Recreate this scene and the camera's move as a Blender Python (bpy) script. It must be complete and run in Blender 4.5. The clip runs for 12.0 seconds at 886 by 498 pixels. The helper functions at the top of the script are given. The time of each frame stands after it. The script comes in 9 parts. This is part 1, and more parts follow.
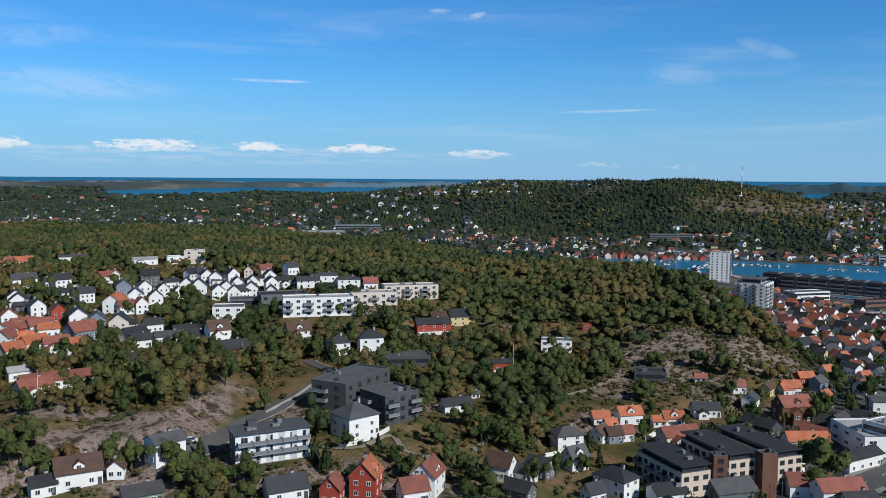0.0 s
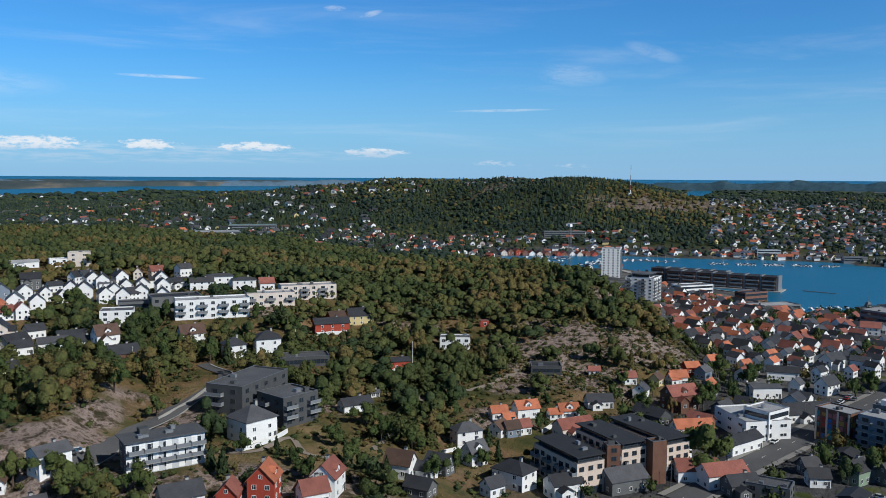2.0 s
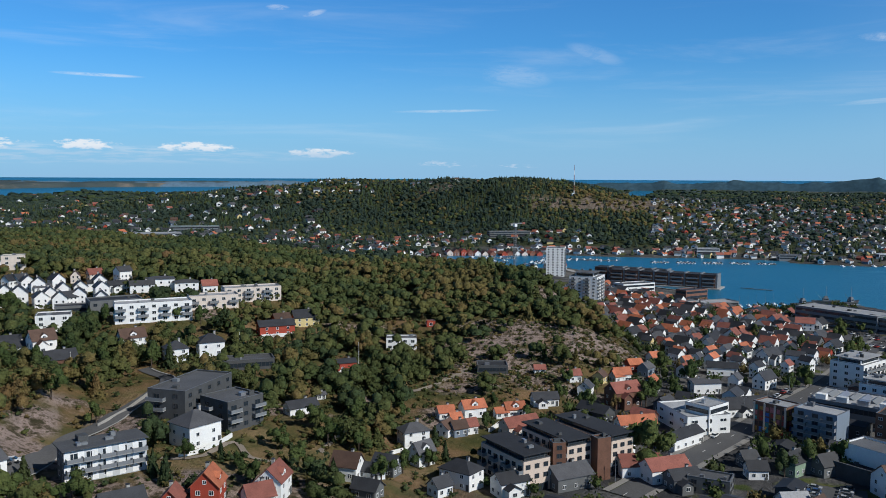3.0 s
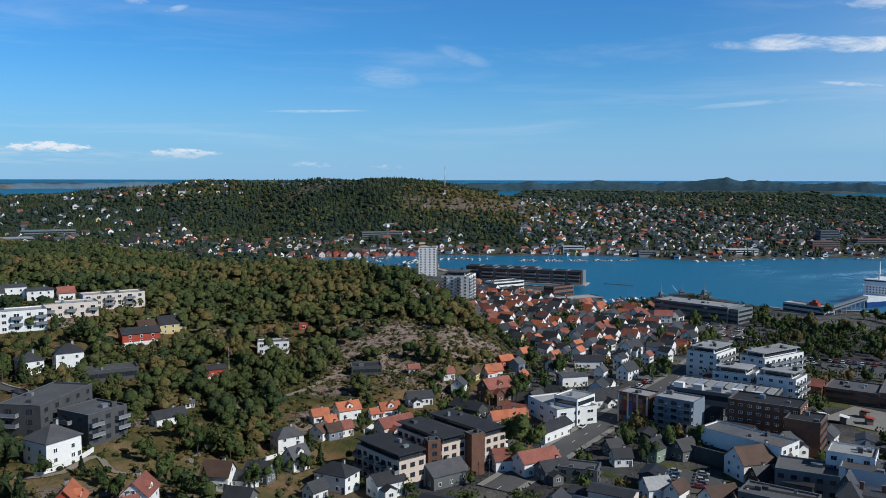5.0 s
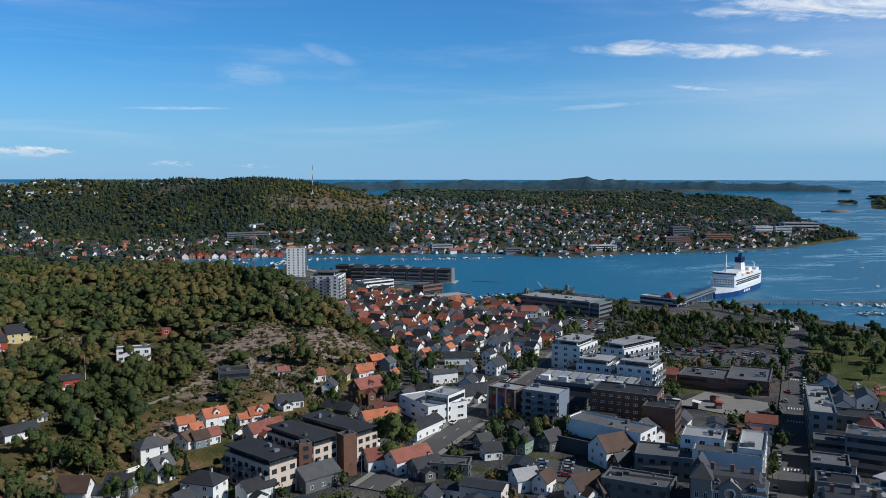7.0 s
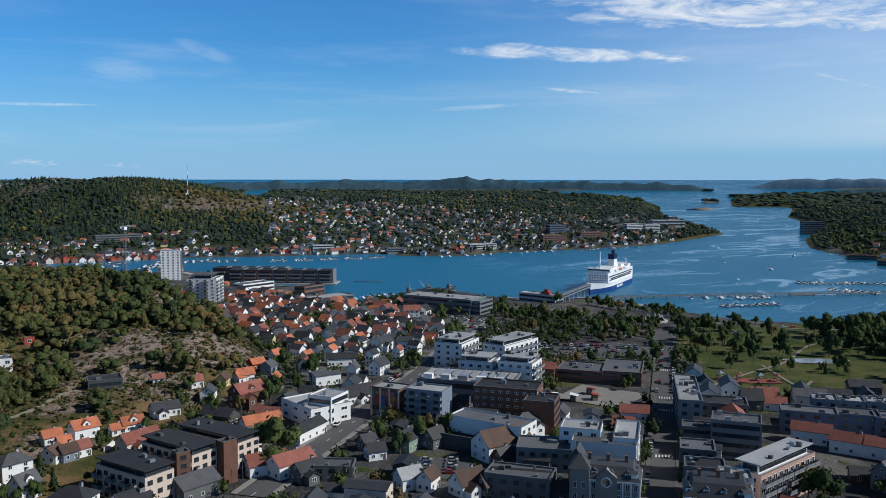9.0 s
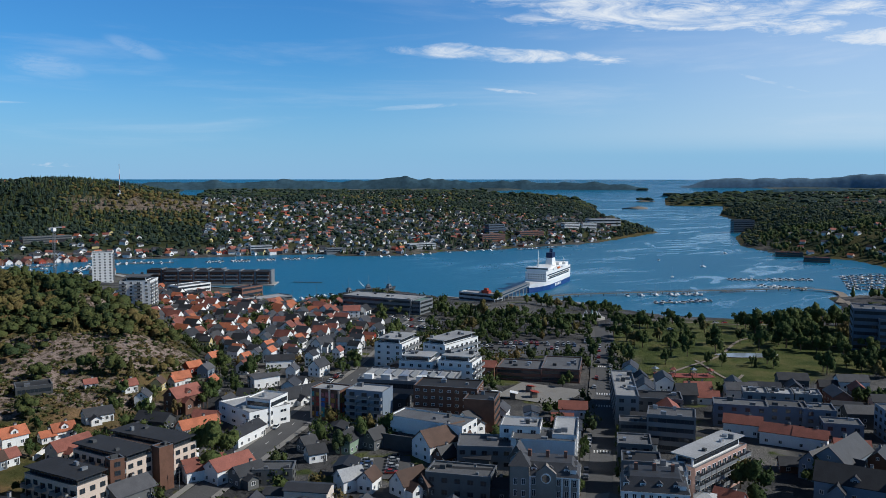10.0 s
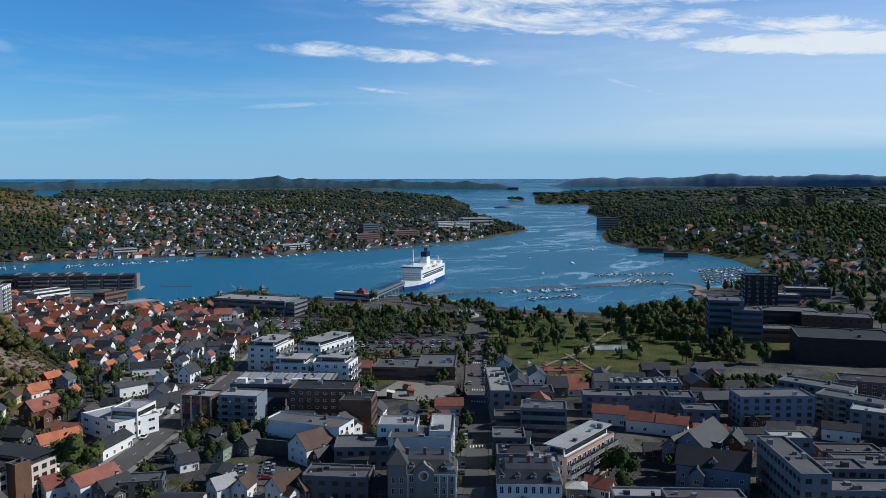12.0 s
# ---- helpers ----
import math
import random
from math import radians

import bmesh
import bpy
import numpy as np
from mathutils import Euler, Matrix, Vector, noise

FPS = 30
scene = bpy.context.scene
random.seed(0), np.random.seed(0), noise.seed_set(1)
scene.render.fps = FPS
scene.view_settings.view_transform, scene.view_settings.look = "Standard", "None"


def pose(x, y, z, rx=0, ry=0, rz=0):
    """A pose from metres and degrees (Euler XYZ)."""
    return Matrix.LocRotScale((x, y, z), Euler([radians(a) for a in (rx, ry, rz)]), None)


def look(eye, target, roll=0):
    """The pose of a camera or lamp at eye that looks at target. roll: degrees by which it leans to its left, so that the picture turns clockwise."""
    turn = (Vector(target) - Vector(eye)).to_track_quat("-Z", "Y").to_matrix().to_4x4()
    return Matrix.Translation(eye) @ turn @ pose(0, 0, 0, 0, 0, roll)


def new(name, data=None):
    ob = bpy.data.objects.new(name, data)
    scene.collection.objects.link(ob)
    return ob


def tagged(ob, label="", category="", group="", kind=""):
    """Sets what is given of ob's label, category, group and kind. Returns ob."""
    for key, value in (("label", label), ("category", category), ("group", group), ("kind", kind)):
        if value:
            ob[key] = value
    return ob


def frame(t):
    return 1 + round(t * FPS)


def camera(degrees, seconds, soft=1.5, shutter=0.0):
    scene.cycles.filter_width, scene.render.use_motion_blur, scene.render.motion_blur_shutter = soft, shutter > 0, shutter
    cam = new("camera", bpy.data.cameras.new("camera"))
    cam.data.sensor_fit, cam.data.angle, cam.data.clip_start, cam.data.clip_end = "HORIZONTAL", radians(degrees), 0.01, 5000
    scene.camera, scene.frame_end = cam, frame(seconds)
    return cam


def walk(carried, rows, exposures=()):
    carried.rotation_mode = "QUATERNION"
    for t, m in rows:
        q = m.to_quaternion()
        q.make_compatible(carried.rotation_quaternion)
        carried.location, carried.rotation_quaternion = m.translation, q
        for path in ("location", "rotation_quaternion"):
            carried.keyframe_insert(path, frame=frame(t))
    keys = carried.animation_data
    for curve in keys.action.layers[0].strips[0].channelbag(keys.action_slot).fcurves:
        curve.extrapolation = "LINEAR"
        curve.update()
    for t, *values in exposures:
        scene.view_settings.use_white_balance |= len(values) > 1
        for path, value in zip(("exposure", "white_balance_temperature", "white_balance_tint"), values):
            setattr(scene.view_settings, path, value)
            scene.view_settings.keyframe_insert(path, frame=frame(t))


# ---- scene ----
EYE = 105.0
cam = camera(55.40, 12.0, soft=0.75)
# seconds, yaw to the right, pitch, lean to the right: the camera hovers and turns where it is
TURNS = [
    (0.0, 0.0, -4.82, -0.39), (0.5, 1.21, -4.84, -0.37), (1.0, 3.33, -4.87, -0.38), (1.5, 5.21, -4.88, -0.35),
    (2.0, 6.94, -4.88, -0.35), (2.5, 8.68, -4.85, -0.30), (3.0, 10.63, -4.83, -0.28), (5.0, 19.30, -4.76, -0.14),
    (5.5, 21.62, -4.77, -0.12), (6.0, 23.97, -4.78, -0.11), (6.5, 25.89, -4.78, -0.11), (7.0, 28.18, -4.79, -0.08),
    (9.0, 36.22, -4.79, -0.06), (9.5, 38.40, -4.80, -0.03), (10.0, 40.33, -4.81, -0.03), (10.5, 42.40, -4.83, -0.03),
    (11.0, 44.61, -4.85, -0.01), (11.5, 46.58, -4.85, 0.0), (12.0, 48.84, -4.84, 0.02),
]


def turned(yaw, pitch, lean):
    a, p = radians(yaw), radians(pitch)
    eye = Vector((0, 0, EYE))
    return look(eye, eye + Vector((math.sin(a) * math.cos(p), math.cos(a) * math.cos(p), math.sin(p))) * 100, -lean)


walk(cam, [(t, turned(a, p, r)) for t, a, p, r in TURNS])


# ---- daylight ----
SUN_AZ, SUN_EL = 136.0, 37.0
scene.view_settings.exposure = 0.0
world = bpy.data.worlds.new("sky")
scene.world = world
world.use_nodes = True
wn, wl = world.node_tree.nodes, world.node_tree.links
wn.clear()


def wmath(op, a, b=None, c=None, clamp=False):
    n = wn.new("ShaderNodeMath")
    n.operation, n.use_clamp = op, clamp
    for i, v in enumerate((a, b, c)):
        if v is None:
            continue
        if isinstance(v, (int, float)):
            n.inputs[i].default_value = v
        else:
            wl.new(v, n.inputs[i])
    return n.outputs[0]


def wramp(v, a, b):
    n = wn.new("ShaderNodeMapRange")
    n.interpolation_type = "SMOOTHSTEP"
    wl.new(v, n.inputs["Value"])
    n.inputs["From Min"].default_value, n.inputs["From Max"].default_value = a, b
    return n.outputs["Result"]


def wnoise(vec, scale, detail=6.0, rough=0.55, dist=0.0):
    n = wn.new("ShaderNodeTexNoise")
    wl.new(vec, n.inputs["Vector"])
    n.inputs["Scale"].default_value, n.inputs["Detail"].default_value = scale, detail
    n.inputs["Roughness"].default_value, n.inputs["Distortion"].default_value = rough, dist
    return n.outputs["Fac"]


def wvec(x, y, z=0.0):
    n = wn.new("ShaderNodeCombineXYZ")
    for i, v in enumerate((x, y, z)):
        if isinstance(v, (int, float)):
            n.inputs[i].default_value = v
        else:
            wl.new(v, n.inputs[i])
    return n.outputs[0]


sky = wn.new("ShaderNodeTexSky")
sky.sky_type, sky.sun_disc = "NISHITA", False
sky.sun_elevation, sky.sun_rotation = radians(SUN_EL), radians(SUN_AZ)
sky.altitude, sky.air_density, sky.dust_density, sky.ozone_density = 100.0, 1.0, 0.4, 3.0
coord = wn.new("ShaderNodeTexCoord")
sep = wn.new("ShaderNodeSeparateXYZ")
wl.new(coord.outputs["Generated"], sep.inputs[0])
sx, sy, sz = sep.outputs
azim = wmath("MULTIPLY", wmath("ARCTAN2", sx, sy), 57.2958)     # degrees to the right of +y
elev = wmath("MULTIPLY", wmath("ARCSINE", sz), 57.2958)
def wtimes(*v):
    r = v[0]
    for q in v[1:]:
        r = wmath("MULTIPLY", r, q)
    return r


def streak(az, el, half, thick, slope=0.0):
    """A long soft patch of sky: 1 in its middle, 0 past its half-length and half-thickness in degrees."""
    du = wmath("SUBTRACT", azim, az)
    dv = wmath("SUBTRACT", wmath("SUBTRACT", elev, el), wmath("MULTIPLY", du, slope))
    r = wmath("ADD", wmath("POWER", wmath("ABSOLUTE", wmath("DIVIDE", du, half)), 2.0), wmath("POWER", wmath("ABSOLUTE", wmath("DIVIDE", dv, thick)), 2.0))
    return wmath("SUBTRACT", 1.0, wramp(r, 0.0, 1.0))


def wmost(*v):
    r = v[0]
    for q in v[1:]:
        r = wmath("MAXIMUM", r, q)
    return r


# low row of cumulus over the far coast
flat = wvec(azim, wmath("MULTIPLY", elev, 3.0))
puff = wnoise(flat, 1.15, 10.0, 0.66)
heap = wmost(streak(-27.5, 1.95, 2.2, 0.55), streak(-19.0, 1.95, 4.6, 0.62), streak(-12.2, 1.95, 2.6, 0.50), streak(-5.5, 1.90, 3.2, 0.46), streak(2.2, 1.60, 3.0, 0.45),
             wtimes(streak(10.4, 0.9, 2.0, 0.35), 0.7), wtimes(streak(15.5, 0.8, 4.0, 0.2), 0.45))
cum = wtimes(wramp(wmath("ADD", puff, wmath("MULTIPLY", heap, 0.26)), 0.60, 0.80), wramp(heap, 0.0, 0.4), 0.95)
veil = wtimes(wramp(wnoise(wvec(azim, wmath("MULTIPLY", elev, 9.0), 5.0), 0.42, 6.0, 0.6), 0.42, 0.62), streak(-16.0, 1.35, 22.0, 0.75), 0.5)
# high cloud in long torn sheets
fine_ = wnoise(wvec(wmath("MULTIPLY", azim, 0.30), wmath("ADD", elev, wmath("MULTIPLY", azim, 0.045)), 3.7), 1.25, 12.0, 0.72, 0.7)
sheet = wmost(wtimes(streak(45.2, 8.05, 11.5, 0.72, -0.05), 0.82), wtimes(streak(41.0, 8.35, 4.0, 0.8), 0.8), streak(57.0, 10.2, 17.0, 1.35, -0.03), streak(70.0, 8.9, 16.0, 1.5, -0.05), streak(60.0, 12.2, 30.0, 2.0, 0.0))
torn = wnoise(wvec(wmath("MULTIPLY", azim, 0.12), wmath("ADD", wmath("MULTIPLY", elev, 0.8), wmath("MULTIPLY", azim, 0.05)), 8.2), 1.0, 8.0, 0.6, 1.2)
cirA = wtimes(wramp(wmath("ADD", fine_, wmath("MULTIPLY", sheet, 0.36)), 0.50, 0.98), wramp(sheet, 0.0, 0.7), wmath("ADD", wmath("MULTIPLY", wramp(torn, 0.34, 0.6), 0.7), 0.3), 0.97)
# a closed bank low down at the edge of the sheets
bank = streak(74.0, 8.05, 13.0, 0.95, -0.045)
cirB = wtimes(wramp(wmath("ADD", fine_, wmath("MULTIPLY", bank, 0.5)), 0.50, 0.95), wramp(bank, 0.0, 0.5), 0.92)
wisp = wmost(wtimes(streak(44.9, 5.75, 2.4, 0.17, -0.11), 0.60), wtimes(streak(61.0, 6.05, 5.0, 0.20, -0.30), 0.45), wtimes(streak(70.0, 4.3, 9.0, 0.32, 0.03), 0.30), wtimes(streak(38.5, 4.75, 4.0, 0.22, 0.06), 0.30),
             wtimes(streak(-11.4, 6.25, 3.0, 0.14, -0.01), 0.55), wtimes(streak(15.5, 6.75, 2.8, 0.9, -0.06), 0.2), wtimes(streak(20.6, 8.1, 2.2, 0.6, -0.30), 0.18), wtimes(streak(10.8, 4.45, 4.0, 0.12, 0.02), 0.40),
             wtimes(streak(-0.3, 10.9, 0.9, 0.25), 0.5), wtimes(streak(2.0, 10.6, 1.0, 0.25, 0.25), 0.4), wtimes(streak(-26.0, 8.3, 5.0, 0.9, 0.10), 0.16), wtimes(streak(-24.0, 5.6, 8.0, 1.2, -0.03), 0.22))
wisp = wtimes(wisp, wramp(fine_, 0.30, 0.62))
thin = wnoise(wvec(wmath("MULTIPLY", azim, 0.10), wmath("MULTIPLY", elev, 0.9), 9.1), 0.5, 7.0, 0.6, 0.4)
thin = wmath("MULTIPLY", wmath("ADD", wmath("MULTIPLY", wramp(thin, 0.5, 0.85), 0.26), wmath("MULTIPLY", wramp(azim, 30.0, 75.0), 0.40)), wmath("MULTIPLY", wramp(elev, 1.0, 3.0), wmath("SUBTRACT", 1.0, wramp(elev, 8.0, 14.0))))
thin = wmost(thin, wisp, veil)
haze = wmath("MULTIPLY", wmath("SUBTRACT", 1.0, wramp(elev, -1.5, 9.0)), 0.80)
cloud = wmath("MAXIMUM", wmath("MAXIMUM", cum, wmost(cirA, cirB)), thin)
tint = wn.new("ShaderNodeMix")
tint.data_type, tint.blend_type = "RGBA", "MULTIPLY"
tint.inputs["Factor"].default_value = 1.0
wl.new(sky.outputs[0], tint.inputs["A"])
tint.inputs["B"].default_value = (0.31, 0.84, 1.34, 1)
mix = wn.new("ShaderNodeMix")
mix.data_type = "RGBA"
wl.new(cloud, mix.inputs["Factor"])
under = wn.new("ShaderNodeMix")      # cloud bases are greyer than their tops
under.data_type = "RGBA"
wl.new(wramp(elev, 1.35, 2.0), under.inputs["Factor"])
under.inputs["A"].default_value, under.inputs["B"].default_value = (5.2, 6.9, 8.8, 1), (8.6, 9.2, 9.9, 1)
wl.new(under.outputs["Result"], mix.inputs["B"])
deep = wn.new("ShaderNodeMix")      # a clear sky darkens towards the zenith
deep.data_type = "RGBA"
wl.new(wramp(elev, 13.0, 42.0), deep.inputs["Factor"])
wl.new(tint.outputs["Result"], deep.inputs["A"])
zen = wn.new("ShaderNodeVectorMath")
zen.operation = "SCALE"
zen.inputs["Scale"].default_value = 0.27
wl.new(sky.outputs[0], zen.inputs[0])
wl.new(zen.outputs[0], deep.inputs["B"])
hz = wn.new("ShaderNodeMix")
hz.data_type = "RGBA"
wl.new(haze, hz.inputs["Factor"])
wl.new(deep.outputs["Result"], hz.inputs["A"])
hz.inputs["B"].default_value = (3.3, 5.72, 8.9, 1)
wl.new(hz.outputs["Result"], mix.inputs["A"])
bg = wn.new("ShaderNodeBackground")
wl.new(mix.outputs["Result"], bg.inputs["Color"])
bg.inputs["Strength"].default_value = 0.092
out = wn.new("ShaderNodeOutputWorld")
wl.new(bg.outputs[0], out.inputs["Surface"])

sun = new("sun", bpy.data.lights.new("sun", "SUN"))
sun.data.energy, sun.data.angle, sun.data.color = 4.0, radians(0.53), (0.97, 0.96, 0.92)
sdir = Vector((math.sin(radians(SUN_AZ)) * math.cos(radians(SUN_EL)), math.cos(radians(SUN_AZ)) * math.cos(radians(SUN_EL)), math.sin(radians(SUN_EL))))
sun.matrix_world = look(sdir * 500, (0, 0, 0))


# ---- materials ----
def surface(name, color, rough=0.8, var=0.25, scale=0.5, fine=6.0, metal=0.0, spec=0.3, second=None, blend=0.5, bump=0.0, per_object=0.0):
    """A surface with stains at one scale and grain at another; per_object varies whole pieces."""
    m = bpy.data.materials.new(name)
    m.use_nodes = True
    n, l = m.node_tree.nodes, m.node_tree.links
    b = n["Principled BSDF"]
    co = n.new("ShaderNodeTexCoord")
    geo = n.new("ShaderNodeNewGeometry")
    big, small = n.new("ShaderNodeTexNoise"), n.new("ShaderNodeTexNoise")
    for t, s, d in ((big, scale, 4.0), (small, fine, 3.0)):
        l.new(geo.outputs["Position"], t.inputs["Vector"])
        t.inputs["Scale"].default_value, t.inputs["Detail"].default_value = s, d
    dark = tuple(c * (1 - var) for c in color) if second is None else second
    mx = n.new("ShaderNodeMix")
    mx.data_type = "RGBA"
    ra = n.new("ShaderNodeMapRange")
    ra.inputs["From Min"].default_value, ra.inputs["From Max"].default_value = blend - 0.12, blend + 0.12
    l.new(big.outputs["Fac"], ra.inputs["Value"])
    l.new(ra.outputs[0], mx.inputs["Factor"])
    mx.inputs["A"].default_value, mx.inputs["B"].default_value = (*color, 1), (*dark, 1)
    hsv = n.new("ShaderNodeHueSaturation")
    rb = n.new("ShaderNodeMapRange")
    rb.inputs["To Min"].default_value, rb.inputs["To Max"].default_value = 1 - var, 1 + var
    rb.inputs["From Min"].default_value, rb.inputs["From Max"].default_value = 0.3, 0.7
    l.new(small.outputs["Fac"], rb.inputs["Value"])
    val = rb.outputs[0]
    if per_object:
        oi = n.new("ShaderNodeObjectInfo")
        rc = n.new("ShaderNodeMapRange")
        rc.inputs["To Min"].default_value, rc.inputs["To Max"].default_value = 1 - per_object, 1 + per_object
        l.new(oi.outputs["Random"], rc.inputs["Value"])
        mu = n.new("ShaderNodeMath")
        mu.operation = "MULTIPLY"
        l.new(val, mu.inputs[0])
        l.new(rc.outputs[0], mu.inputs[1])
        val = mu.outputs[0]
    l.new(val, hsv.inputs["Value"])
    l.new(mx.outputs["Result"], hsv.inputs["Color"])
    l.new(hsv.outputs[0], b.inputs["Base Color"])
    b.inputs["Roughness"].default_value, b.inputs["Metallic"].default_value = rough, metal
    b.inputs["Specular IOR Level"].default_value = spec
    if bump:
        bp = n.new("ShaderNodeBump")
        bp.inputs["Strength"].default_value, bp.inputs["Distance"].default_value = 0.6, bump
        l.new(small.outputs["Fac"], bp.inputs["Height"])
        l.new(bp.outputs[0], b.inputs["Normal"])
    return m


def leaves(name, a, c, dark, scale=0.09):
    """Foliage that changes from tree to tree and from clump to clump."""
    m = bpy.data.materials.new(name)
    m.use_nodes = True
    n, l = m.node_tree.nodes, m.node_tree.links
    b = n["Principled BSDF"]
    geo = n.new("ShaderNodeNewGeometry")
    t1, t2, t3 = (n.new("ShaderNodeTexNoise") for _ in range(3))
    for t, s, d in ((t1, scale, 2.0), (t2, 0.8, 4.0), (t3, 0.012, 3.0)):
        l.new(geo.outputs["Position"], t.inputs["Vector"])
        t.inputs["Scale"].default_value, t.inputs["Detail"].default_value = s, d
    sm = n.new("ShaderNodeMath")
    sm.operation = "ADD"
    l.new(t1.outputs["Fac"], sm.inputs[0])
    l.new(t3.outputs["Fac"], sm.inputs[1])
    cr = n.new("ShaderNodeValToRGB")
    cr.color_ramp.elements[0].position, cr.color_ramp.elements[0].color = 0.36, (*dark, 1)
    cr.color_ramp.elements[1].position, cr.color_ramp.elements[1].color = 0.66, (*c, 1)
    e = cr.color_ramp.elements.new(0.5)
    e.color = (*a, 1)
    hf = n.new("ShaderNodeMath")
    hf.operation = "MULTIPLY"
    l.new(sm.outputs[0], hf.inputs[0])
    hf.inputs[1].default_value = 0.5
    l.new(hf.outputs[0], cr.inputs[0])
    hsv = n.new("ShaderNodeHueSaturation")
    rb = n.new("ShaderNodeMapRange")
    rb.inputs["From Min"].default_value, rb.inputs["From Max"].default_value = 0.3, 0.7
    rb.inputs["To Min"].default_value, rb.inputs["To Max"].default_value = 0.66, 1.34
    l.new(t2.outputs["Fac"], rb.inputs["Value"])
    l.new(rb.outputs[0], hsv.inputs["Value"])
    l.new(cr.outputs[0], hsv.inputs["Color"])
    l.new(hsv.outputs[0], b.inputs["Base Color"])
    b.inputs["Roughness"].default_value = 0.8
    b.inputs["Specular IOR Level"].default_value = 0.1
    fine = n.new("ShaderNodeTexNoise")
    l.new(geo.outputs["Position"], fine.inputs["Vector"])
    fine.inputs["Scale"].default_value, fine.inputs["Detail"].default_value, fine.inputs["Roughness"].default_value = 1.1, 4.0, 0.7
    bp = n.new("ShaderNodeBump")
    bp.inputs["Strength"].default_value, bp.inputs["Distance"].default_value = 0.9, 1.1
    l.new(fine.outputs["Fac"], bp.inputs["Height"])
    l.new(bp.outputs[0], b.inputs["Normal"])
    return m


WHITE = surface("white_boards", (0.78, 0.78, 0.76), 0.6, 0.06, 0.3, 3.0)
CREAM = surface("cream_render", (0.66, 0.575, 0.50), 0.8, 0.08, 0.2, 3.0)
YELLOW = surface("yellow_boards", (0.62, 0.50, 0.24), 0.7, 0.08)
REDB = surface("red_boards", (0.36, 0.06, 0.035), 0.7, 0.12)
WARMG = surface("warm_grey_render", (0.24, 0.225, 0.20), 0.8, 0.1)
GREYB = surface("grey_boards", (0.13, 0.135, 0.135), 0.7, 0.12)
DARKB = surface("dark_cladding", (0.075, 0.078, 0.08), 0.7, 0.15)
PANELG = surface("pale_grey_panels", (0.50, 0.52, 0.53), 0.6, 0.07)
LGREY = surface("light_grey_panels", (0.18, 0.193, 0.206), 0.6, 0.07)
BLUEG = surface("blue_grey_panels", (0.105, 0.14, 0.19), 0.6, 0.08)
PALEBLUE = surface("pale_blue_boards", (0.19, 0.235, 0.29), 0.65, 0.06)
DARKBRICK = surface("dark_brown_brick", (0.045, 0.034, 0.031), 0.85, 0.2, 0.4, 9.0)
PINKB = surface("pink_render", (0.46, 0.29, 0.235), 0.8, 0.1, 0.3, 4.0)
BRICK = surface("brown_brick", (0.15, 0.075, 0.05), 0.85, 0.2, 0.4, 9.0)
REDBRICK = surface("red_brick", (0.22, 0.105, 0.075), 0.85, 0.18, 0.4, 9.0)
BEIGE = surface("beige_panels", (0.62, 0.50, 0.41), 0.8, 0.08, 0.2, 3.0)
GREENB = surface("green_boards", (0.22, 0.30, 0.22), 0.7, 0.1)
ORANGET = surface("orange_tiles", (0.46, 0.150, 0.078), 0.75, 0.2, 0.35, 5.0, per_object=0.2)
REDT = surface("red_tiles", (0.27, 0.098, 0.074), 0.8, 0.2, 0.35, 5.0, per_object=0.2)
DARKT = surface("dark_tiles", (0.042, 0.044, 0.05), 0.6, 0.2, 0.35, 5.0, per_object=0.25)
GREYT = surface("grey_slate", (0.082, 0.083, 0.09), 0.6, 0.2, 0.35, 5.0, per_object=0.25)
BROWNT = surface("brown_tiles", (0.10, 0.06, 0.045), 0.75, 0.2, 0.35, 5.0, per_object=0.2)
FELT = surface("roofing_felt", (0.115, 0.119, 0.128), 0.85, 0.2, 0.12, 2.0, per_object=0.25)
PALEFELT = surface("pale_roof_membrane", (0.36, 0.365, 0.375), 0.8, 0.16, 0.12, 2.0, per_object=0.15)
DARKFELT = surface("dark_roofing_felt", (0.035, 0.037, 0.042), 0.8, 0.2, 0.12, 2.0, per_object=0.2)
COPPER = surface("green_copper_roof", (0.16, 0.26, 0.235), 0.6, 0.15)
GLASS = surface("window_glass", (0.025, 0.035, 0.045), 0.08, 0.1, 0.3, 1.0, 0.0, 0.8)
FRAME = surface("white_frame", (0.75, 0.75, 0.74), 0.5, 0.04)
DFRAME = surface("dark_frame", (0.06, 0.06, 0.065), 0.5, 0.08)
METAL = surface("galvanised_metal", (0.42, 0.43, 0.45), 0.4, 0.1, metal=0.7)
CAPM = surface("weathered_zinc", (0.17, 0.175, 0.185), 0.55, 0.12, metal=0.3)
CONCRETE = surface("concrete", (0.36, 0.35, 0.33), 0.85, 0.14, 0.3, 3.0)
ASPHALT = surface("asphalt", (0.095, 0.095, 0.098), 0.9, 0.15, 0.08, 2.0)
PAVING = surface("paving_stone", (0.25, 0.24, 0.225), 0.9, 0.15, 0.1, 3.0)
FOOTWAY = surface("grey_footway", (0.115, 0.112, 0.108), 0.9, 0.15, 0.1, 3.0)
PATHM = surface("gravel_path", (0.25, 0.21, 0.17), 0.95, 0.15, 0.2, 4.0)
TIMBER = surface("weathered_timber", (0.20, 0.17, 0.14), 0.85, 0.2)
PAINTW = surface("road_paint", (0.7, 0.7, 0.68), 0.8, 0.1)
BARK = surface("bark", (0.10, 0.075, 0.055), 0.9, 0.25, 1.0, 8.0)
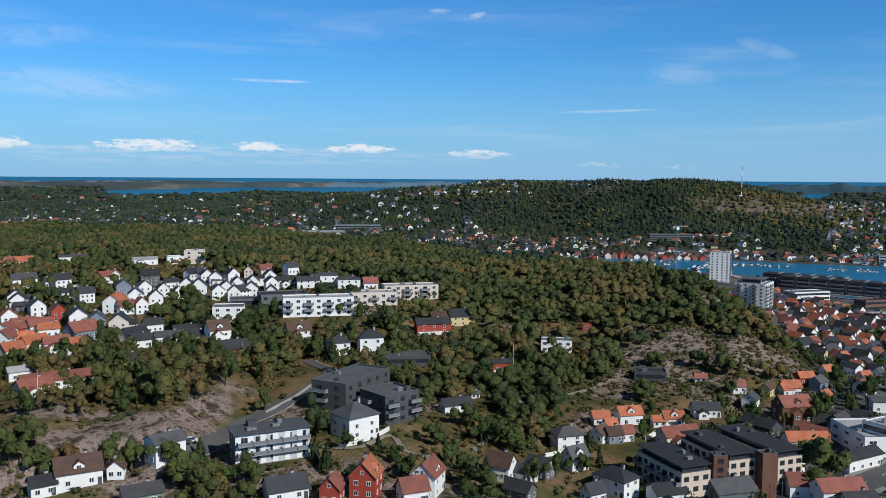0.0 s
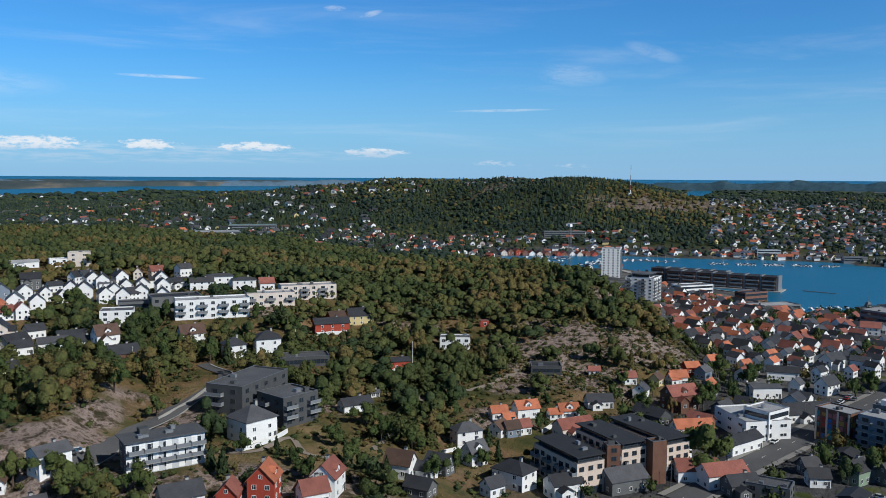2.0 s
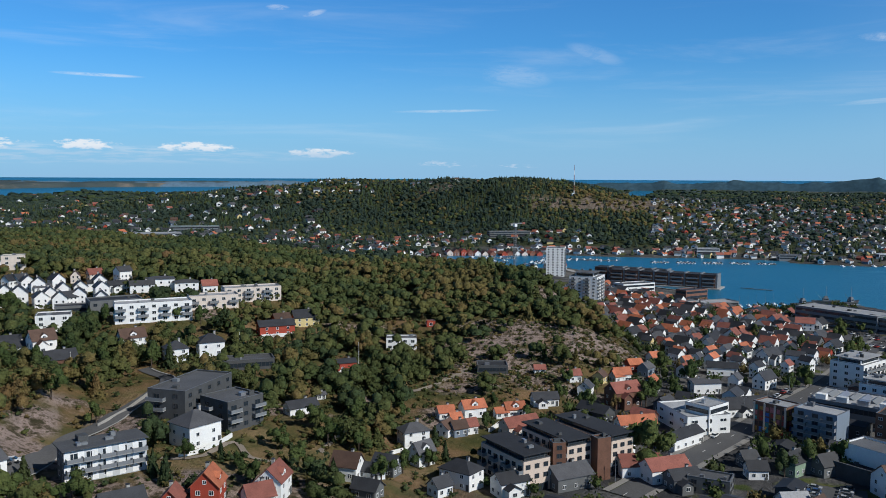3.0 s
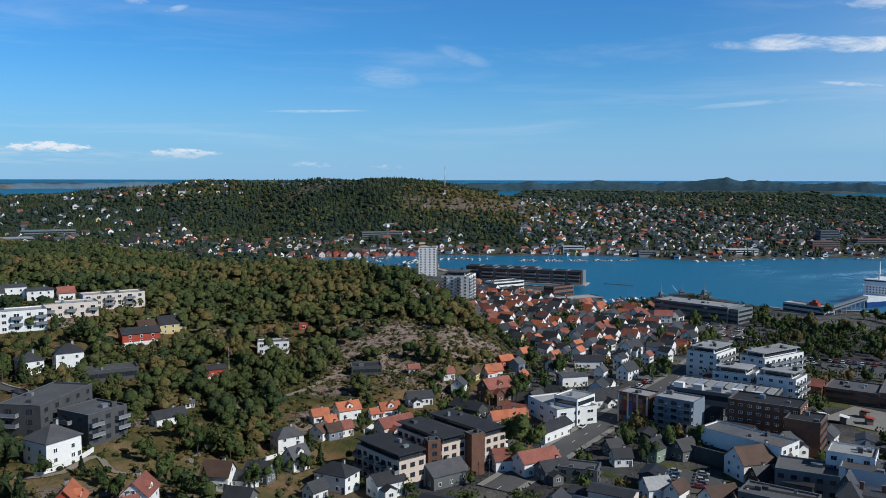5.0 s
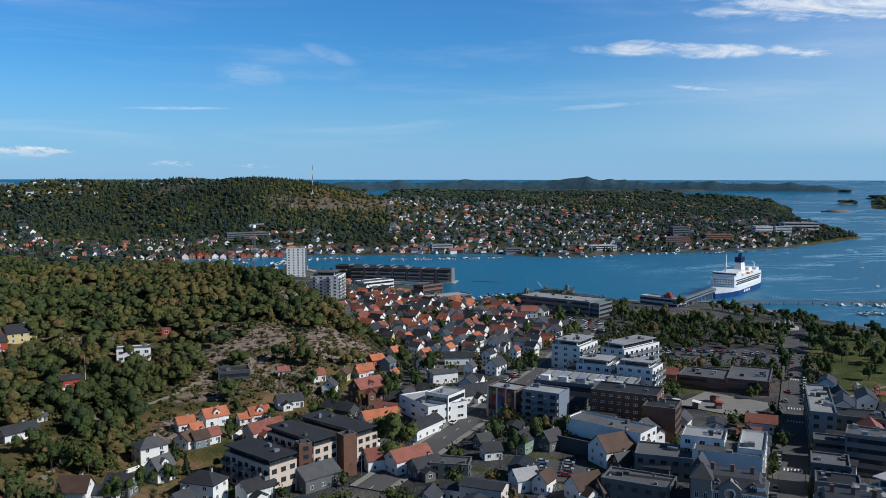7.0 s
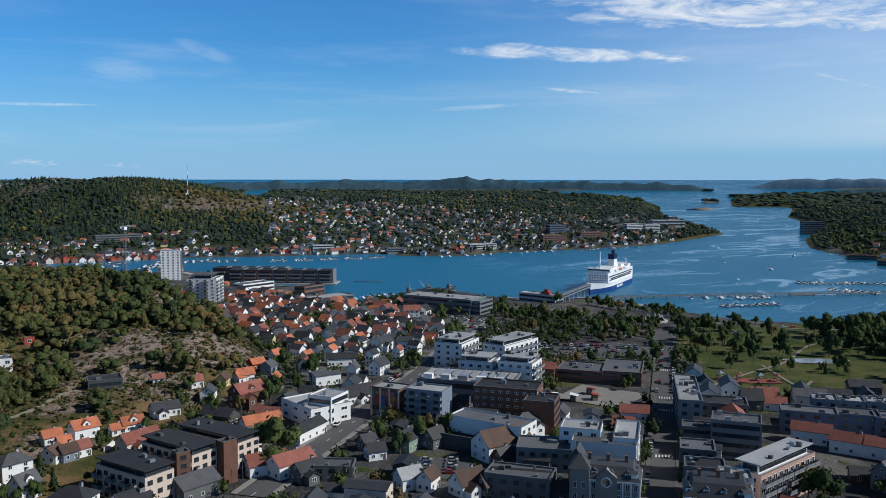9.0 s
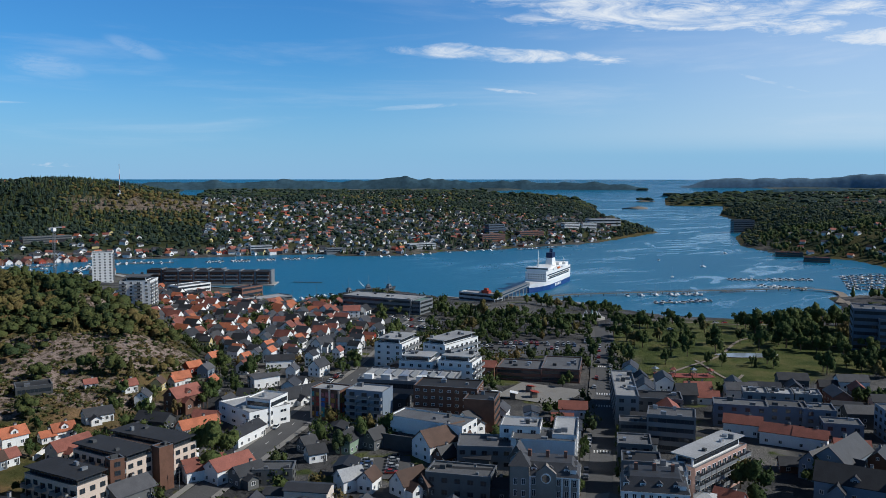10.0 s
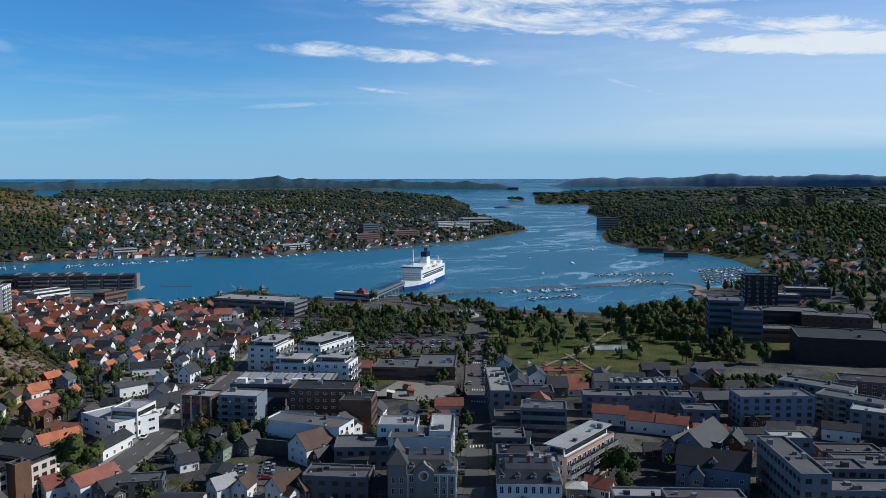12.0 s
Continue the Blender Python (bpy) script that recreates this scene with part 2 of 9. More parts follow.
LEAF_G = leaves("broad_leaves", (0.070, 0.084, 0.029), (0.112, 0.106, 0.036), (0.042, 0.062, 0.023))
LEAF_D = leaves("dark_needles", (0.046, 0.066, 0.028), (0.070, 0.084, 0.033), (0.028, 0.044, 0.020))
LEAF_A = leaves("autumn_leaves", (0.128, 0.104, 0.038), (0.150, 0.092, 0.042), (0.088, 0.084, 0.030))
# far foliage with the blue of distance haze mixed into its colour
LEAF_F = leaves("haze_tinted_leaves", (0.032, 0.049, 0.035), (0.048, 0.066, 0.042), (0.021, 0.035, 0.027))
LEAF_P = leaves("park_leaves", (0.056, 0.080, 0.026), (0.090, 0.106, 0.034), (0.034, 0.054, 0.019))


# ---- the lie of the land ----
NEAR = 2600.0
SPAN = 2300.0


def squeeze(x, y, z):
    """Past 2.6 km distances are drawn together, so that the land reaches the horizon within the lens's range."""
    x, y, z = np.asarray(x, float), np.asarray(y, float), np.asarray(z, float)
    d = np.maximum(np.hypot(x, y), 1e-6)
    u = np.maximum(d - NEAR, 0)
    s = np.where(d > NEAR, (NEAR + u / (1 + u / SPAN)) / d, 1.0)
    return x * s, y * s, EYE + (z - EYE) * s, s


def ss(a, b, v):
    t = np.clip((np.asarray(v, float) - a) / (b - a), 0, 1)
    return t * t * (3 - 2 * t)


def vnoise(x, y, cell, seed=0):
    """Smooth noise from -1 to 1 on a lattice of that cell."""
    x, y = np.asarray(x, float) / cell, np.asarray(y, float) / cell
    xi, yi = np.floor(x), np.floor(y)
    fx, fy = x - xi, y - yi
    fx, fy = fx * fx * (3 - 2 * fx), fy * fy * (3 - 2 * fy)

    def hsh(a, b):
        v = np.sin(a * 127.1 + b * 311.7 + seed * 74.7) * 43758.5453
        return (v - np.floor(v)) * 2 - 1
    top = hsh(xi, yi) * (1 - fx) + hsh(xi + 1, yi) * fx
    bot = hsh(xi, yi + 1) * (1 - fx) + hsh(xi + 1, yi + 1) * fx
    return top * (1 - fy) + bot * fy


def bump(x, y, cx, cy, rx, ry, turn, h):
    c, s = math.cos(radians(turn)), math.sin(radians(turn))
    u, v = ((x - cx) * c + (y - cy) * s) / rx, (-(x - cx) * s + (y - cy) * c) / ry
    return h * np.exp(-(u * u + v * v))


# outlines of the water, in plan
BAY = [(196, 1010), (200, 925), (270, 942), (325, 940), (338, 895), (312, 845), (338, 780), (376, 706), (353, 650), (359, 604), (421, 621), (471, 623), (477, 560), (496, 530), (536, 518),
       (542, 445), (542, 376), (570, 327), (600, 304), (640, 297), (688, 308), (735, 343), (811, 312), (936, 347), (1041, 421),
       (1094, 478), (1102, 535), (1125, 609), (1194, 697), (1369, 806), (1686, 963), (1812, 1005), (1949, 1156), (2137, 1316), (2458, 1491),
       (2865, 1752), (2736, 1903), (3457, 2422), (4849, 3142), (6102, 3165), (7347, 3811), (10052, 6149), (40000, 22000), (34000, 31000)]
BAY_FAR = [(6734, 5998), (4667, 4878), (3456, 3662), (3139, 2796), (2410, 1979), (1924, 1563), (1586, 1267), (1513, 1128), (1380, 973),
           (1069, 878), (975, 880), (854, 891), (783, 912), (700, 903), (638, 929), (623, 989), (473, 1052), (309, 1121), (215, 1120)]
BAY = BAY + BAY_FAR
SOUND = [(-1922, 4459), (-1435, 3868), (-1208, 4156), (-1129, 5047), (-759, 4842), (52, 5110), (1200, 5600), (1200, 11000), (108, 10623),
         (-1131, 9165), (-2071, 8058), (-2375, 6080)]
INLET = [(1591, 3865), (1825, 4101), (3591, 7787), (3153, 7315)]


def inside(poly, x, y):
    """Signed distance to an outline, positive inside."""
    x, y = np.asarray(x, float), np.asarray(y, float)
    best, odd = np.full(x.shape, 1e12), np.zeros(x.shape, bool)
    for (ax, ay), (bx, by) in zip(poly, poly[1:] + poly[:1]):
        ex, ey = bx - ax, by - ay
        t = np.clip(((x - ax) * ex + (y - ay) * ey) / (ex * ex + ey * ey), 0, 1)
        best = np.minimum(best, (x - ax - t * ex) ** 2 + (y - ay - t * ey) ** 2)
        cross = (ay > y) != (by > y)
        odd ^= cross & (x < ex * (y - ay) / (ey if ey else 1e-9) + ax)
    return np.where(odd, 1, -1) * np.sqrt(best)


def shore(x, y):
    """Metres from the waterline, positive on land."""
    w = np.maximum(np.maximum(inside(BAY, x, y), inside(SOUND, x, y)), inside(INLET, x, y))
    far = np.hypot(x, y) - 17000 - 2500 * vnoise(np.arctan2(x, y) * 40, 0 * np.asarray(x, float), 3.0, 5)
    return -np.maximum(w, far)


def hill_edge(y):
    return 60 + 122 * ss(240, 430, y) + 8 * ss(430, 700, y)


ROCKS = [(105, 370, 30, 15), (138, 392, 28, 16), (160, 410, 20, 16), (95, 404, 24, 11), (128, 420, 22, 9), (112, 352, 14, 5), (-96, 224, 24, 13), (-82, 236, 22, 12), (-66, 250, 18, 11), (-54, 272, 13, 13), (-118, 250, 18, 9), (-90, 219, 34, 9), (-62, 228, 22, 9), (-118, 212, 24, 9), (-10, 232, 26, 7), (-20, 222, 60, 11), (62, 312, 12, 7), (40, 430, 20, 12), (150, 470, 18, 10), (130, 345, 12, 6),
         (109, 428, 22, 9), (120, 408, 28, 13), (143, 412, 24, 12), (106, 391, 20, 8), (55, 322, 9, 7), (29, 462, 14, 7), (-76, 250, 9, 10), (-74, 270, 9, 12), (-76, 292, 9, 10), (-13, 224, 12, 6), (-34, 231, 10, 5), (545, 1400, 70, 60), (620, 1420, 60, 60), (470, 1440, 60, 40), (300, 1640, 50, 40), (-5, 300, 25, 9), (30, 330, 8, 5), (-40, 420, 26, 8), (80, 352, 14, 6), (-100, 300, 16, 8)]
MEADOWS = [(-50, 262, 10), (-44, 270, 9), (-86, 214, 15), (-104, 212, 14), (-70, 227, 13), (-57, 240, 11), (-120, 224, 11), (-108, 238, 9), (-24, 242, 20), (2, 252, 22), (-58, 262, 12), (-14, 264, 12), (-52, 292, 9), (-66, 244, 12), (20, 250, 14), (36, 262, 12), (-48, 310, 9), (75, 330, 10)]     # open grass: x, y, radius


def rocky(x, y):
    x, y = np.asarray(x, float), np.asarray(y, float)
    v = np.zeros(x.shape)
    for cx, cy, rx, ry in ROCKS:
        v = np.maximum(v, 1 - ss(0.55, 1.2, np.hypot((x - cx) / rx, (y - cy) / ry) + 0.45 * vnoise(x, y, 13, 6) + 0.25 * vnoise(x, y, 5, 7)))
    return v


def land(x, y):
    x, y = np.asarray(x, float), np.asarray(y, float)
    d = np.hypot(x, y)
    h = 8.0 + 6 * ss(200, -600, x) * ss(600, 1200, y)
    xb = hill_edge(y)
    crest = np.interp(x, [-340, -206, -95, -16, 50, 88, 117, 140, 157], [887, 825, 774, 700, 648, 614, 548, 501, 464])
    back = 1 - ss(crest, crest + 230, y)
    h = h + 17 * (1 - 0.35 * ss(450, 700, y)) * ss(135, 235, y) * (1 - ss(-35, 75, x)) * back
    h = h + 26 * ss(245, 600, y) * (1 - ss(xb - 34, xb + 13, x)) * back
    h = h + 8 * ss(0, 11, y - 221 - 0.32 * (x + 72)) * ss(-165, -135, x) * (1 - ss(-84, -62, x)) * (1 - ss(255, 400, y))     # rock face above the lower houses
    h = h + bump(x, y, 125, 455, 60, 70, 30, 8) + bump(x, y, 85, 575, 70, 60, 0, 5) + bump(x, y, 150, 505, 42, 60, 0, 9)
    h = h + bump(x, y, 150, 1850, 300, 240, -15, 76) + bump(x, y, 470, 1590, 260, 230, -35, 66) + bump(x, y, -260, 1980, 320, 230, 0, 42)
    h = h - bump(x, y, 190, 1560, 60, 260, -6, 16) - bump(x, y, 20, 1700, 50, 160, 0, 8) - bump(x, y, 330, 1480, 45, 120, -10, 8)
    h = h - 30 * np.exp(-((np.degrees(np.arctan2(x, y)) - 23.7) / 1.1) ** 2) * ss(1550, 1850, d) * (1 - ss(2800, 3400, d))     # the gap that opens on the inlet
    h = h + bump(x, y, 1450, 1950, 850, 560, 30, 56) + bump(x, y, 900, 1500, 330, 250, 0, 16)
    h = h + bump(x, y, 1330, 430, 200, 190, 0, 36) + bump(x, y, 1650, 330, 330, 200, 0, 32) + bump(x, y, 1650, 760, 230, 160, 30, 30)
    h = h + bump(x, y, 2600, 900, 600, 500, 0, 20)
    h = h + bump(x, y, 5000, 1500, 1500, 900, 0, 25)
    h = h + bump(x, y, -1500, 2600, 900, 500, 0, 14) + bump(x, y, -3500, 9000, 3500, 1800, 0, 30)
    h = h + rocky(x, y) * (1.6 * vnoise(x, y, 11, 12) + 0.9 * vnoise(x, y, 4.5, 13))
    rough = ss(15, 40, h)
    h = h + rough * (3.0 * vnoise(x, y, 60, 1) + 1.2 * vnoise(x, y, 17, 2)) + ss(1300, 2200, d) * (7 * vnoise(x, y, 330, 3) + 4 * vnoise(x, y, 110, 4))
    return h


PADS = []       # level building plots: x, y, radius, height


def ground_z(x, y):
    x, y = np.asarray(x, float), np.asarray(y, float)
    z = wild_z(x, y)
    for cx, cy, r, h in PADS:
        d = np.hypot(x - cx, y - cy)
        near = d < r + 7
        if near.any():
            k = 1 - ss(r, r + 7, d[near])
            z[near] = z[near] * (1 - k) + h * k
    return z


def wild_z(x, y):
    s = shore(x, y)
    w = ss(0, 90, s)
    h = np.maximum(land(x, y), 2.0)
    return np.where(s > 0, 1.3 * ss(0, 2.5, s) + (h - 1.3) * w * 0.97, -3.0 * ss(0, 6, -s) - 0.05)


def gz(x, y):
    return float(ground_z(np.array([x]), np.array([y]))[0])


def urban(x, y):
    """How far the ground is paved town, 0 to 1."""
    x, y = np.asarray(x, float), np.asarray(y, float)
    t = ss(hill_edge(y) - 10, hill_edge(y) + 25, x) * (1 - ss(900, 1000, np.hypot(x, y)))
    t = np.maximum(t, 0.75 * ss(0, 60, x - 20) * (1 - ss(235, 275, y)))
    d, a = np.hypot(x, y), np.degrees(np.arctan2(x, y))
    if np.any((d > 850) & (d < 1400)):
        s = np.where((d > 850) & (d < 1400) & (a > 5) & (a < 62), shore(x, y), 999.0)
        t = np.maximum(t, 0.85 * (1 - ss(35, 60, s)))
    park = lawn(x, y)
    return t * (1 - park)


def lawn(x, y):
    x, y = np.asarray(x, float), np.asarray(y, float)
    v = np.zeros(x.shape)
    for cx, cy, rx, ry in ((465, 262, 105, 88), (392, 232, 62, 46), (478, 185, 44, 32), (540, 305, 60, 30), (1000, 398, 72, 46)):
        v = np.maximum(v, 1 - ss(0.85, 1.05, np.hypot((x - cx) / rx, (y - cy) / ry)))
    return v


# ---- building blocks ----
class Shape:
    """Corners, faces and material numbers of one mesh."""

    def __init__(self):
        self.v, self.f, self.m = [], [], []

    def poly(self, pts, faces, mat=0):
        o = len(self.v)
        self.v += [tuple(p) for p in pts]
        self.f += [tuple(i + o for i in f) for f in faces]
        self.m += [mat] * len(faces)
        return self

    def box(self, x0, x1, y0, y1, z0, z1, mat=0):
        p = [(x, y, z) for z in (z0, z1) for x, y in ((x0, y0), (x1, y0), (x1, y1), (x0, y1))]
        return self.poly(p, [(3, 2, 1, 0), (4, 5, 6, 7), (0, 1, 5, 4), (1, 2, 6, 5), (2, 3, 7, 6), (3, 0, 4, 7)], mat)

    def tube(self, p0, p1, r0, r1, n=6, mat=0):
        p0, p1 = Vector(p0), Vector(p1)
        a = (p1 - p0).to_track_quat("Z", "Y").to_matrix()
        ring = [a @ Vector((math.cos(k * 2 * math.pi / n), math.sin(k * 2 * math.pi / n), 0)) for k in range(n)]
        pts = [p0 + r * r0 for r in ring] + [p1 + r * r1 for r in ring]
        return self.poly(pts, [(k, (k + 1) % n, n + (k + 1) % n, n + k) for k in range(n)] + [tuple(range(n - 1, -1, -1)), tuple(range(n, 2 * n))], mat)

    def mesh(self, name, mats, smooth=False):
        me = bpy.data.meshes.new(name)
        me.from_pydata(self.v, [], self.f)
        for m in mats:
            me.materials.append(m)
        me.polygons.foreach_set("material_index", self.m)
        if smooth:
            me.polygons.foreach_set("use_smooth", [True] * len(self.f))
        me.update()
        return me


def part(name, shape, mats, parent=None, m=None, smooth=False, label=""):
    """One mesh object under a thing; shape may be a mesh that is shared."""
    if not isinstance(mats, (list, tuple)):
        mats = [mats]
    me = shape if isinstance(shape, bpy.types.Mesh) else shape.mesh(name, mats, smooth)
    ob = new(name, me)
    if parent is not None:
        ob.parent = parent
    if m is not None:
        ob.matrix_basis = m
    return tagged(ob, label)


def root(name, x, y, z, yaw, label, category, group="", kind=""):
    ob = new(name)
    ob.empty_display_size = 0.5
    ob.matrix_basis = pose(x, y, z, 0, 0, yaw)
    return tagged(ob, label, category, group, kind)


def raw_mesh(name, verts, quads, mats, midx=None, smooth=False):
    """A large mesh straight from arrays; quads is an (n, 3 or 4) array."""
    verts, quads = np.asarray(verts, np.float32), np.asarray(quads, np.int32)
    me = bpy.data.meshes.new(name)
    me.vertices.add(len(verts))
    me.vertices.foreach_set("co", verts.ravel())
    k = quads.shape[1]
    me.loops.add(quads.size)
    me.loops.foreach_set("vertex_index", quads.ravel())
    me.polygons.add(len(quads))
    me.polygons.foreach_set("loop_start", np.arange(0, quads.size, k, dtype=np.int32))
    me.polygons.foreach_set("loop_total", np.full(len(quads), k, np.int32))
    for m in mats:
        me.materials.append(m)
    if midx is not None:
        me.polygons.foreach_set("material_index", np.asarray(midx, np.int32))
    me.polygons.foreach_set("use_smooth", np.full(len(quads), smooth))
    me.update(calc_edges=True)
    return me


GARDENS = []    # open ground below a house, where only bushes grow
TAKEN = []      # footprints: x, y, radius, where no tree grows


def free(x, y, extra=0.0, gardens=True):
    """Which of the points stand clear of all footprints."""
    ok = np.ones(len(x), bool)
    for cx, cy, r in TAKEN + (GARDENS if gardens else []):
        ok &= (x - cx) ** 2 + (y - cy) ** 2 > (r + extra) ** 2
    return ok


def claim(x, y, yaw, w, l, m=1.0, garden=False):
    """Marks an oblong as built on."""
    n = max(1, int(round(max(w, l) / min(w, l))))
    c, s = math.cos(radians(yaw)), math.sin(radians(yaw))
    for i in range(n):
        u = ((i + 0.5) / n - 0.5) * max(w, l)
        dx, dy = (u * c, u * s) if w >= l else (-u * s, u * c)
        TAKEN.append((x + dx, y + dy, min(w, l) * 0.62 + m))
        if garden:      # an open garden on the side of the valley
            k = math.hypot(x, y)
            for step, r in ((0.5, 3.5), (1.1, 4.0), (1.8, 3.0)):
                GARDENS.append((x + dx - x / k * step * 8, y + dy - y / k * step * 8, min(w, l) * 0.3 + r + 1.2))


# ---- kinds of things: windows, houses, blocks ----
_cache = {}


def cached(key, make):
    if key not in _cache:
        _cache[key] = make()
    return _cache[key]


def window_mesh(w, h, frame_mat=None, bars=1):
    """A framed window that faces -y, its middle at the origin."""
    fm = frame_mat or FRAME

    def make():
        s = Shape()
        t = 0.09
        for x0, x1, z0, z1 in ((-w / 2, w / 2, -h / 2, -h / 2 + t), (-w / 2, w / 2, h / 2 - t, h / 2), (-w / 2, -w / 2 + t, -h / 2 + t, h / 2 - t), (w / 2 - t, w / 2, -h / 2 + t, h / 2 - t)):
            s.box(x0, x1, -0.1, 0.02, z0, z1, 0)
        for k in range(bars):
            u = (k + 1) / (bars + 1) * w - w / 2
            s.box(u - 0.04, u + 0.04, -0.08, 0.02, -h / 2 + t, h / 2 - t, 0)
        s.poly([(-w / 2 + t, -0.03, -h / 2 + t), (w / 2 - t, -0.03, -h / 2 + t), (w / 2 - t, -0.03, h / 2 - t), (-w / 2 + t, -0.03, h / 2 - t)], [(0, 1, 2, 3)], 1)
        return s.mesh("window", [fm, GLASS])
    return cached(("win", w, h, fm.name, bars), make)


def facade_pose(side, u, z, w, l):
    """Pose on a side (0 front -y, 1 right +x, 2 back +y, 3 left -x) of a w by l oblong, u along it."""
    return {0: pose(u, -l / 2, z), 1: pose(w / 2, u, z, 0, 0, 90), 2: pose(-u, l / 2, z, 0, 0, 180), 3: pose(-w / 2, -u, z, 0, 0, -90)}[side]


def outward(side, yaw, x, y):
    """Whether a side looks over the open slope towards the valley floor, and so is glazed in full."""
    a = radians(yaw + (-90, 0, 90, 180)[side])
    return math.cos(a) * -x + math.sin(a) * -y > -0.05 * math.hypot(x, y)


def gable_roof(l, w, hw, rise, over=0.45, th=0.22):
    """Two thick slopes with the ridge along x."""
    s = Shape()
    k = rise / (w / 2)
    a, e = l / 2 + over, w / 2 + over
    ze = hw - over * k
    for sg in (1, -1):
        pts = [(-a, sg * e, ze), (a, sg * e, ze), (a, 0, hw + rise), (-a, 0, hw + rise)]
        top = [(x, y, z + th) for x, y, z in pts]
        f = [(0, 1, 2, 3), (7, 6, 5, 4), (0, 4, 5, 1), (1, 5, 6, 2), (3, 7, 4, 0)] if sg < 0 else [(3, 2, 1, 0), (4, 5, 6, 7), (1, 5, 4, 0), (2, 6, 5, 1), (0, 4, 7, 3)]
        s.poly(pts + top, [tuple(reversed(q)) for q in f])
    return s


def hip_roof(l, w, hw, rise, over=0.5):
    s = Shape()
    a, e, r = l / 2 + over, w / 2 + over, max(0.3, (l - w) / 2)
    b = [(-a, -e, hw), (a, -e, hw), (a, e, hw), (-a, e, hw)]
    t = [(x, y, hw + 0.2) for x, y, _ in b]
    s.poly(b + t + [(-r, 0, hw + rise), (r, 0, hw + rise)], [(3, 2, 1, 0), (0, 1, 5, 4), (1, 2, 6, 5), (2, 3, 7, 6), (3, 0, 4, 7), (4, 5, 9, 8), (6, 7, 8, 9), (5, 6, 9), (7, 4, 8)])
    return s


def gable_walls(l, w, hw, rise):
    s = Shape()
    prof = [(-w / 2, -3.0), (w / 2, -3.0), (w / 2, hw), (0, hw + rise), (-w / 2, hw)]
    pts = [(-l / 2, y, z) for y, z in prof] + [(l / 2, y, z) for y, z in prof]
    return s.poly(pts, [(4, 3, 2, 1, 0), (5, 6, 7, 8, 9)] + [(k, (k + 1) % 5, 5 + (k + 1) % 5, 5 + k) for k in range(5)])


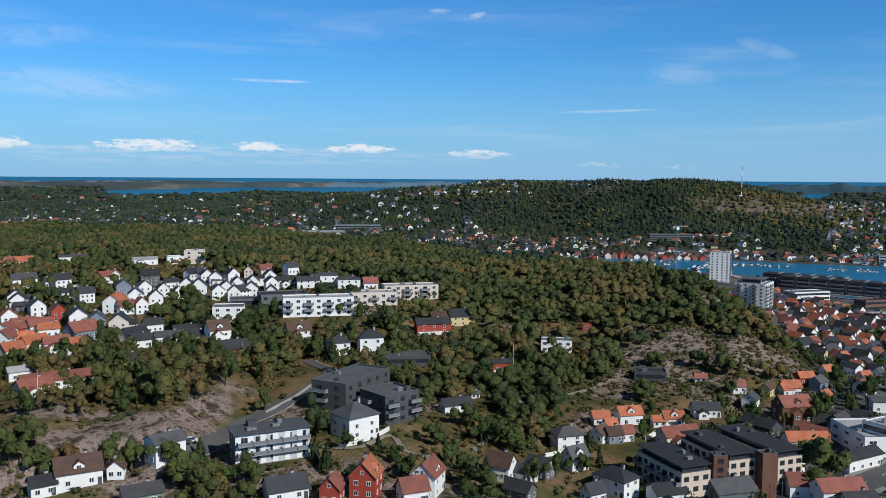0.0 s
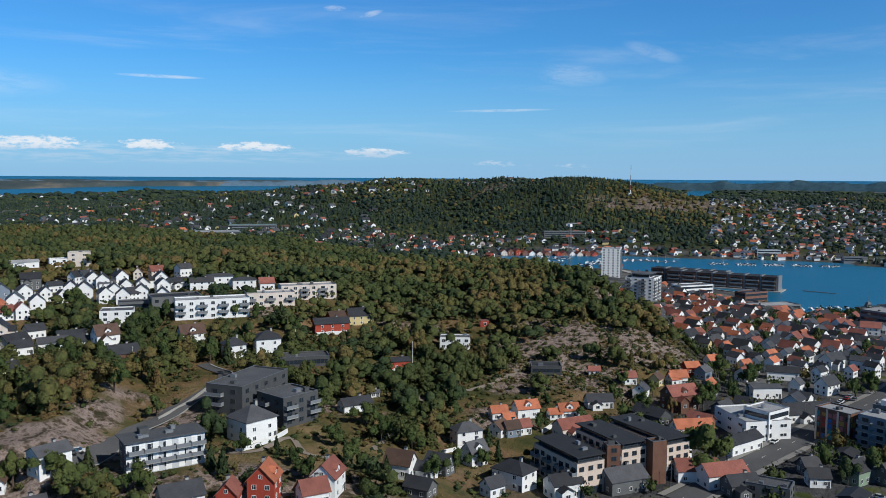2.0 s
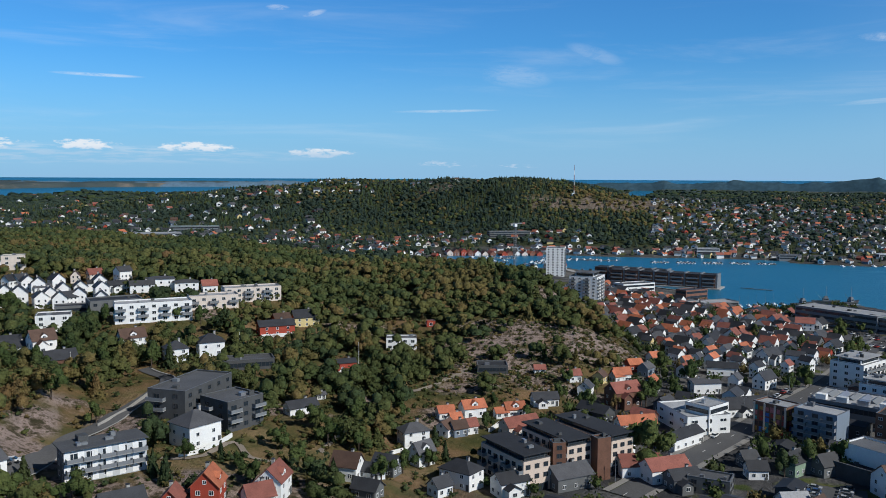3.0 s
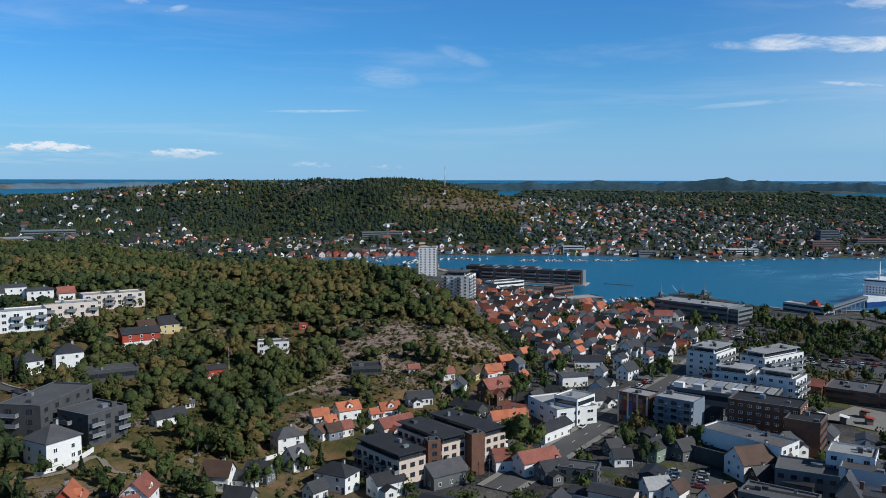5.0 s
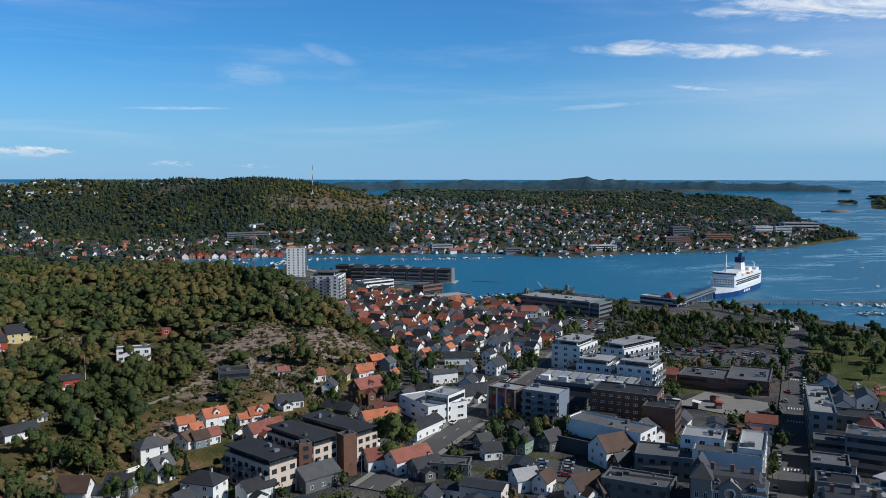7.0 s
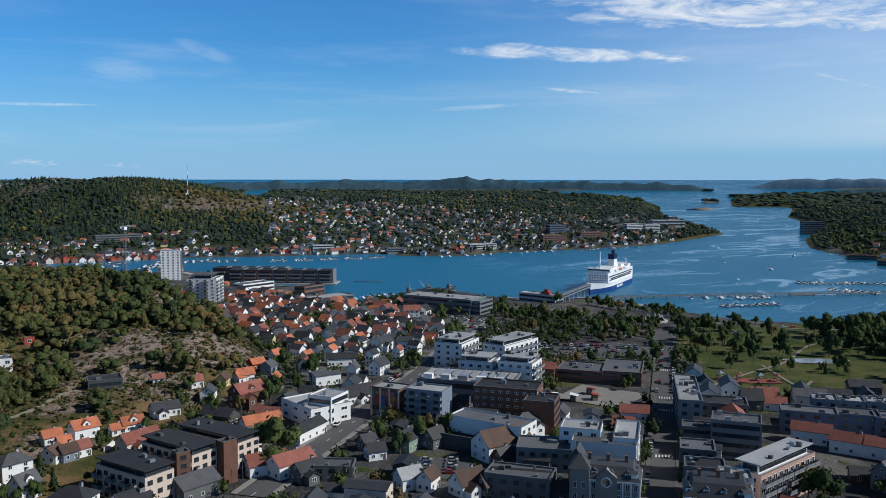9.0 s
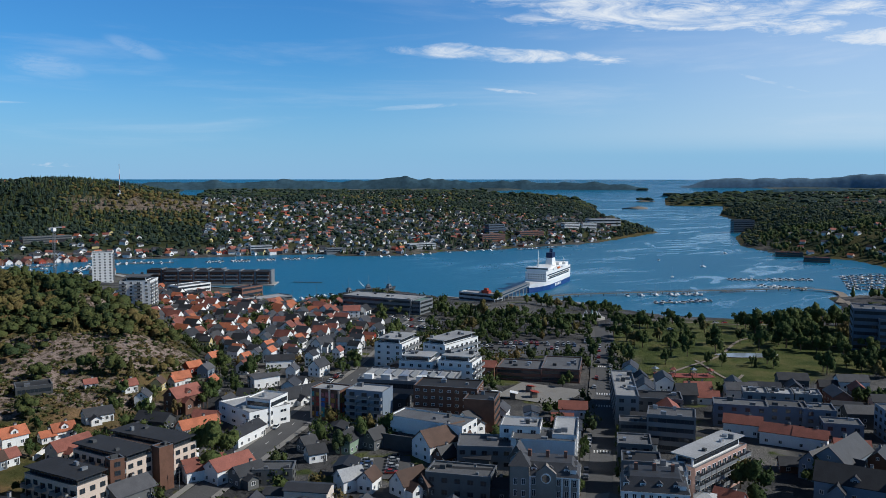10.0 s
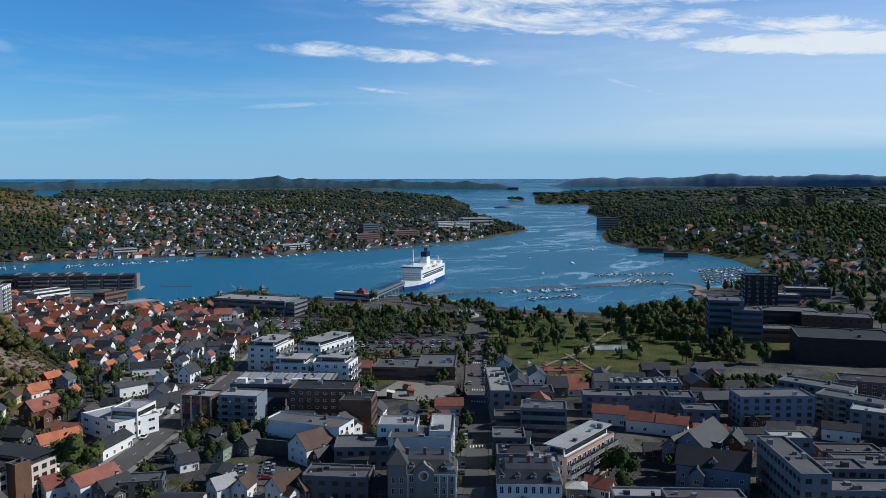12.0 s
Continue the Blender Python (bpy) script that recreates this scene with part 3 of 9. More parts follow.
def house(x, y, yaw, l, w, hw, rise, wall, roof, label, hip=False, dormer=False, group="", win=True, deck=False, lite=False, name="house"):
    """A small house: ridge along its x, l long and w wide, hw to the eaves."""
    z = gz(x, y)
    if not lite:
        PADS.append((x, y, 0.55 * max(l, w), z))
    ob = root(name, x, y, z, yaw, label, "house", group)
    key = (l, w, hw, rise, hip)
    part("wall", cached(("hw", key, wall.name), lambda: (Shape().box(-l / 2, l / 2, -w / 2, w / 2, -3, hw) if hip else gable_walls(l, w, hw, rise)).mesh("wall", [wall])), wall, ob)
    part("roof", cached(("hr", key, roof.name), lambda: (hip_roof if hip else gable_roof)(l, w, hw, rise).mesh("roof", [roof])), roof, ob)
    ch = cached(("chim",), lambda: Shape().box(-0.4, 0.4, -0.4, 0.4, -1.6, 0.7, 0).box(-0.5, 0.5, -0.5, 0.5, 0.7, 0.85, 1).mesh("chimney", [CONCRETE, DARKT]))
    if not lite:
        part("chimney", ch, CONCRETE, ob, pose(l * 0.18, w * 0.08, hw + rise + 0.1))
    if lite or (win and math.hypot(x, y) > 400):        # small panes on every side, too small to pick apart
        def panes():
            s = Shape()
            for side, run in ((0, l), (1, w), (2, l), (3, w)):
                for fl in range(2 if hw > 4.2 else 1):
                    for u in ((-0.3, 0.0, 0.3) if run == l else (-0.22, 0.22)):
                        m = facade_pose(side, u * run, 1.3 + 2.3 * fl, l, w)
                        for hw_, hh_, o, mt in ((0.55, 0.65, -0.05, 0), (0.42, 0.52, -0.08, 1)):
                            s.poly([m @ Vector((a, o, b)) for a, b in ((-hw_, -hh_), (hw_, -hh_), (hw_, hh_), (-hw_, hh_))], [(0, 1, 2, 3)], mt)
            return s.mesh("window", [FRAME, GLASS])
        tagged(part("window", cached(("panes", key), panes), FRAME, ob), "small white-framed windows", kind="stuff")
    if win and not lite and math.hypot(x, y) <= 400:
        floors = 1 if lite else max(1, int((hw + 0.4) // 2.7))
        wm = window_mesh(1.2, 1.3)
        for fl in range(floors):
            zz = 1.5 + 2.75 * fl if floors > 1 else min(1.6, hw * 0.55)
            n = 2 if lite else max(2, int(l // 4.2))
            for side in (0, 2):
                for k in range(n if outward(side, yaw, x, y) else 0):
                    part("window", wm, FRAME, ob, facade_pose(side, ((k + 0.5) / n - 0.5) * l, zz, l, w))
            for side in (1, 3):
                for u in (() if not outward(side, yaw, x, y) else (0.0,) if lite else (-0.24, 0.24)):
                    part("window", wm, FRAME, ob, facade_pose(side, u * w, zz, l, w))
        if not hip and rise > 2.2 and not lite:
            for side in [q for q in (1, 3) if outward(q, yaw, x, y)]:
                part("window", window_mesh(1.0, 1.1), FRAME, ob, facade_pose(side, 0, hw + rise * 0.3, l, w))
        if not lite:
            part("door", cached(("door",), lambda: Shape().box(-0.5, 0.5, -0.08, 0.02, 0, 2.05).mesh("door", [DARKB])), DARKB, ob, facade_pose(0, l * 0.5 - 0.8, 0.1, l, w))
    if dormer:
        k = rise / (w / 2)
        dm = cached(("dormer", key, wall.name), lambda: Shape().poly([(-1.3, -w * 0.42, hw), (1.3, -w * 0.42, hw), (1.3, -w * 0.42, hw + 1.5), (0, -w * 0.42, hw + 2.5), (-1.3, -w * 0.42, hw + 1.5),
                                                                       (-1.3, 0, hw), (1.3, 0, hw), (1.3, 0, hw + 1.5), (0, 0, hw + 2.5), (-1.3, 0, hw + 1.5)],
                                                                      [(0, 1, 2, 3, 4), (1, 6, 7, 2), (5, 0, 4, 9), (2, 7, 8, 3), (3, 8, 9, 4)]).mesh("dormer", [wall]))
        d = part("dormer", dm, wall, ob)
        part("dormer_roof", cached(("dormr", key, roof.name), lambda: Shape().poly([(-1.6, -w * 0.46, hw + 1.35), (0, -w * 0.46, hw + 2.6), (1.6, -w * 0.46, hw + 1.35), (-1.6, 0, hw + 1.35), (0, 0, hw + 2.6), (1.6, 0, hw + 1.35),
                                                                                    (-1.6, -w * 0.46, hw + 1.5), (0, -w * 0.46, hw + 2.75), (1.6, -w * 0.46, hw + 1.5), (-1.6, 0, hw + 1.5), (0, 0, hw + 2.75), (1.6, 0, hw + 1.5)],
                                                                                   [(0, 1, 4, 3), (1, 2, 5, 4), (6, 9, 10, 7), (7, 10, 11, 8), (0, 6, 7, 1), (1, 7, 8, 2), (0, 3, 9, 6), (2, 8, 11, 5)]).mesh("dormer_roof", [roof])), roof, d)
        part("window", window_mesh(1.2, 1.1), FRAME, ob, pose(0, -w * 0.42, hw + 1.0))
    if not lite and not hip and l > 9.5 and int(abs(x) + abs(y)) % 2:       # a lower wing with its own cross gable
        sg = 1 if outward(0, yaw, x, y) else -1
        h2, r2 = hw * 0.75, rise * 0.5
        wing = part("wing", cached(("wing", key, wall.name, sg), lambda: gable_walls(4.6, 4.0, h2, r2).mesh("wing", [wall])), wall, ob, pose(-l * 0.2, -sg * (w / 2 + 0.6), 0, 0, 0, 90))
        part("wing_roof", cached(("wroof", key, roof.name, sg), lambda: gable_roof(4.6, 4.0, h2, r2).mesh("wing_roof", [roof])), roof, wing)
        part("window", window_mesh(1.6, 1.3), FRAME, wing, pose(-sg * 2.3, 0, h2 * 0.6, 0, 0, -90 * sg))
    if deck:
        part("terrace", cached(("deck", l), lambda: Shape().box(-l / 2, l / 2, -2.6, 0, -3, 0.1).mesh("terrace", [WHITE])), WHITE, ob, pose(0, -w / 2, 0.6))
        part("railing", cached(("rail", l), lambda: Shape().box(-l / 2, l / 2, -2.6, -2.52, 0, 0.9).mesh("railing", [FRAME])), FRAME, ob, pose(0, -w / 2, 0.75))
    claim(x, y, yaw, l, w, 2.0, not lite)
    return ob


def balcony_mesh(bw, deep=1.7):
    def make():
        s = Shape().box(-bw / 2, bw / 2, -deep, 0, -0.2, 0, 0)
        s.box(-bw / 2, bw / 2, -deep, -deep + 0.05, 0.02, 1.05, 1)
        s.box(-bw / 2, -bw / 2 + 0.05, -deep + 0.05, 0, 0.02, 1.05, 1).box(bw / 2 - 0.05, bw / 2, -deep + 0.05, 0, 0.02, 1.05, 1)
        return s.mesh("balcony", [CONCRETE, LGREY])
    return cached(("balc", bw, deep), make)


def block(name, x, y, yaw, w, l, hgt, floors, wall, roof, label, category="building", styles="pppp", bay=3.4, top=None, units=3, plinth=None, group="", frame_mat=None, z=None, parapet=0.5, glaze=(1.8, 1.5), over=0.0):
    """A flat-roofed building: styles say for front, right, back and left p punched, b banded, c balconies, n none."""
    z = gz(x, y) if z is None else z
    if z > 12:
        n = max(1, int(round(max(w, l) / min(w, l))))
        for i in range(n):
            u = ((i + 0.5) / n - 0.5) * max(w, l)
            a = radians(yaw if w >= l else yaw + 90)
            PADS.append((x + u * math.cos(a), y + u * math.sin(a), min(w, l) * 0.75, z))
    ob = root(name, x, y, z, yaw, label, category, group)
    s = Shape()
    t = 0.35
    for x0, x1, y0, y1 in ((-w / 2, w / 2, -l / 2, -l / 2 + t), (-w / 2, w / 2, l / 2 - t, l / 2), (-w / 2, -w / 2 + t, -l / 2 + t, l / 2 - t), (w / 2 - t, w / 2, -l / 2 + t, l / 2 - t)):
        s.box(x0, x1, y0, y1, -5, hgt + parapet)
    part("wall", s, wall, ob)
    part("roof", Shape().box(-w / 2 + t, w / 2 - t, -l / 2 + t, l / 2 - t, hgt - 0.4, hgt), roof, ob)
    cap = Shape()
    for x0, x1, y0, y1 in ((-w / 2 - 0.06, w / 2 + 0.06, -l / 2 - 0.06, -l / 2 + t + 0.04), (-w / 2 - 0.06, w / 2 + 0.06, l / 2 - t - 0.04, l / 2 + 0.06), (-w / 2 - 0.06, -w / 2 + t + 0.04, -l / 2 + t + 0.04, l / 2 - t - 0.04), (w / 2 - t - 0.04, w / 2 + 0.06, -l / 2 + t + 0.04, l / 2 - t - 0.04)):
        cap.box(x0, x1, y0, y1, hgt + parapet, hgt + parapet + 0.08)
    part("parapet_cap", cap, CAPM, ob)
    fh = hgt / floors
    if frame_mat is None and wall in (DARKB, BRICK, BLUEG, GREYB, LGREY, PALEBLUE, BEIGE):
        frame_mat = DFRAME
    for side, st in enumerate(styles):
        run = w if side in (0, 2) else l
        if st == "n" or not outward(side, yaw, x, y):
            continue
        n = max(1, int(run // (bay * 1.2)))
        step = run / n
        for fl in range(floors):
            zc = fh * fl + fh * 0.55
            if st == "b":
                part("window_band", window_mesh(round(run - 1.2, 1), round(fh * 0.48, 2), frame_mat or DFRAME, max(2, int(run // 1.8))), FRAME, ob, facade_pose(side, 0, zc, w, l))
                continue
            for k in range(n):
                u = ((k + 0.5) / n - 0.5) * run
                if (st == "c" and fl > 0 and k % 2 == 0) or (st == "C" and fl > 0):
                    part("window", window_mesh(2.2, 2.1, frame_mat, 1), FRAME, ob, facade_pose(side, u, fh * fl + 1.15, w, l))
                    part("balcony", balcony_mesh(round(step * 0.95, 1)), CONCRETE, ob, facade_pose(side, u, fh * fl + 0.1, w, l))
                else:
                    part("window", window_mesh(glaze[0], min(glaze[1], round(fh * 0.6, 2)), frame_mat, 1), FRAME, ob, facade_pose(side, u, zc, w, l))
    if over:
        part("roof_slab", Shape().box(-w / 2 - over, w / 2 + over * 0.3, -l / 2 - over, l / 2 + over * 0.3, hgt + parapet + 0.1, hgt + parapet + 0.4), roof, ob)
        hgt = hgt + parapet + 0.4
    if top:
        tm, inset, th = top
        part("penthouse", Shape().box(-w / 2 + inset, w / 2 - inset, -l / 2 + inset, l / 2 - inset, hgt, hgt + th), tm, ob)
        for side in range(4):       # glazing all round the set-back storey
            run = (w if side in (0, 2) else l) - 2 * inset - 1.0
            if outward(side, yaw, x, y) and run > 2:
                part("window_band", window_mesh(round(run, 1), round(th * 0.62, 2), DFRAME, max(2, int(run // 1.6))), FRAME, ob, facade_pose(side, 0, hgt + th * 0.5, w - 2 * inset, l - 2 * inset))
        part("penthouse_roof", Shape().box(-w / 2 + inset - 1.3, w / 2 - inset + 1.3, -l / 2 + inset - 1.3, l / 2 - inset + 1.3, hgt + th, hgt + th + 0.3), roof, ob)
        hgt = hgt + th + 0.3
    rnd = random.Random(int(abs(x) * 7 + abs(y) * 13))
    for _ in range(int(units * 0.6 + 0.5)):
        a, b, c = rnd.uniform(0.8, 2.2), rnd.uniform(0.8, 2.0), rnd.uniform(0.6, 1.6)
        u, v = rnd.uniform(-0.36, 0.36) * w, rnd.uniform(-0.36, 0.36) * l
        part("roof_unit", Shape().box(u - a / 2, u + a / 2, v - b / 2, v + b / 2, hgt, hgt + c), (METAL, CAPM, LGREY, DARKB)[rnd.randrange(4)], ob)
    claim(x, y, yaw, w, l, 2.0, z > 12)
    return ob


# ---- kinds of trees ----
ICO = ([(0, 0, -1), (0.72, -0.53, -0.45), (-0.28, -0.85, -0.45), (-0.89, 0, -0.45), (-0.28, 0.85, -0.45), (0.72, 0.53, -0.45),
        (0.28, -0.85, 0.45), (-0.72, -0.53, 0.45), (-0.72, 0.53, 0.45), (0.28, 0.85, 0.45), (0.89, 0, 0.45), (0, 0, 1)],
       [(0, 1, 2), (1, 0, 5), (0, 2, 3), (0, 3, 4), (0, 4, 5), (1, 5, 10), (2, 1, 6), (3, 2, 7), (4, 3, 8), (5, 4, 9),
        (1, 10, 6), (2, 6, 7), (3, 7, 8), (4, 8, 9), (5, 9, 10), (6, 10, 11), (7, 6, 11), (8, 7, 11), (9, 8, 11), (10, 9, 11)])


def clump_quads(centres, size, rng, out, loose=0.5):
    """One bent leaf clump of two triangles a centre, spread over the crown's surface with the outward way out."""
    n = len(centres)
    c = out + loose * rng.normal(size=(n, 3))
    c /= np.linalg.norm(c, axis=1)[:, None]
    a = rng.normal(size=(n, 3))
    a -= (a * c).sum(1)[:, None] * c
    a /= np.linalg.norm(a, axis=1)[:, None]
    b = np.cross(c, a)
    s = size * rng.uniform(0.6, 1.35, (n, 1))
    v = np.stack([centres + a * s, centres + b * s * 0.75 - c * s * 0.3, centres - a * s * rng.uniform(0.7, 1.0, (n, 1)), centres - b * s * 0.75 - c * s * 0.25], 1).reshape(-1, 3)
    k = np.arange(n)[:, None] * 4
    return v, np.concatenate([k + [0, 1, 2], k + [0, 2, 3]])


def crown(kind, n, seed, leaf=None, core=0.34):
    """Corners and triangles of a crown about 1 wide and 1 high over z = 0."""
    rng = np.random.default_rng(seed)
    if kind == "spruce":
        z = 1 - rng.uniform(0, 1, n) ** 0.62
        r = (1 - z) * 0.5 * (0.8 + 0.2 * np.sin(z * 55)) * rng.uniform(0.5, 1.0, n)
        a = rng.uniform(0, 2 * math.pi, n)
        c = np.stack([r * np.cos(a), r * np.sin(a), z * 0.95], 1)
        v, f = clump_quads(c, 0.085, rng, np.stack([np.cos(a), np.sin(a), 0 * a + 0.5], 1), 0.4)
        cv = np.array(ICO[0]) * (0.24, 0.24, 0.5) + (0, 0, 0.42)
        cv[:, :2] *= (1.05 - cv[:, 2:3])
    else:
        k = 6 if kind == "lumpy" else rng.integers(8, 12)
        lobes = rng.normal(size=(k, 3)) * (0.23, 0.23, 0.17) + (0, 0, 0.56)
        rad = rng.uniform(0.15, 0.27, k)
        if kind == "pine":
            lobes[:, 2] = rng.uniform(0.55, 0.85, k)
            rad *= 0.85
        if kind == "lumpy":
            lobes *= (1.25, 1.25, 1.0)
            rad *= 1.1
        pick = rng.integers(0, k, n)
        dirs = rng.normal(size=(n, 3))
        dirs[:, 2] += 0.3
        dirs /= np.linalg.norm(dirs, axis=1)[:, None]
        c = lobes[pick] + dirs * rad[pick][:, None] * rng.uniform(0.8, 1.05, (n, 1))
        c[:, 2] = np.clip(c[:, 2], 0.03, 1.05)
        v, f = clump_quads(c, leaf or (0.06 if n > 200 else 0.085 if n > 60 else 0.13), rng, dirs, 0.9 if kind == "lumpy" else 0.5)
        cv = np.array(ICO[0]) * (core, core, core * 0.95) * rng.uniform(0.7, 1.18, (12, 1)) + (0, 0, 0.48)
    cf = np.array(ICO[1])
    if kind == "lumpy" or (kind == "broad" and n > 200):     # rounded boughs instead of one core
        cv, cf, dome = [], [], [q for q in ICO[1] if 0 not in q]
        for p, r in zip(lobes, rad):
            cf += [tuple(i + 12 * len(cv) for i in q) for q in dome]
            cv.append(np.array(ICO[0]) * rng.uniform(0.72, 1.12, (12, 1)) * r * (1.0 if kind == "lumpy" else 0.95) + p)
        cv, cf = np.concatenate(cv), np.array(cf)
    return np.concatenate([cv, v]), np.concatenate([cf, f + len(cv)])


def far_crown(kind, seed):
    """A small crown for woods far off: stacked ragged skirts for a spruce, an uneven dome for a leafy tree."""
    rng = np.random.default_rng(seed)
    if kind == "spruce":
        vs, fs = [], []
        for z0, z1, r in ((0.05, 0.62, 0.5), (0.40, 1.0, 0.34)):
            o = len(vs)
            a0 = rng.uniform(0, 6.28)
            vs += [(r * q * math.cos(a0 + k * 1.2566), r * q * math.sin(a0 + k * 1.2566), z0 + rng.uniform(-0.05, 0.05)) for k, q in enumerate(rng.uniform(0.65, 1.1, 5))]
            vs.append((rng.uniform(-0.04, 0.04), rng.uniform(-0.04, 0.04), z1))
            fs += [(o + k, o + (k + 1) % 5, o + 5) for k in range(5)]
        return np.array(vs), np.array(fs)
    v = np.array(ICO[0]) * (0.52, 0.52, 0.52) * rng.uniform(0.68, 1.15, (12, 1)) + (0, 0, 0.5)
    return v, np.array([f for f in ICO[1] if 0 not in f])


def wood(name, label, x, y, size, tall, crowns, mats, pick, seed, squeezed=False, smooth=True):
    """One mass of trees as a single mesh; pick says which material each tree takes."""
    rng = np.random.default_rng(seed)
    z = ground_z(x, y) - 0.3
    sc = np.ones(len(x))
    if squeezed:
        x, y, z, sc = squeeze(x, y, z)
    vs, fs, ms, off = [], [], [], 0
    which = rng.integers(0, len(crowns), len(x))
    spin = rng.uniform(0, 2 * math.pi, len(x))
    for k, (cv, cf) in enumerate(crowns):
        for mi in range(len(mats)):
            idx = np.where((which == k) & (pick == mi))[0]
            if not len(idx):
                continue
            c, s = np.cos(spin[idx])[:, None], np.sin(spin[idx])[:, None]
            w, h = (size[idx] * sc[idx])[:, None], (tall[idx] * sc[idx])[:, None]
            v = np.stack([(cv[None, :, 0] * c - cv[None, :, 1] * s) * w + x[idx][:, None], (cv[None, :, 0] * s + cv[None, :, 1] * c) * w + y[idx][:, None], cv[None, :, 2] * h + z[idx][:, None]], -1)
            f = cf[None] + (np.arange(len(idx)) * len(cv))[:, None, None] + off
            vs.append(v.reshape(-1, 3))
            fs.append(f.reshape(-1, 3))
            ms.append(np.full(len(idx) * len(cf), mi))
            off += len(idx) * len(cv)
    ob = new(name, raw_mesh(name, np.concatenate(vs), np.concatenate(fs), mats, np.concatenate(ms), smooth=smooth))
    return tagged(ob, label, "trees", kind="stuff")


def scatter(n, x0, x1, y0, y1, seed):
    rng = np.random.default_rng(seed)
    return rng.uniform(x0, x1, n), rng.uniform(y0, y1, n), rng


def thin_out(x, y, gap, seed=0):
    """Drops points that crowd one another, by a lattice."""
    key = np.floor(x / gap).astype(np.int64) * 100003 + np.floor(y / gap).astype(np.int64)
    _, i = np.unique(key, return_index=True)
    return i


TREE_SETS = {}


def tree(x, y, kind, width, tall, mat, label, group=""):
    """A single tree with its trunk and crown."""
    key = (kind, mat.name)
    rnd = random.Random(int(x * 31 + y * 17))
    if key not in TREE_SETS:
        TREE_SETS[key] = [raw_mesh("crown", *crown(kind, 330, 40 + k, 0.046, 0.31), [mat], smooth=True) for k in range(3)]
        TREE_SETS[(kind, "trunk")] = Shape().tube((0, 0, -0.1), (0, 0, 0.34), 0.035, 0.024, 6).tube((0, 0, 0.28), (0.13, 0.05, 0.6), 0.02, 0.008, 5).tube((0, 0, 0.28), (-0.1, -0.09, 0.6), 0.02, 0.008, 5).tube((0, 0, 0.3), (0.0, 0.12, 0.65), 0.018, 0.007, 5).mesh("trunk", [BARK])
    ob = root("tree", x, y, gz(x, y), rnd.uniform(0, 360), label, "tree", group)
    sc = Matrix.Diagonal((width, width, tall, 1))
    part("trunk", TREE_SETS[(kind, "trunk")], BARK, ob, sc)
    part("crown", rnd.choice(TREE_SETS[key]), mat, ob, sc)
    return ob


# ---- the town, building by building ----
lower_flats = block("apartment_block", -49.3, 236.5, 26.7, 21.0, 8.5, 8.9, 3, PANELG, FELT, "pale grey three-storey apartment block with balconies on a rock shelf", "building", "Cppp", 3.3, units=6, over=1.0, parapet=0.1)
# shade of the left gable end, laid on as a dark grey board
part("end_cladding", Shape().box(-10.58, -10.5, -4.25, 4.25, -4, 8.9), GREYB, lower_flats, label="gable end board coloured dark grey for its shade")
for k in range(6):
    for fl in range(3):
        part("white_panel", Shape().box(-0.8, 0.8, -0.06, 0.0, 0.25, 2.6), WHITE, lower_flats, pose(-8.8 + k * 3.5 - 1.2, -4.25, fl * 2.97))
part("stair_house", Shape().box(-6, -3.4, 0.5, 3.6, 9.4, 11.0), DARKB, lower_flats)
block("apartment_block", -31.7, 291.3, 62.5, 28.3, 14.0, 9.5, 3, DARKB, FELT, "dark-clad apartment block with balconies on the hillside", "building", "pppc", 4, units=4)
block("apartment_block", -17.7, 279.2, 42.1, 14.5, 14.0, 9.5, 3, DARKB, FELT, "dark-clad apartment block with balconies on the hillside", "building", "cppc", 4, units=4)
block("apartment_block", 71.9, 256.1, -69.2, 23.2, 10.4, 9.8, 3, BEIGE, DARKFELT, "beige town block with a dark set-back roof storey", "building", "cppp", 2.6, top=(DARKB, 1.1, 2.2))
block("apartment_block", 88.4, 264.5, -70.5, 24.8, 10.0, 11.2, 4, BEIGE, DARKFELT, "beige town block with a brick stair tower and dark roof", "building", "cppp", 2.6, top=(DARKB, 1.1, 2.2))
block("stair_tower", 84.6, 251.4, 1.2, 4.3, 4.0, 13.4, 5, BRICK, DARKFELT, "narrow brown brick stair tower of the town block", "building", "pppp", 5, units=1)
block("apartment_block", 103.4, 269.8, -68.1, 28.6, 9.8, 11.0, 4, BEIGE, DARKFELT, "beige town block with a brick stair tower and dark roof", "building", "cppp", 2.6, top=(DARKB, 1.1, 2.2))
block("stair_tower", 99.9, 253.2, 13.3, 5.1, 4.0, 13.6, 5, BRICK, DARKFELT, "narrow brown brick stair tower of the town block", "building", "nnnn", 5, units=1)
for ob in [o for o in scene.objects if o.name.startswith("apartment_block") and o["label"].startswith("beige town")]:
    part("shop_front", window_mesh(8.4, 2.4, DFRAME, 6), DFRAME, ob, pose((11.6, 12.4, 14.3)[sum(ob.location.x > q for q in (80, 96))] + 0.12, 0, 1.25, 0, 0, 90), label="dark-framed glass shop front")
block("shop_building", 103.1, 259.2, -68, 9.2, 14.7, 3.8, 1, LGREY, FELT, "low glazed shop front between the town blocks", "building", "bbpp", 3)
block("apartment_block", -61.0, 408.0, 14, 34, 12, 8.9, 3, WHITE, PALEFELT, "white apartment block with columns of balconies", "building", "cpcp", 3.8, units=4)
block("apartment_block", -82.3, 430.2, 20, 23.9, 14.7, 6.6, 2, GREYB, DARKFELT, "dark flat-roofed block beside white balconies", "building", "pppp", 3.8, units=2)
block("apartment_block", -36.1, 433.5, 12, 23.9, 11, 6.6, 2, CREAM, PALEFELT, "cream terraced block stepping up the hill", "building", "cpcp", 3.8, units=5)
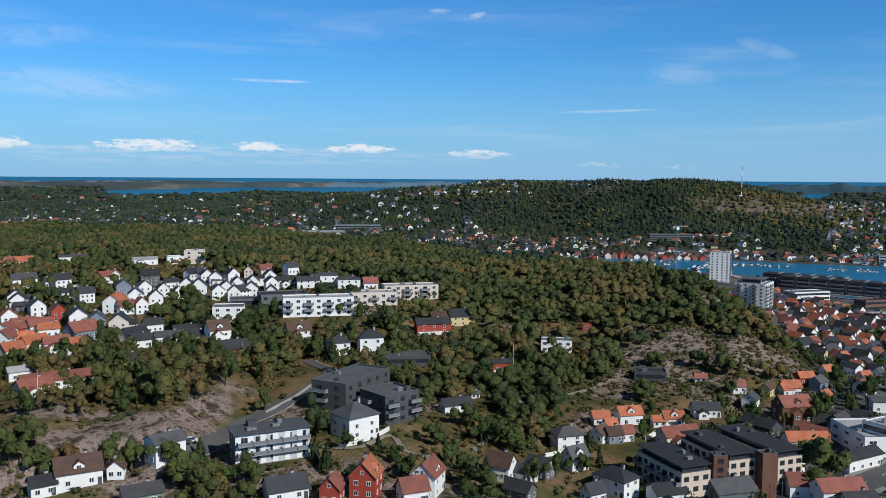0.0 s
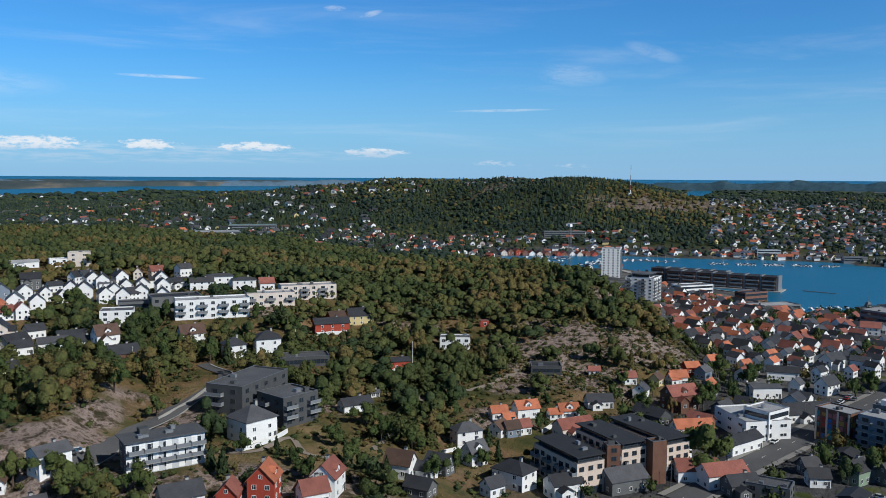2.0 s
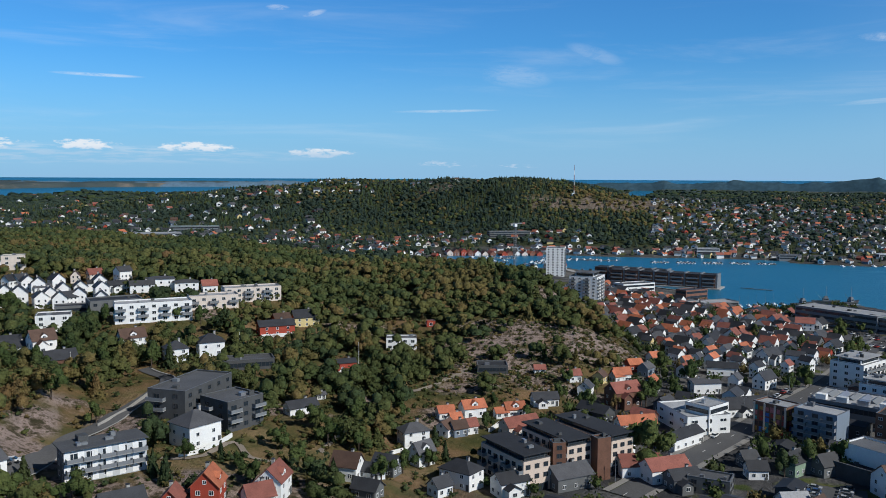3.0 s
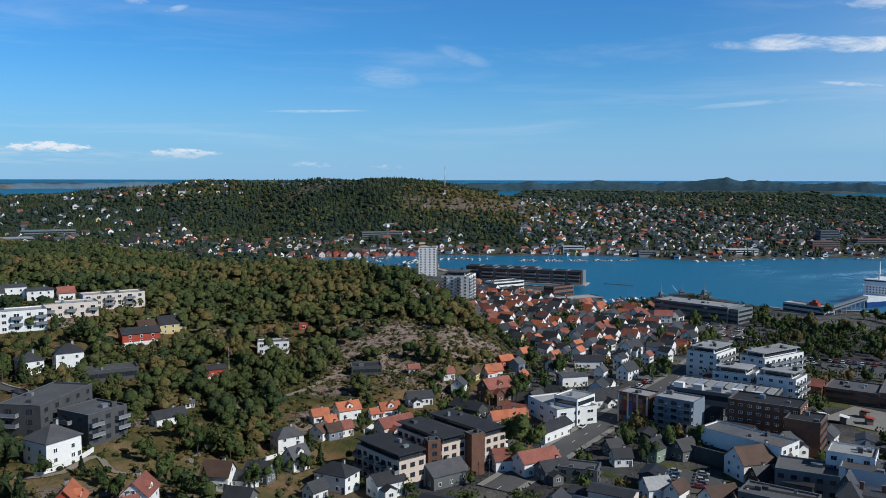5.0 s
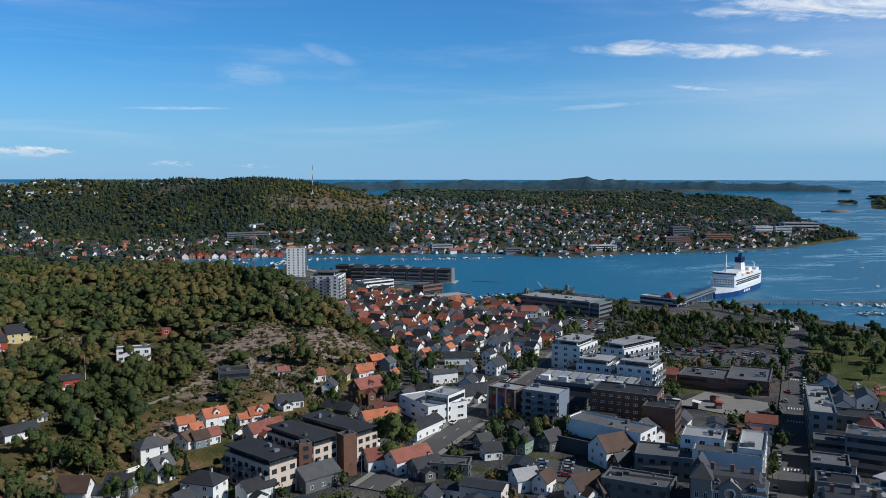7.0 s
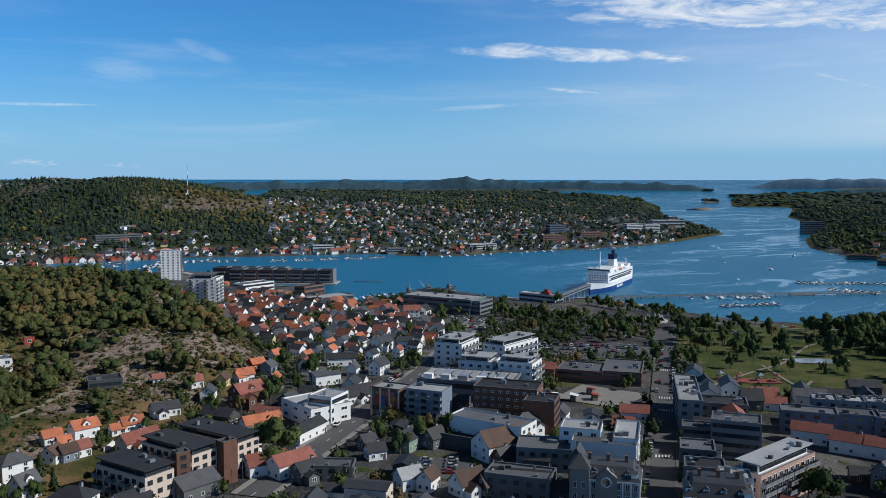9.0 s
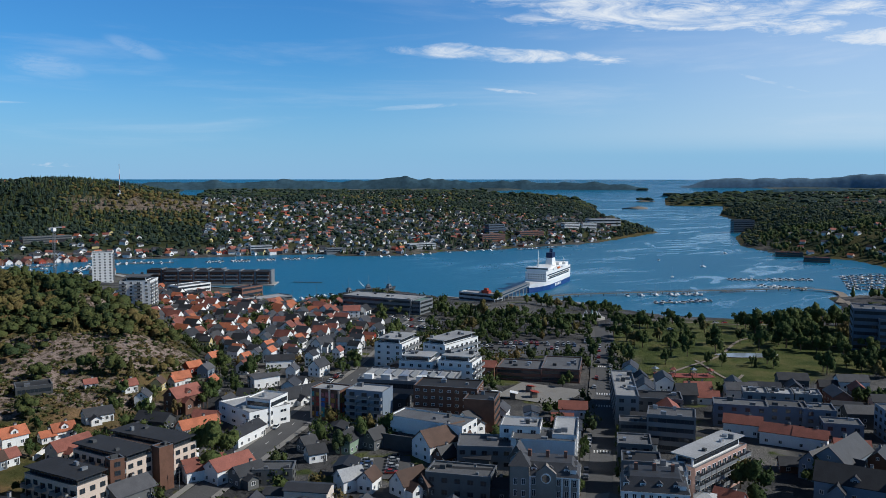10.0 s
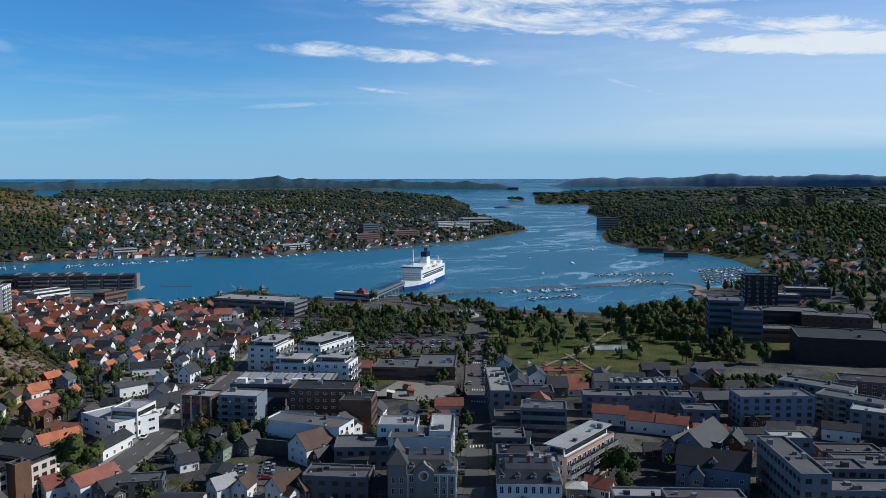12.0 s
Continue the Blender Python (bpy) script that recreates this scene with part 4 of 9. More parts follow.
block("apartment_block", -17.9, 452.6, 14, 29.4, 11, 7.5, 3, CREAM, PALEFELT, "cream terraced block stepping up the hill", "building", "cpcp", 3.8, units=6)
block("apartment_block", -104.4, 408.4, 10, 14.7, 12, 7.5, 3, WHITE, FELT, "white cube-like apartment house", "building", "pppp", 4, units=1)
block("low_house", -96.5, 434.9, 15, 27.6, 9.2, 3.3, 1, GREYB, DARKFELT, "long low dark house with a flat roof", "building", "bbbb", 4, units=1)
block("low_house", 92.8, 371.1, -10, 13.8, 10.1, 3.4, 1, DARKB, DARKFELT, "dark modern villa with an overhanging flat roof", "building", "bbpp", 3, units=1)
block("villa", 55.6, 405.7, -8, 14.7, 8.3, 5.6, 2, WHITE, FELT, "white modern villa with a flat roof and terrace", "building", "pppp", 3, units=1)
block("low_house", -15.4, 350.7, 8, 20.2, 10.1, 3.8, 1, DARKB, FELT, "dark timber villa with a flat roof", "building", "bbpp", 3, units=1)
block("villa", 75.3, 436.1, 0, 4.6, 3.7, 2.8, 1, REDB, FELT, "small red cabin among the trees", "house", "pppp", 2, units=0)
block("high_rise", 275.0, 833.3, -20, 18.4, 18.4, 29.1, 11, WHITE, FELT, "white high-rise tower by the inner harbour", "building", "pcpp", 3.8)
block("apartment_block", 233.1, 627.1, -35, 22.1, 23.9, 20.7, 8, WHITE, FELT, "white stepped apartment tower with balconies", "building", "ccpp", 4, top=(WHITE, 4.0, 3.0))
block("manor", -162.6, 551.0, 10, 12.9, 10.1, 8.5, 3, CREAM, COPPER, "large pale building on the wooded ridge", "building", "pppp", 4, units=1)
block("manor", -171.8, 548.2, 25, 16.6, 8.3, 4.7, 2, WHITE, PALEFELT, "white hall on the wooded ridge", "building", "pppp", 4, units=0)
house(-131.5, 282.9, 33, 22.6, 7, 3.2, 2.1, WHITE, REDT, "white one-storey house with a red tiled gabled roof")
house(-134.5, 273.2, 46, 10.4, 7, 3.2, 2.1, WHITE, REDT, "white one-storey house with a red tiled gabled roof")
house(-95.9, 216.7, 30, 11.3, 7.8, 4.3, 3.3, WHITE, BROWNT, "white two-storey house with a brown tiled gabled roof", dormer=True)
house(-102.4, 210.4, 36, 6.1, 5.2, 3.2, 1.9, WHITE, DARKT, "white one-storey house with a dark tiled gabled roof")
house(-75.9, 226.1, 44, 8.7, 7, 5.9, 1.7, WHITE, GREYT, "white two-storey house with a grey slate gabled roof")
house(-87.1, 220.4, 102, 4.3, 4.3, 3.2, 1.9, WHITE, BROWNT, "white one-storey house with a brown tiled gabled roof")
house(-76.3, 208.5, 32, 9.6, 6.1, 3.2, 1.9, GREENB, GREYT, "green one-storey house with a grey slate gabled roof")
house(-40.3, 212.2, 26, 10.4, 7, 3.2, 2.8, WHITE, DARKT, "white one-storey house with a dark tiled gabled roof")
house(-28.1, 211.1, 83, 6.1, 5.2, 4.3, 2.8, REDB, REDT, "red two-storey house with a red tiled gabled roof")
house(-19.7, 215.1, 80, 7.8, 7, 5.9, 3.6, REDB, ORANGET, "red two-storey house with a orange tiled gabled roof", dormer=True)
house(-3.7, 220.5, 71, 8.7, 7, 5.9, 3.3, WHITE, REDT, "white two-storey house with a red tiled gabled roof", dormer=True)
house(-7.5, 214.4, 22, 7, 6.1, 3.8, 2.8, WHITE, REDT, "white one-storey house with a red tiled gabled roof")
house(-27.5, 261.1, 41, 11.3, 10.4, 6.7, 3.8, WHITE, GREYT, "white two-storey house with a grey slate hipped roof", hip=True)
house(4.8, 295.5, 24, 10.8, 6.1, 2.8, 1.9, WHITE, DARKT, "white one-storey house with a dark tiled gabled roof")
house(12.6, 319.3, 18, 3.4, 2.7, 1.9, 0.7, WHITE, GREYT, "white one-storey house with a grey slate gabled roof")
house(43.4, 286.2, 16, 9.5, 6.8, 5, 2.7, WHITE, GREYT, "white two-storey house with a grey slate hipped roof", hip=True)
house(57.4, 299.0, 49, 6.4, 5.7, 3.3, 2.3, WHITE, BROWNT, "white one-storey house with a brown tiled gabled roof")
house(61.9, 298.1, 18, 5.7, 5, 3.3, 2.3, PALEBLUE, BROWNT, "pale blue one-storey house with a brown tiled gabled roof")
house(66.4, 300.2, 18, 5.7, 4.3, 3.3, 2.3, WHITE, REDT, "white one-storey house with a red tiled gabled roof")
house(17.4, 243.9, -29, 8.1, 6.1, 4.4, 3.3, WHITE, BROWNT, "white two-storey house with a brown tiled gabled roof")
house(24.1, 243.3, -31, 7.5, 4.8, 2.8, 1.9, WHITE, DARKT, "white one-storey house with a dark tiled gabled roof")
house(30.0, 251.7, -37, 7.5, 5.5, 4, 2.4, GREYB, DARKT, "grey one-storey house with a dark tiled gabled roof")
house(43.3, 266.5, 31, 6.8, 5.5, 4.8, 3, WHITE, GREYT, "white two-storey house with a grey slate gabled roof", dormer=True)
house(53.3, 250.9, -47, 11.4, 7.9, 5.3, 3, WHITE, DARKT, "white two-storey house with a dark tiled hipped roof", hip=True)
house(22.0, 229.9, -35, 7.5, 5.5, 3.2, 2.2, GREYB, DARKT, "grey one-storey house with a dark tiled gabled roof")
house(44.5, 240.4, 30, 5.7, 5, 3.3, 2.3, WHITE, DARKT, "white one-storey house with a dark tiled gabled roof")
house(60.6, 316.7, 9, 6.4, 5, 3.3, 2, WHITE, ORANGET, "white one-storey house with a orange tiled gabled roof")
house(72.3, 320.5, 12, 9.3, 6.4, 4.1, 2.6, WHITE, ORANGET, "white one-storey house with a orange tiled gabled roof", dormer=True)
house(63.3, 310.1, 8, 4.3, 4.3, 2.5, 1.9, WHITE, ORANGET, "white one-storey house with a orange tiled gabled roof")
house(89.5, 320.8, 4, 7.9, 5.7, 3.4, 2.3, WHITE, ORANGET, "white one-storey house with a orange tiled gabled roof", dormer=True)
house(83.6, 319.2, 5, 5, 4.3, 2.5, 1.6, WHITE, ORANGET, "white one-storey house with a orange tiled gabled roof")
house(106.0, 333.0, 0, 10.7, 5.7, 3.3, 2.3, WHITE, DARKT, "white one-storey house with a dark tiled gabled roof")
house(114.6, 368.1, -7, 5, 3.5, 2.5, 1.6, WHITE, REDT, "white one-storey house with a red tiled gabled roof")
house(127.8, 358.9, 5, 5.7, 5, 3.3, 2.2, WHITE, REDT, "white one-storey house with a red tiled gabled roof")
house(128.3, 344.4, 55, 6.4, 5.7, 4.9, 2.3, WHITE, GREYT, "white two-storey house with a grey slate gabled roof")
house(142.2, 363.1, 49, 5.7, 5, 3.3, 2.2, YELLOW, BROWNT, "yellow one-storey house with a brown tiled gabled roof")
house(154.4, 367.9, 2, 7.9, 5.7, 4.1, 2.6, WHITE, ORANGET, "white one-storey house with a orange tiled gabled roof")
house(141.5, 334.3, 15, 13.5, 8.5, 7, 3.5, BRICK, REDT, "brown brick three-storey house with a red tiled gabled roof", dormer=True)
house(162.0, 351.4, 45, 7.1, 6.4, 4.9, 3.1, GREYB, ORANGET, "grey two-storey house with a orange tiled gabled roof")
house(129.5, 293.7, 1, 14.3, 6.4, 5.7, 2.5, WHITE, ORANGET, "white two-storey house with a orange tiled gabled roof")
house(168.7, 386.3, 6, 7.1, 5.7, 3.3, 2.2, REDB, ORANGET, "red one-storey house with a orange tiled gabled roof")
house(187.6, 404.1, 15, 6.4, 5.7, 3.4, 2.3, WHITE, ORANGET, "white one-storey house with a orange tiled gabled roof")
house(171.6, 378.4, 36, 6.4, 5.7, 4.1, 2.3, PALEBLUE, GREYT, "pale blue one-storey house with a grey slate gabled roof")
house(86.7, 302.8, 19, 14.3, 7.1, 4.1, 2.7, CREAM, REDT, "cream one-storey house with a red tiled gabled roof")
house(113.8, 254.8, -4, 13.5, 7.9, 4.1, 2.8, WHITE, REDT, "white one-storey house with a red tiled gabled roof")
house(87.3, 249.1, 16, 13.4, 9.5, 4.4, 2.8, GREYB, GREYT, "grey house with a wide blue-grey gabled roof")
house(67.2, 244.4, 15, 10, 7.1, 4.9, 2.3, WHITE, DARKT, "white two-storey house with a dark tiled gabled roof")
house(25.3, 363.6, 11, 8.1, 6.1, 4, 1.2, REDB, DARKT, "red one-storey house with a dark tiled gabled roof", deck=True)
house(-4.9, 402.0, 13, 16.5, 8.7, 4.9, 2.1, REDB, DARKT, "red two-storey house with a dark tiled gabled roof", deck=True)
house(-31.6, 364.6, 15, 10.4, 8.7, 5.9, 3.2, WHITE, DARKT, "white two-storey house with a dark tiled hipped roof", hip=True)
house(-44.8, 357.2, 22, 8.7, 7.8, 5.4, 3, WHITE, DARKT, "white two-storey house with a dark tiled hipped roof", hip=True)
house(-65.6, 378.3, 25, 10.4, 7.8, 5.4, 3.4, WHITE, BROWNT, "white two-storey house with a brown tiled gabled roof", dormer=True)
house(9.1, 421.4, 14, 12.2, 8.7, 4.9, 3.2, YELLOW, DARKT, "yellow two-storey house with a dark tiled gabled roof")
house(-2.3, 415.5, 20, 7.8, 7, 4.3, 2.8, REDB, BROWNT, "red two-storey house with a brown tiled gabled roof")
house(-99.2, 367.9, 35, 9.6, 7.8, 6.5, 3.8, WHITE, BROWNT, "white two-storey house with a brown tiled gabled roof", dormer=True)
house(-84.2, 334.6, 29, 11.3, 7.8, 4.9, 2.8, BRICK, DARKT, "brown brick two-storey house with a dark tiled gabled roof")
house(-116.2, 378.6, 22, 11.3, 7.8, 3.8, 1.9, GREYB, DARKT, "grey one-storey house with a dark tiled gabled roof")
house(-108.6, 369.9, 16, 7.8, 6.1, 3.2, 1.9, WHITE, DARKT, "white one-storey house with a dark tiled gabled roof")
house(-236.2, 472.2, 37, 13.1, 7.8, 5.4, 2.8, WHITE, GREYT, "white two-storey house with a grey slate gabled roof")
house(-215.8, 473.7, 44, 8.7, 7.8, 5.4, 3, WHITE, DARKT, "white two-storey house with a dark tiled gabled roof")
house(-224.4, 476.3, 135, 4.3, 4.3, 3.2, 1.9, WHITE, GREYT, "white one-storey house with a grey slate gabled roof")
house(-219.5, 430.2, 117, 9.6, 7.8, 5.4, 3.2, WHITE, DARKT, "white two-storey house with a dark tiled gabled roof")
house(-213.9, 421.3, 117, 8.7, 7.8, 5.4, 3.2, WHITE, DARKT, "white two-storey house with a dark tiled gabled roof")
house(-199.2, 410.2, 126, 8.7, 7, 5.4, 3, WHITE, DARKT, "white two-storey house with a dark tiled gabled roof")
house(-209.5, 416.8, 32, 7.8, 6.1, 3.2, 1.4, DARKB, DARKT, "dark one-storey house with a dark tiled gabled roof")
house(-185.8, 403.2, 125, 7.8, 7, 5.4, 3.2, REDB, BROWNT, "red two-storey house with a brown tiled gabled roof")
house(-171.9, 393.0, 119, 9.6, 7.8, 5.9, 3.2, WHITE, DARKT, "white two-storey house with a dark tiled gabled roof")
house(-161.2, 389.5, 112, 10.4, 7.8, 5.4, 3.2, PALEBLUE, GREYT, "pale blue two-storey house with a grey slate gabled roof")
house(-196.8, 446.0, 29, 13.1, 7, 4.3, 1.9, WHITE, DARKT, "white two-storey house with a dark tiled gabled roof")
house(-185.8, 434.4, 43, 7.8, 7, 5.4, 2.8, WHITE, DARKT, "white two-storey house with a dark tiled gabled roof")
house(-149.9, 387.5, 106, 10.4, 8.7, 5.4, 3.4, CREAM, DARKT, "cream two-storey house with a dark tiled gabled roof")
house(-136.4, 368.6, 55, 10.4, 7.8, 4.3, 2.8, WHITE, DARKT, "white two-storey house with a dark tiled gabled roof")
house(-130.5, 359.6, 40, 7.8, 6.1, 3.8, 2.3, WHITE, DARKT, "white one-storey house with a dark tiled gabled roof")
house(-136.9, 393.9, 39, 7.8, 7, 3.8, 2.4, WHITE, DARKT, "white one-storey house with a dark tiled gabled roof")
house(-164.4, 420.5, 91, 12.2, 8.7, 5.9, 3.4, WHITE, ORANGET, "white two-storey house with a orange tiled gabled roof")
house(-157.5, 415.1, 41, 7.8, 6.1, 4.3, 2.5, WHITE, REDT, "white two-storey house with a red tiled gabled roof")
house(-198.1, 492.7, 42, 7.8, 6.1, 4.3, 2.7, WHITE, REDT, "white two-storey house with a red tiled gabled roof")
house(-193.0, 494.7, 111, 7, 6.1, 4.9, 2.8, WHITE, REDT, "white two-storey house with a red tiled gabled roof")
house(-176.5, 462.5, 116, 8.7, 7.8, 5.9, 3.2, PALEBLUE, GREYT, "pale blue two-storey house with a grey slate gabled roof")
house(-159.7, 435.1, 110, 9.6, 7.8, 5.9, 3.4, WHITE, GREYT, "white two-storey house with a grey slate gabled roof")
house(-166.8, 467.6, 120, 7.8, 7, 5.4, 3, WHITE, GREYT, "white two-storey house with a grey slate gabled roof")
house(-148.6, 432.7, 114, 7.8, 7, 5.9, 3.2, WHITE, DARKT, "white two-storey house with a dark tiled gabled roof")
house(-155.1, 463.8, 118, 7, 6.1, 4.9, 2.8, WHITE, DARKT, "white two-storey house with a dark tiled gabled roof")
house(-150.6, 417.7, 120, 7, 6.1, 5.4, 3, WHITE, REDT, "white two-storey house with a red tiled gabled roof")
house(-172.3, 492.8, 24, 10.4, 7.8, 6.5, 2.8, GREYB, DARKT, "grey two-storey house with a dark tiled gabled roof")
house(-156.8, 483.7, 38, 7.8, 6.1, 3.8, 1.9, WHITE, DARKT, "white one-storey house with a dark tiled gabled roof")
house(-144.4, 471.9, 107, 7.8, 7, 5.4, 3.2, WHITE, DARKT, "white two-storey house with a dark tiled gabled roof")
house(-145.6, 460.5, 118, 6.1, 5.2, 4.3, 2.8, WHITE, DARKT, "white two-storey house with a dark tiled gabled roof")
house(-135.5, 465.2, 106, 9.6, 8.7, 6.5, 3.8, WHITE, DARKT, "white two-storey house with a dark tiled gabled roof")
house(-148.7, 497.3, 57, 7.8, 6.1, 5.4, 2.8, WHITE, DARKT, "white two-storey house with a dark tiled gabled roof")
house(-144.4, 500.1, 56, 7.8, 6.1, 5.4, 2.8, WHITE, DARKT, "white two-storey house with a dark tiled gabled roof")
house(-139.3, 493.7, 116, 7, 7, 5.4, 3, WHITE, DARKT, "white two-storey house with a dark tiled gabled roof")
house(-132.5, 489.4, 105, 7.8, 7, 5.4, 3, WHITE, DARKT, "white two-storey house with a dark tiled gabled roof")
house(-130.3, 488.4, 25, 8.7, 6.1, 3.2, 1.4, WHITE, GREYT, "white one-storey house with a grey slate gabled roof")
house(-122.3, 454.8, 115, 7.8, 7, 5.4, 3, WHITE, DARKT, "white two-storey house with a dark tiled gabled roof")
house(-120.3, 464.7, 110, 7.8, 7, 5.4, 3, WHITE, DARKT, "white two-storey house with a dark tiled gabled roof")
house(-124.5, 494.6, 124, 7.8, 7, 6.5, 3.2, WHITE, DARKT, "white two-storey house with a dark tiled gabled roof")
house(-117.5, 479.3, 109, 8.7, 7, 5.4, 3.2, WHITE, DARKT, "white two-storey house with a dark tiled gabled roof")
house(-112.6, 452.7, 104, 7.8, 7, 5.4, 3.2, WHITE, DARKT, "white two-storey house with a dark tiled gabled roof")
house(-109.2, 481.3, 108, 7.8, 7, 5.4, 3, WHITE, DARKT, "white two-storey house with a dark tiled gabled roof")
house(-105.2, 460.6, 103, 7.8, 7, 5.4, 3, WHITE, DARKT, "white two-storey house with a dark tiled gabled roof")
house(-101.4, 492.2, 107, 9.6, 7, 5.9, 3.2, WHITE, DARKT, "white two-storey house with a dark tiled gabled roof")
house(-96.0, 468.8, 112, 7.8, 7, 5.4, 3, WHITE, DARKT, "white two-storey house with a dark tiled gabled roof")
house(-91.8, 448.2, 102, 7, 6.1, 4.9, 2.8, WHITE, DARKT, "white two-storey house with a dark tiled gabled roof")
house(-90.0, 479.1, 31, 10.4, 7.8, 4.3, 1.9, WHITE, DARKT, "white two-storey house with a dark tiled gabled roof")
house(-91.4, 504.8, 40, 7.8, 7, 6.5, 2.4, WHITE, GREYT, "white two-storey house with a grey slate gabled roof")
house(-108.5, 513.7, 32, 7.8, 6.1, 4.3, 2.8, CREAM, REDT, "cream two-storey house with a red tiled gabled roof")
house(-118.1, 510.0, 103, 6.1, 5.2, 4.3, 2.8, CREAM, BROWNT, "cream two-storey house with a brown tiled gabled roof")
house(-66.0, 469.4, 13, 13.9, 8.7, 5.4, 1.4, WHITE, GREYT, "white two-storey house with a grey slate hipped roof", hip=True)
house(-52.1, 463.6, 11, 12.2, 8.7, 4.9, 1.4, WHITE, GREYT, "white two-storey house with a grey slate hipped roof", hip=True)
house(-40.2, 463.3, 15, 7.8, 7, 3.6, 2.6, WHITE, REDT, "white two-storey house with a red tiled gabled roof")
house(-74.3, 462.1, 14, 12.2, 6.1, 4.3, 1.9, WHITE, GREYT, "white two-storey house with a grey slate gabled roof")
house(-109.5, 456.5, 43, 7, 6.1, 4.3, 2.8, WHITE, DARKT, "white two-storey house with a dark tiled gabled roof")
house(-204.8, 393.9, 122, 8.7, 7, 5.4, 3.2, WHITE, REDT, "white two-storey house with a red tiled gabled roof")
house(-194.2, 370.7, 88, 7.8, 7, 5.4, 2.8, WHITE, REDT, "white two-storey house with a red tiled gabled roof")
house(-193.1, 384.7, 47, 10.4, 7, 4.3, 2.5, WHITE, REDT, "white two-storey house with a red tiled gabled roof")
house(-192.3, 376.8, 47, 7, 6.1, 3.8, 2.3, REDB, REDT, "red one-storey house with a red tiled gabled roof")
house(-184.7, 382.2, 46, 10.4, 7, 4.3, 2.8, WHITE, REDT, "white two-storey house with a red tiled gabled roof")
house(-178.3, 376.9, 35, 8.7, 6.1, 3.8, 2.3, WHITE, ORANGET, "white one-storey house with a orange tiled gabled roof")
house(-175.7, 358.2, 56, 10.4, 7, 4.3, 2.8, WHITE, ORANGET, "white two-storey house with a orange tiled gabled roof")
house(-189.5, 361.3, 88, 8.7, 7.8, 5.4, 3.2, WHITE, REDT, "white two-storey house with a red tiled gabled roof")
house(-179.4, 346.3, 57, 8.7, 7, 4.3, 2.8, CREAM, ORANGET, "cream two-storey house with a orange tiled gabled roof")
house(-184.5, 367.2, 47, 7.8, 6.1, 3.8, 2.3, WHITE, ORANGET, "white one-storey house with a orange tiled gabled roof")
house(-162.0, 374.5, 53, 12.2, 9.6, 5.4, 3.8, PALEBLUE, REDT, "pale blue two-storey house with a red tiled gabled roof")
house(-165.9, 357.9, 35, 10.4, 7, 4.3, 2.5, WHITE, REDT, "white two-storey house with a red tiled gabled roof")
house(-156.2, 352.4, 54, 9.6, 7, 4.9, 2.8, WHITE, ORANGET, "white two-storey house with a orange tiled gabled roof")
house(-161.9, 318.2, 37, 8.7, 6.1, 3.8, 1.4, WHITE, PALEFELT, "white one-storey house with a pale metal gabled roof")
house(-269.3, 539.5, 37, 10.4, 7, 5.4, 2.8, WHITE, ORANGET, "white two-storey house with a orange tiled gabled roof")
house(-278.6, 536.5, 37, 9.6, 6.1, 4.3, 2.8, WHITE, REDT, "white two-storey house with a red tiled gabled roof")
house(-253.0, 575.3, 29, 19.1, 7, 3.2, 1.1, WHITE, GREYT, "white one-storey house with a grey slate gabled roof")
house(-192.6, 541.3, 30, 15.7, 7, 3.8, 1.1, WHITE, PALEFELT, "white one-storey house with a pale metal gabled roof")
house(-117.1, 311.7, 41, 5.2, 4.3, 3.2, 1.9, YELLOW, DARKT, "yellow one-storey house with a dark tiled gabled roof")
house(-120.0, 366.4, 26, 12.2, 7, 3.8, 1.9, WHITE, GREYT, "white one-storey house with a grey slate gabled roof")
block("shop_building", 157.0, 301.8, -86.2, 23.2, 18.4, 7, 2, WHITE, PALEFELT, "white box-like commercial building", "building", "pppp", 5, glaze=(2.8, 1.2))
house(141.6, 280.5, 29.5, 18.0, 7.0, 4.4, 2.0, WHITE, DARKT, "long white wing with small windows and a dark gabled roof")
block("roof_pavilion", 160.5, 297.5, -61, 11.0, 13.0, 10.4, 3, WHITE, PALEFELT, "white pavilion with a glazed terrace on the commercial building", "building", "bbpp", 3, units=2)
block("mural_building", 183.7, 286.7, -62, 13.8, 10.1, 12.2, 4, BRICK, PALEFELT, "building with a brightly painted mural on its walls", "building", "nnpp", 4)
block("office_block", 192.3, 271.9, -58, 15.6, 11, 13.2, 5, PALEBLUE, PALEFELT, "blue-grey office block with banded balconies", "building", "Cnpp", 4)
block("office_block", 219.3, 254.6, -53, 25.8, 14.7, 14.1, 5, BRICK, DARKFELT, "dark brown brick office block with rows of white windows", "building", "pppp", 2.6, frame_mat=FRAME, glaze=(1.5, 1.0))
block("office_block", 221.1, 236.8, -53, 12, 13.8, 12.2, 4, BRICK, DARKFELT, "dark brown brick office block with banded windows", "building", "nbpp", 3)
block("shop_building", 192.3, 232.5, -68.6, 30.5, 12.0, 10, 3, WHITE, FELT, "white commercial building with a long flat roof", "building", "nppp", 2.6)
block("office_block", 277.6, 211.9, -48.9, 8.9, 43.8, 13, 4, LGREY, PALEFELT, "light grey long block facing the pedestrian street", "building", "pppp", 3, units=16)
block("office_block", 255.4, 173.7, -56.6, 16.7, 11.4, 13, 4, LGREY, FELT, "light grey block with banded windows", "building", "bpbp", 3.4, units=6)
block("apartment_block", 264.7, 348.9, -62, 15.6, 22.1, 12.2, 4, WHITE, PALEFELT, "white apartment block over the shopping centre", "building", "pCpp", 3.4, top=(WHITE, 2.4, 2.4), units=8)
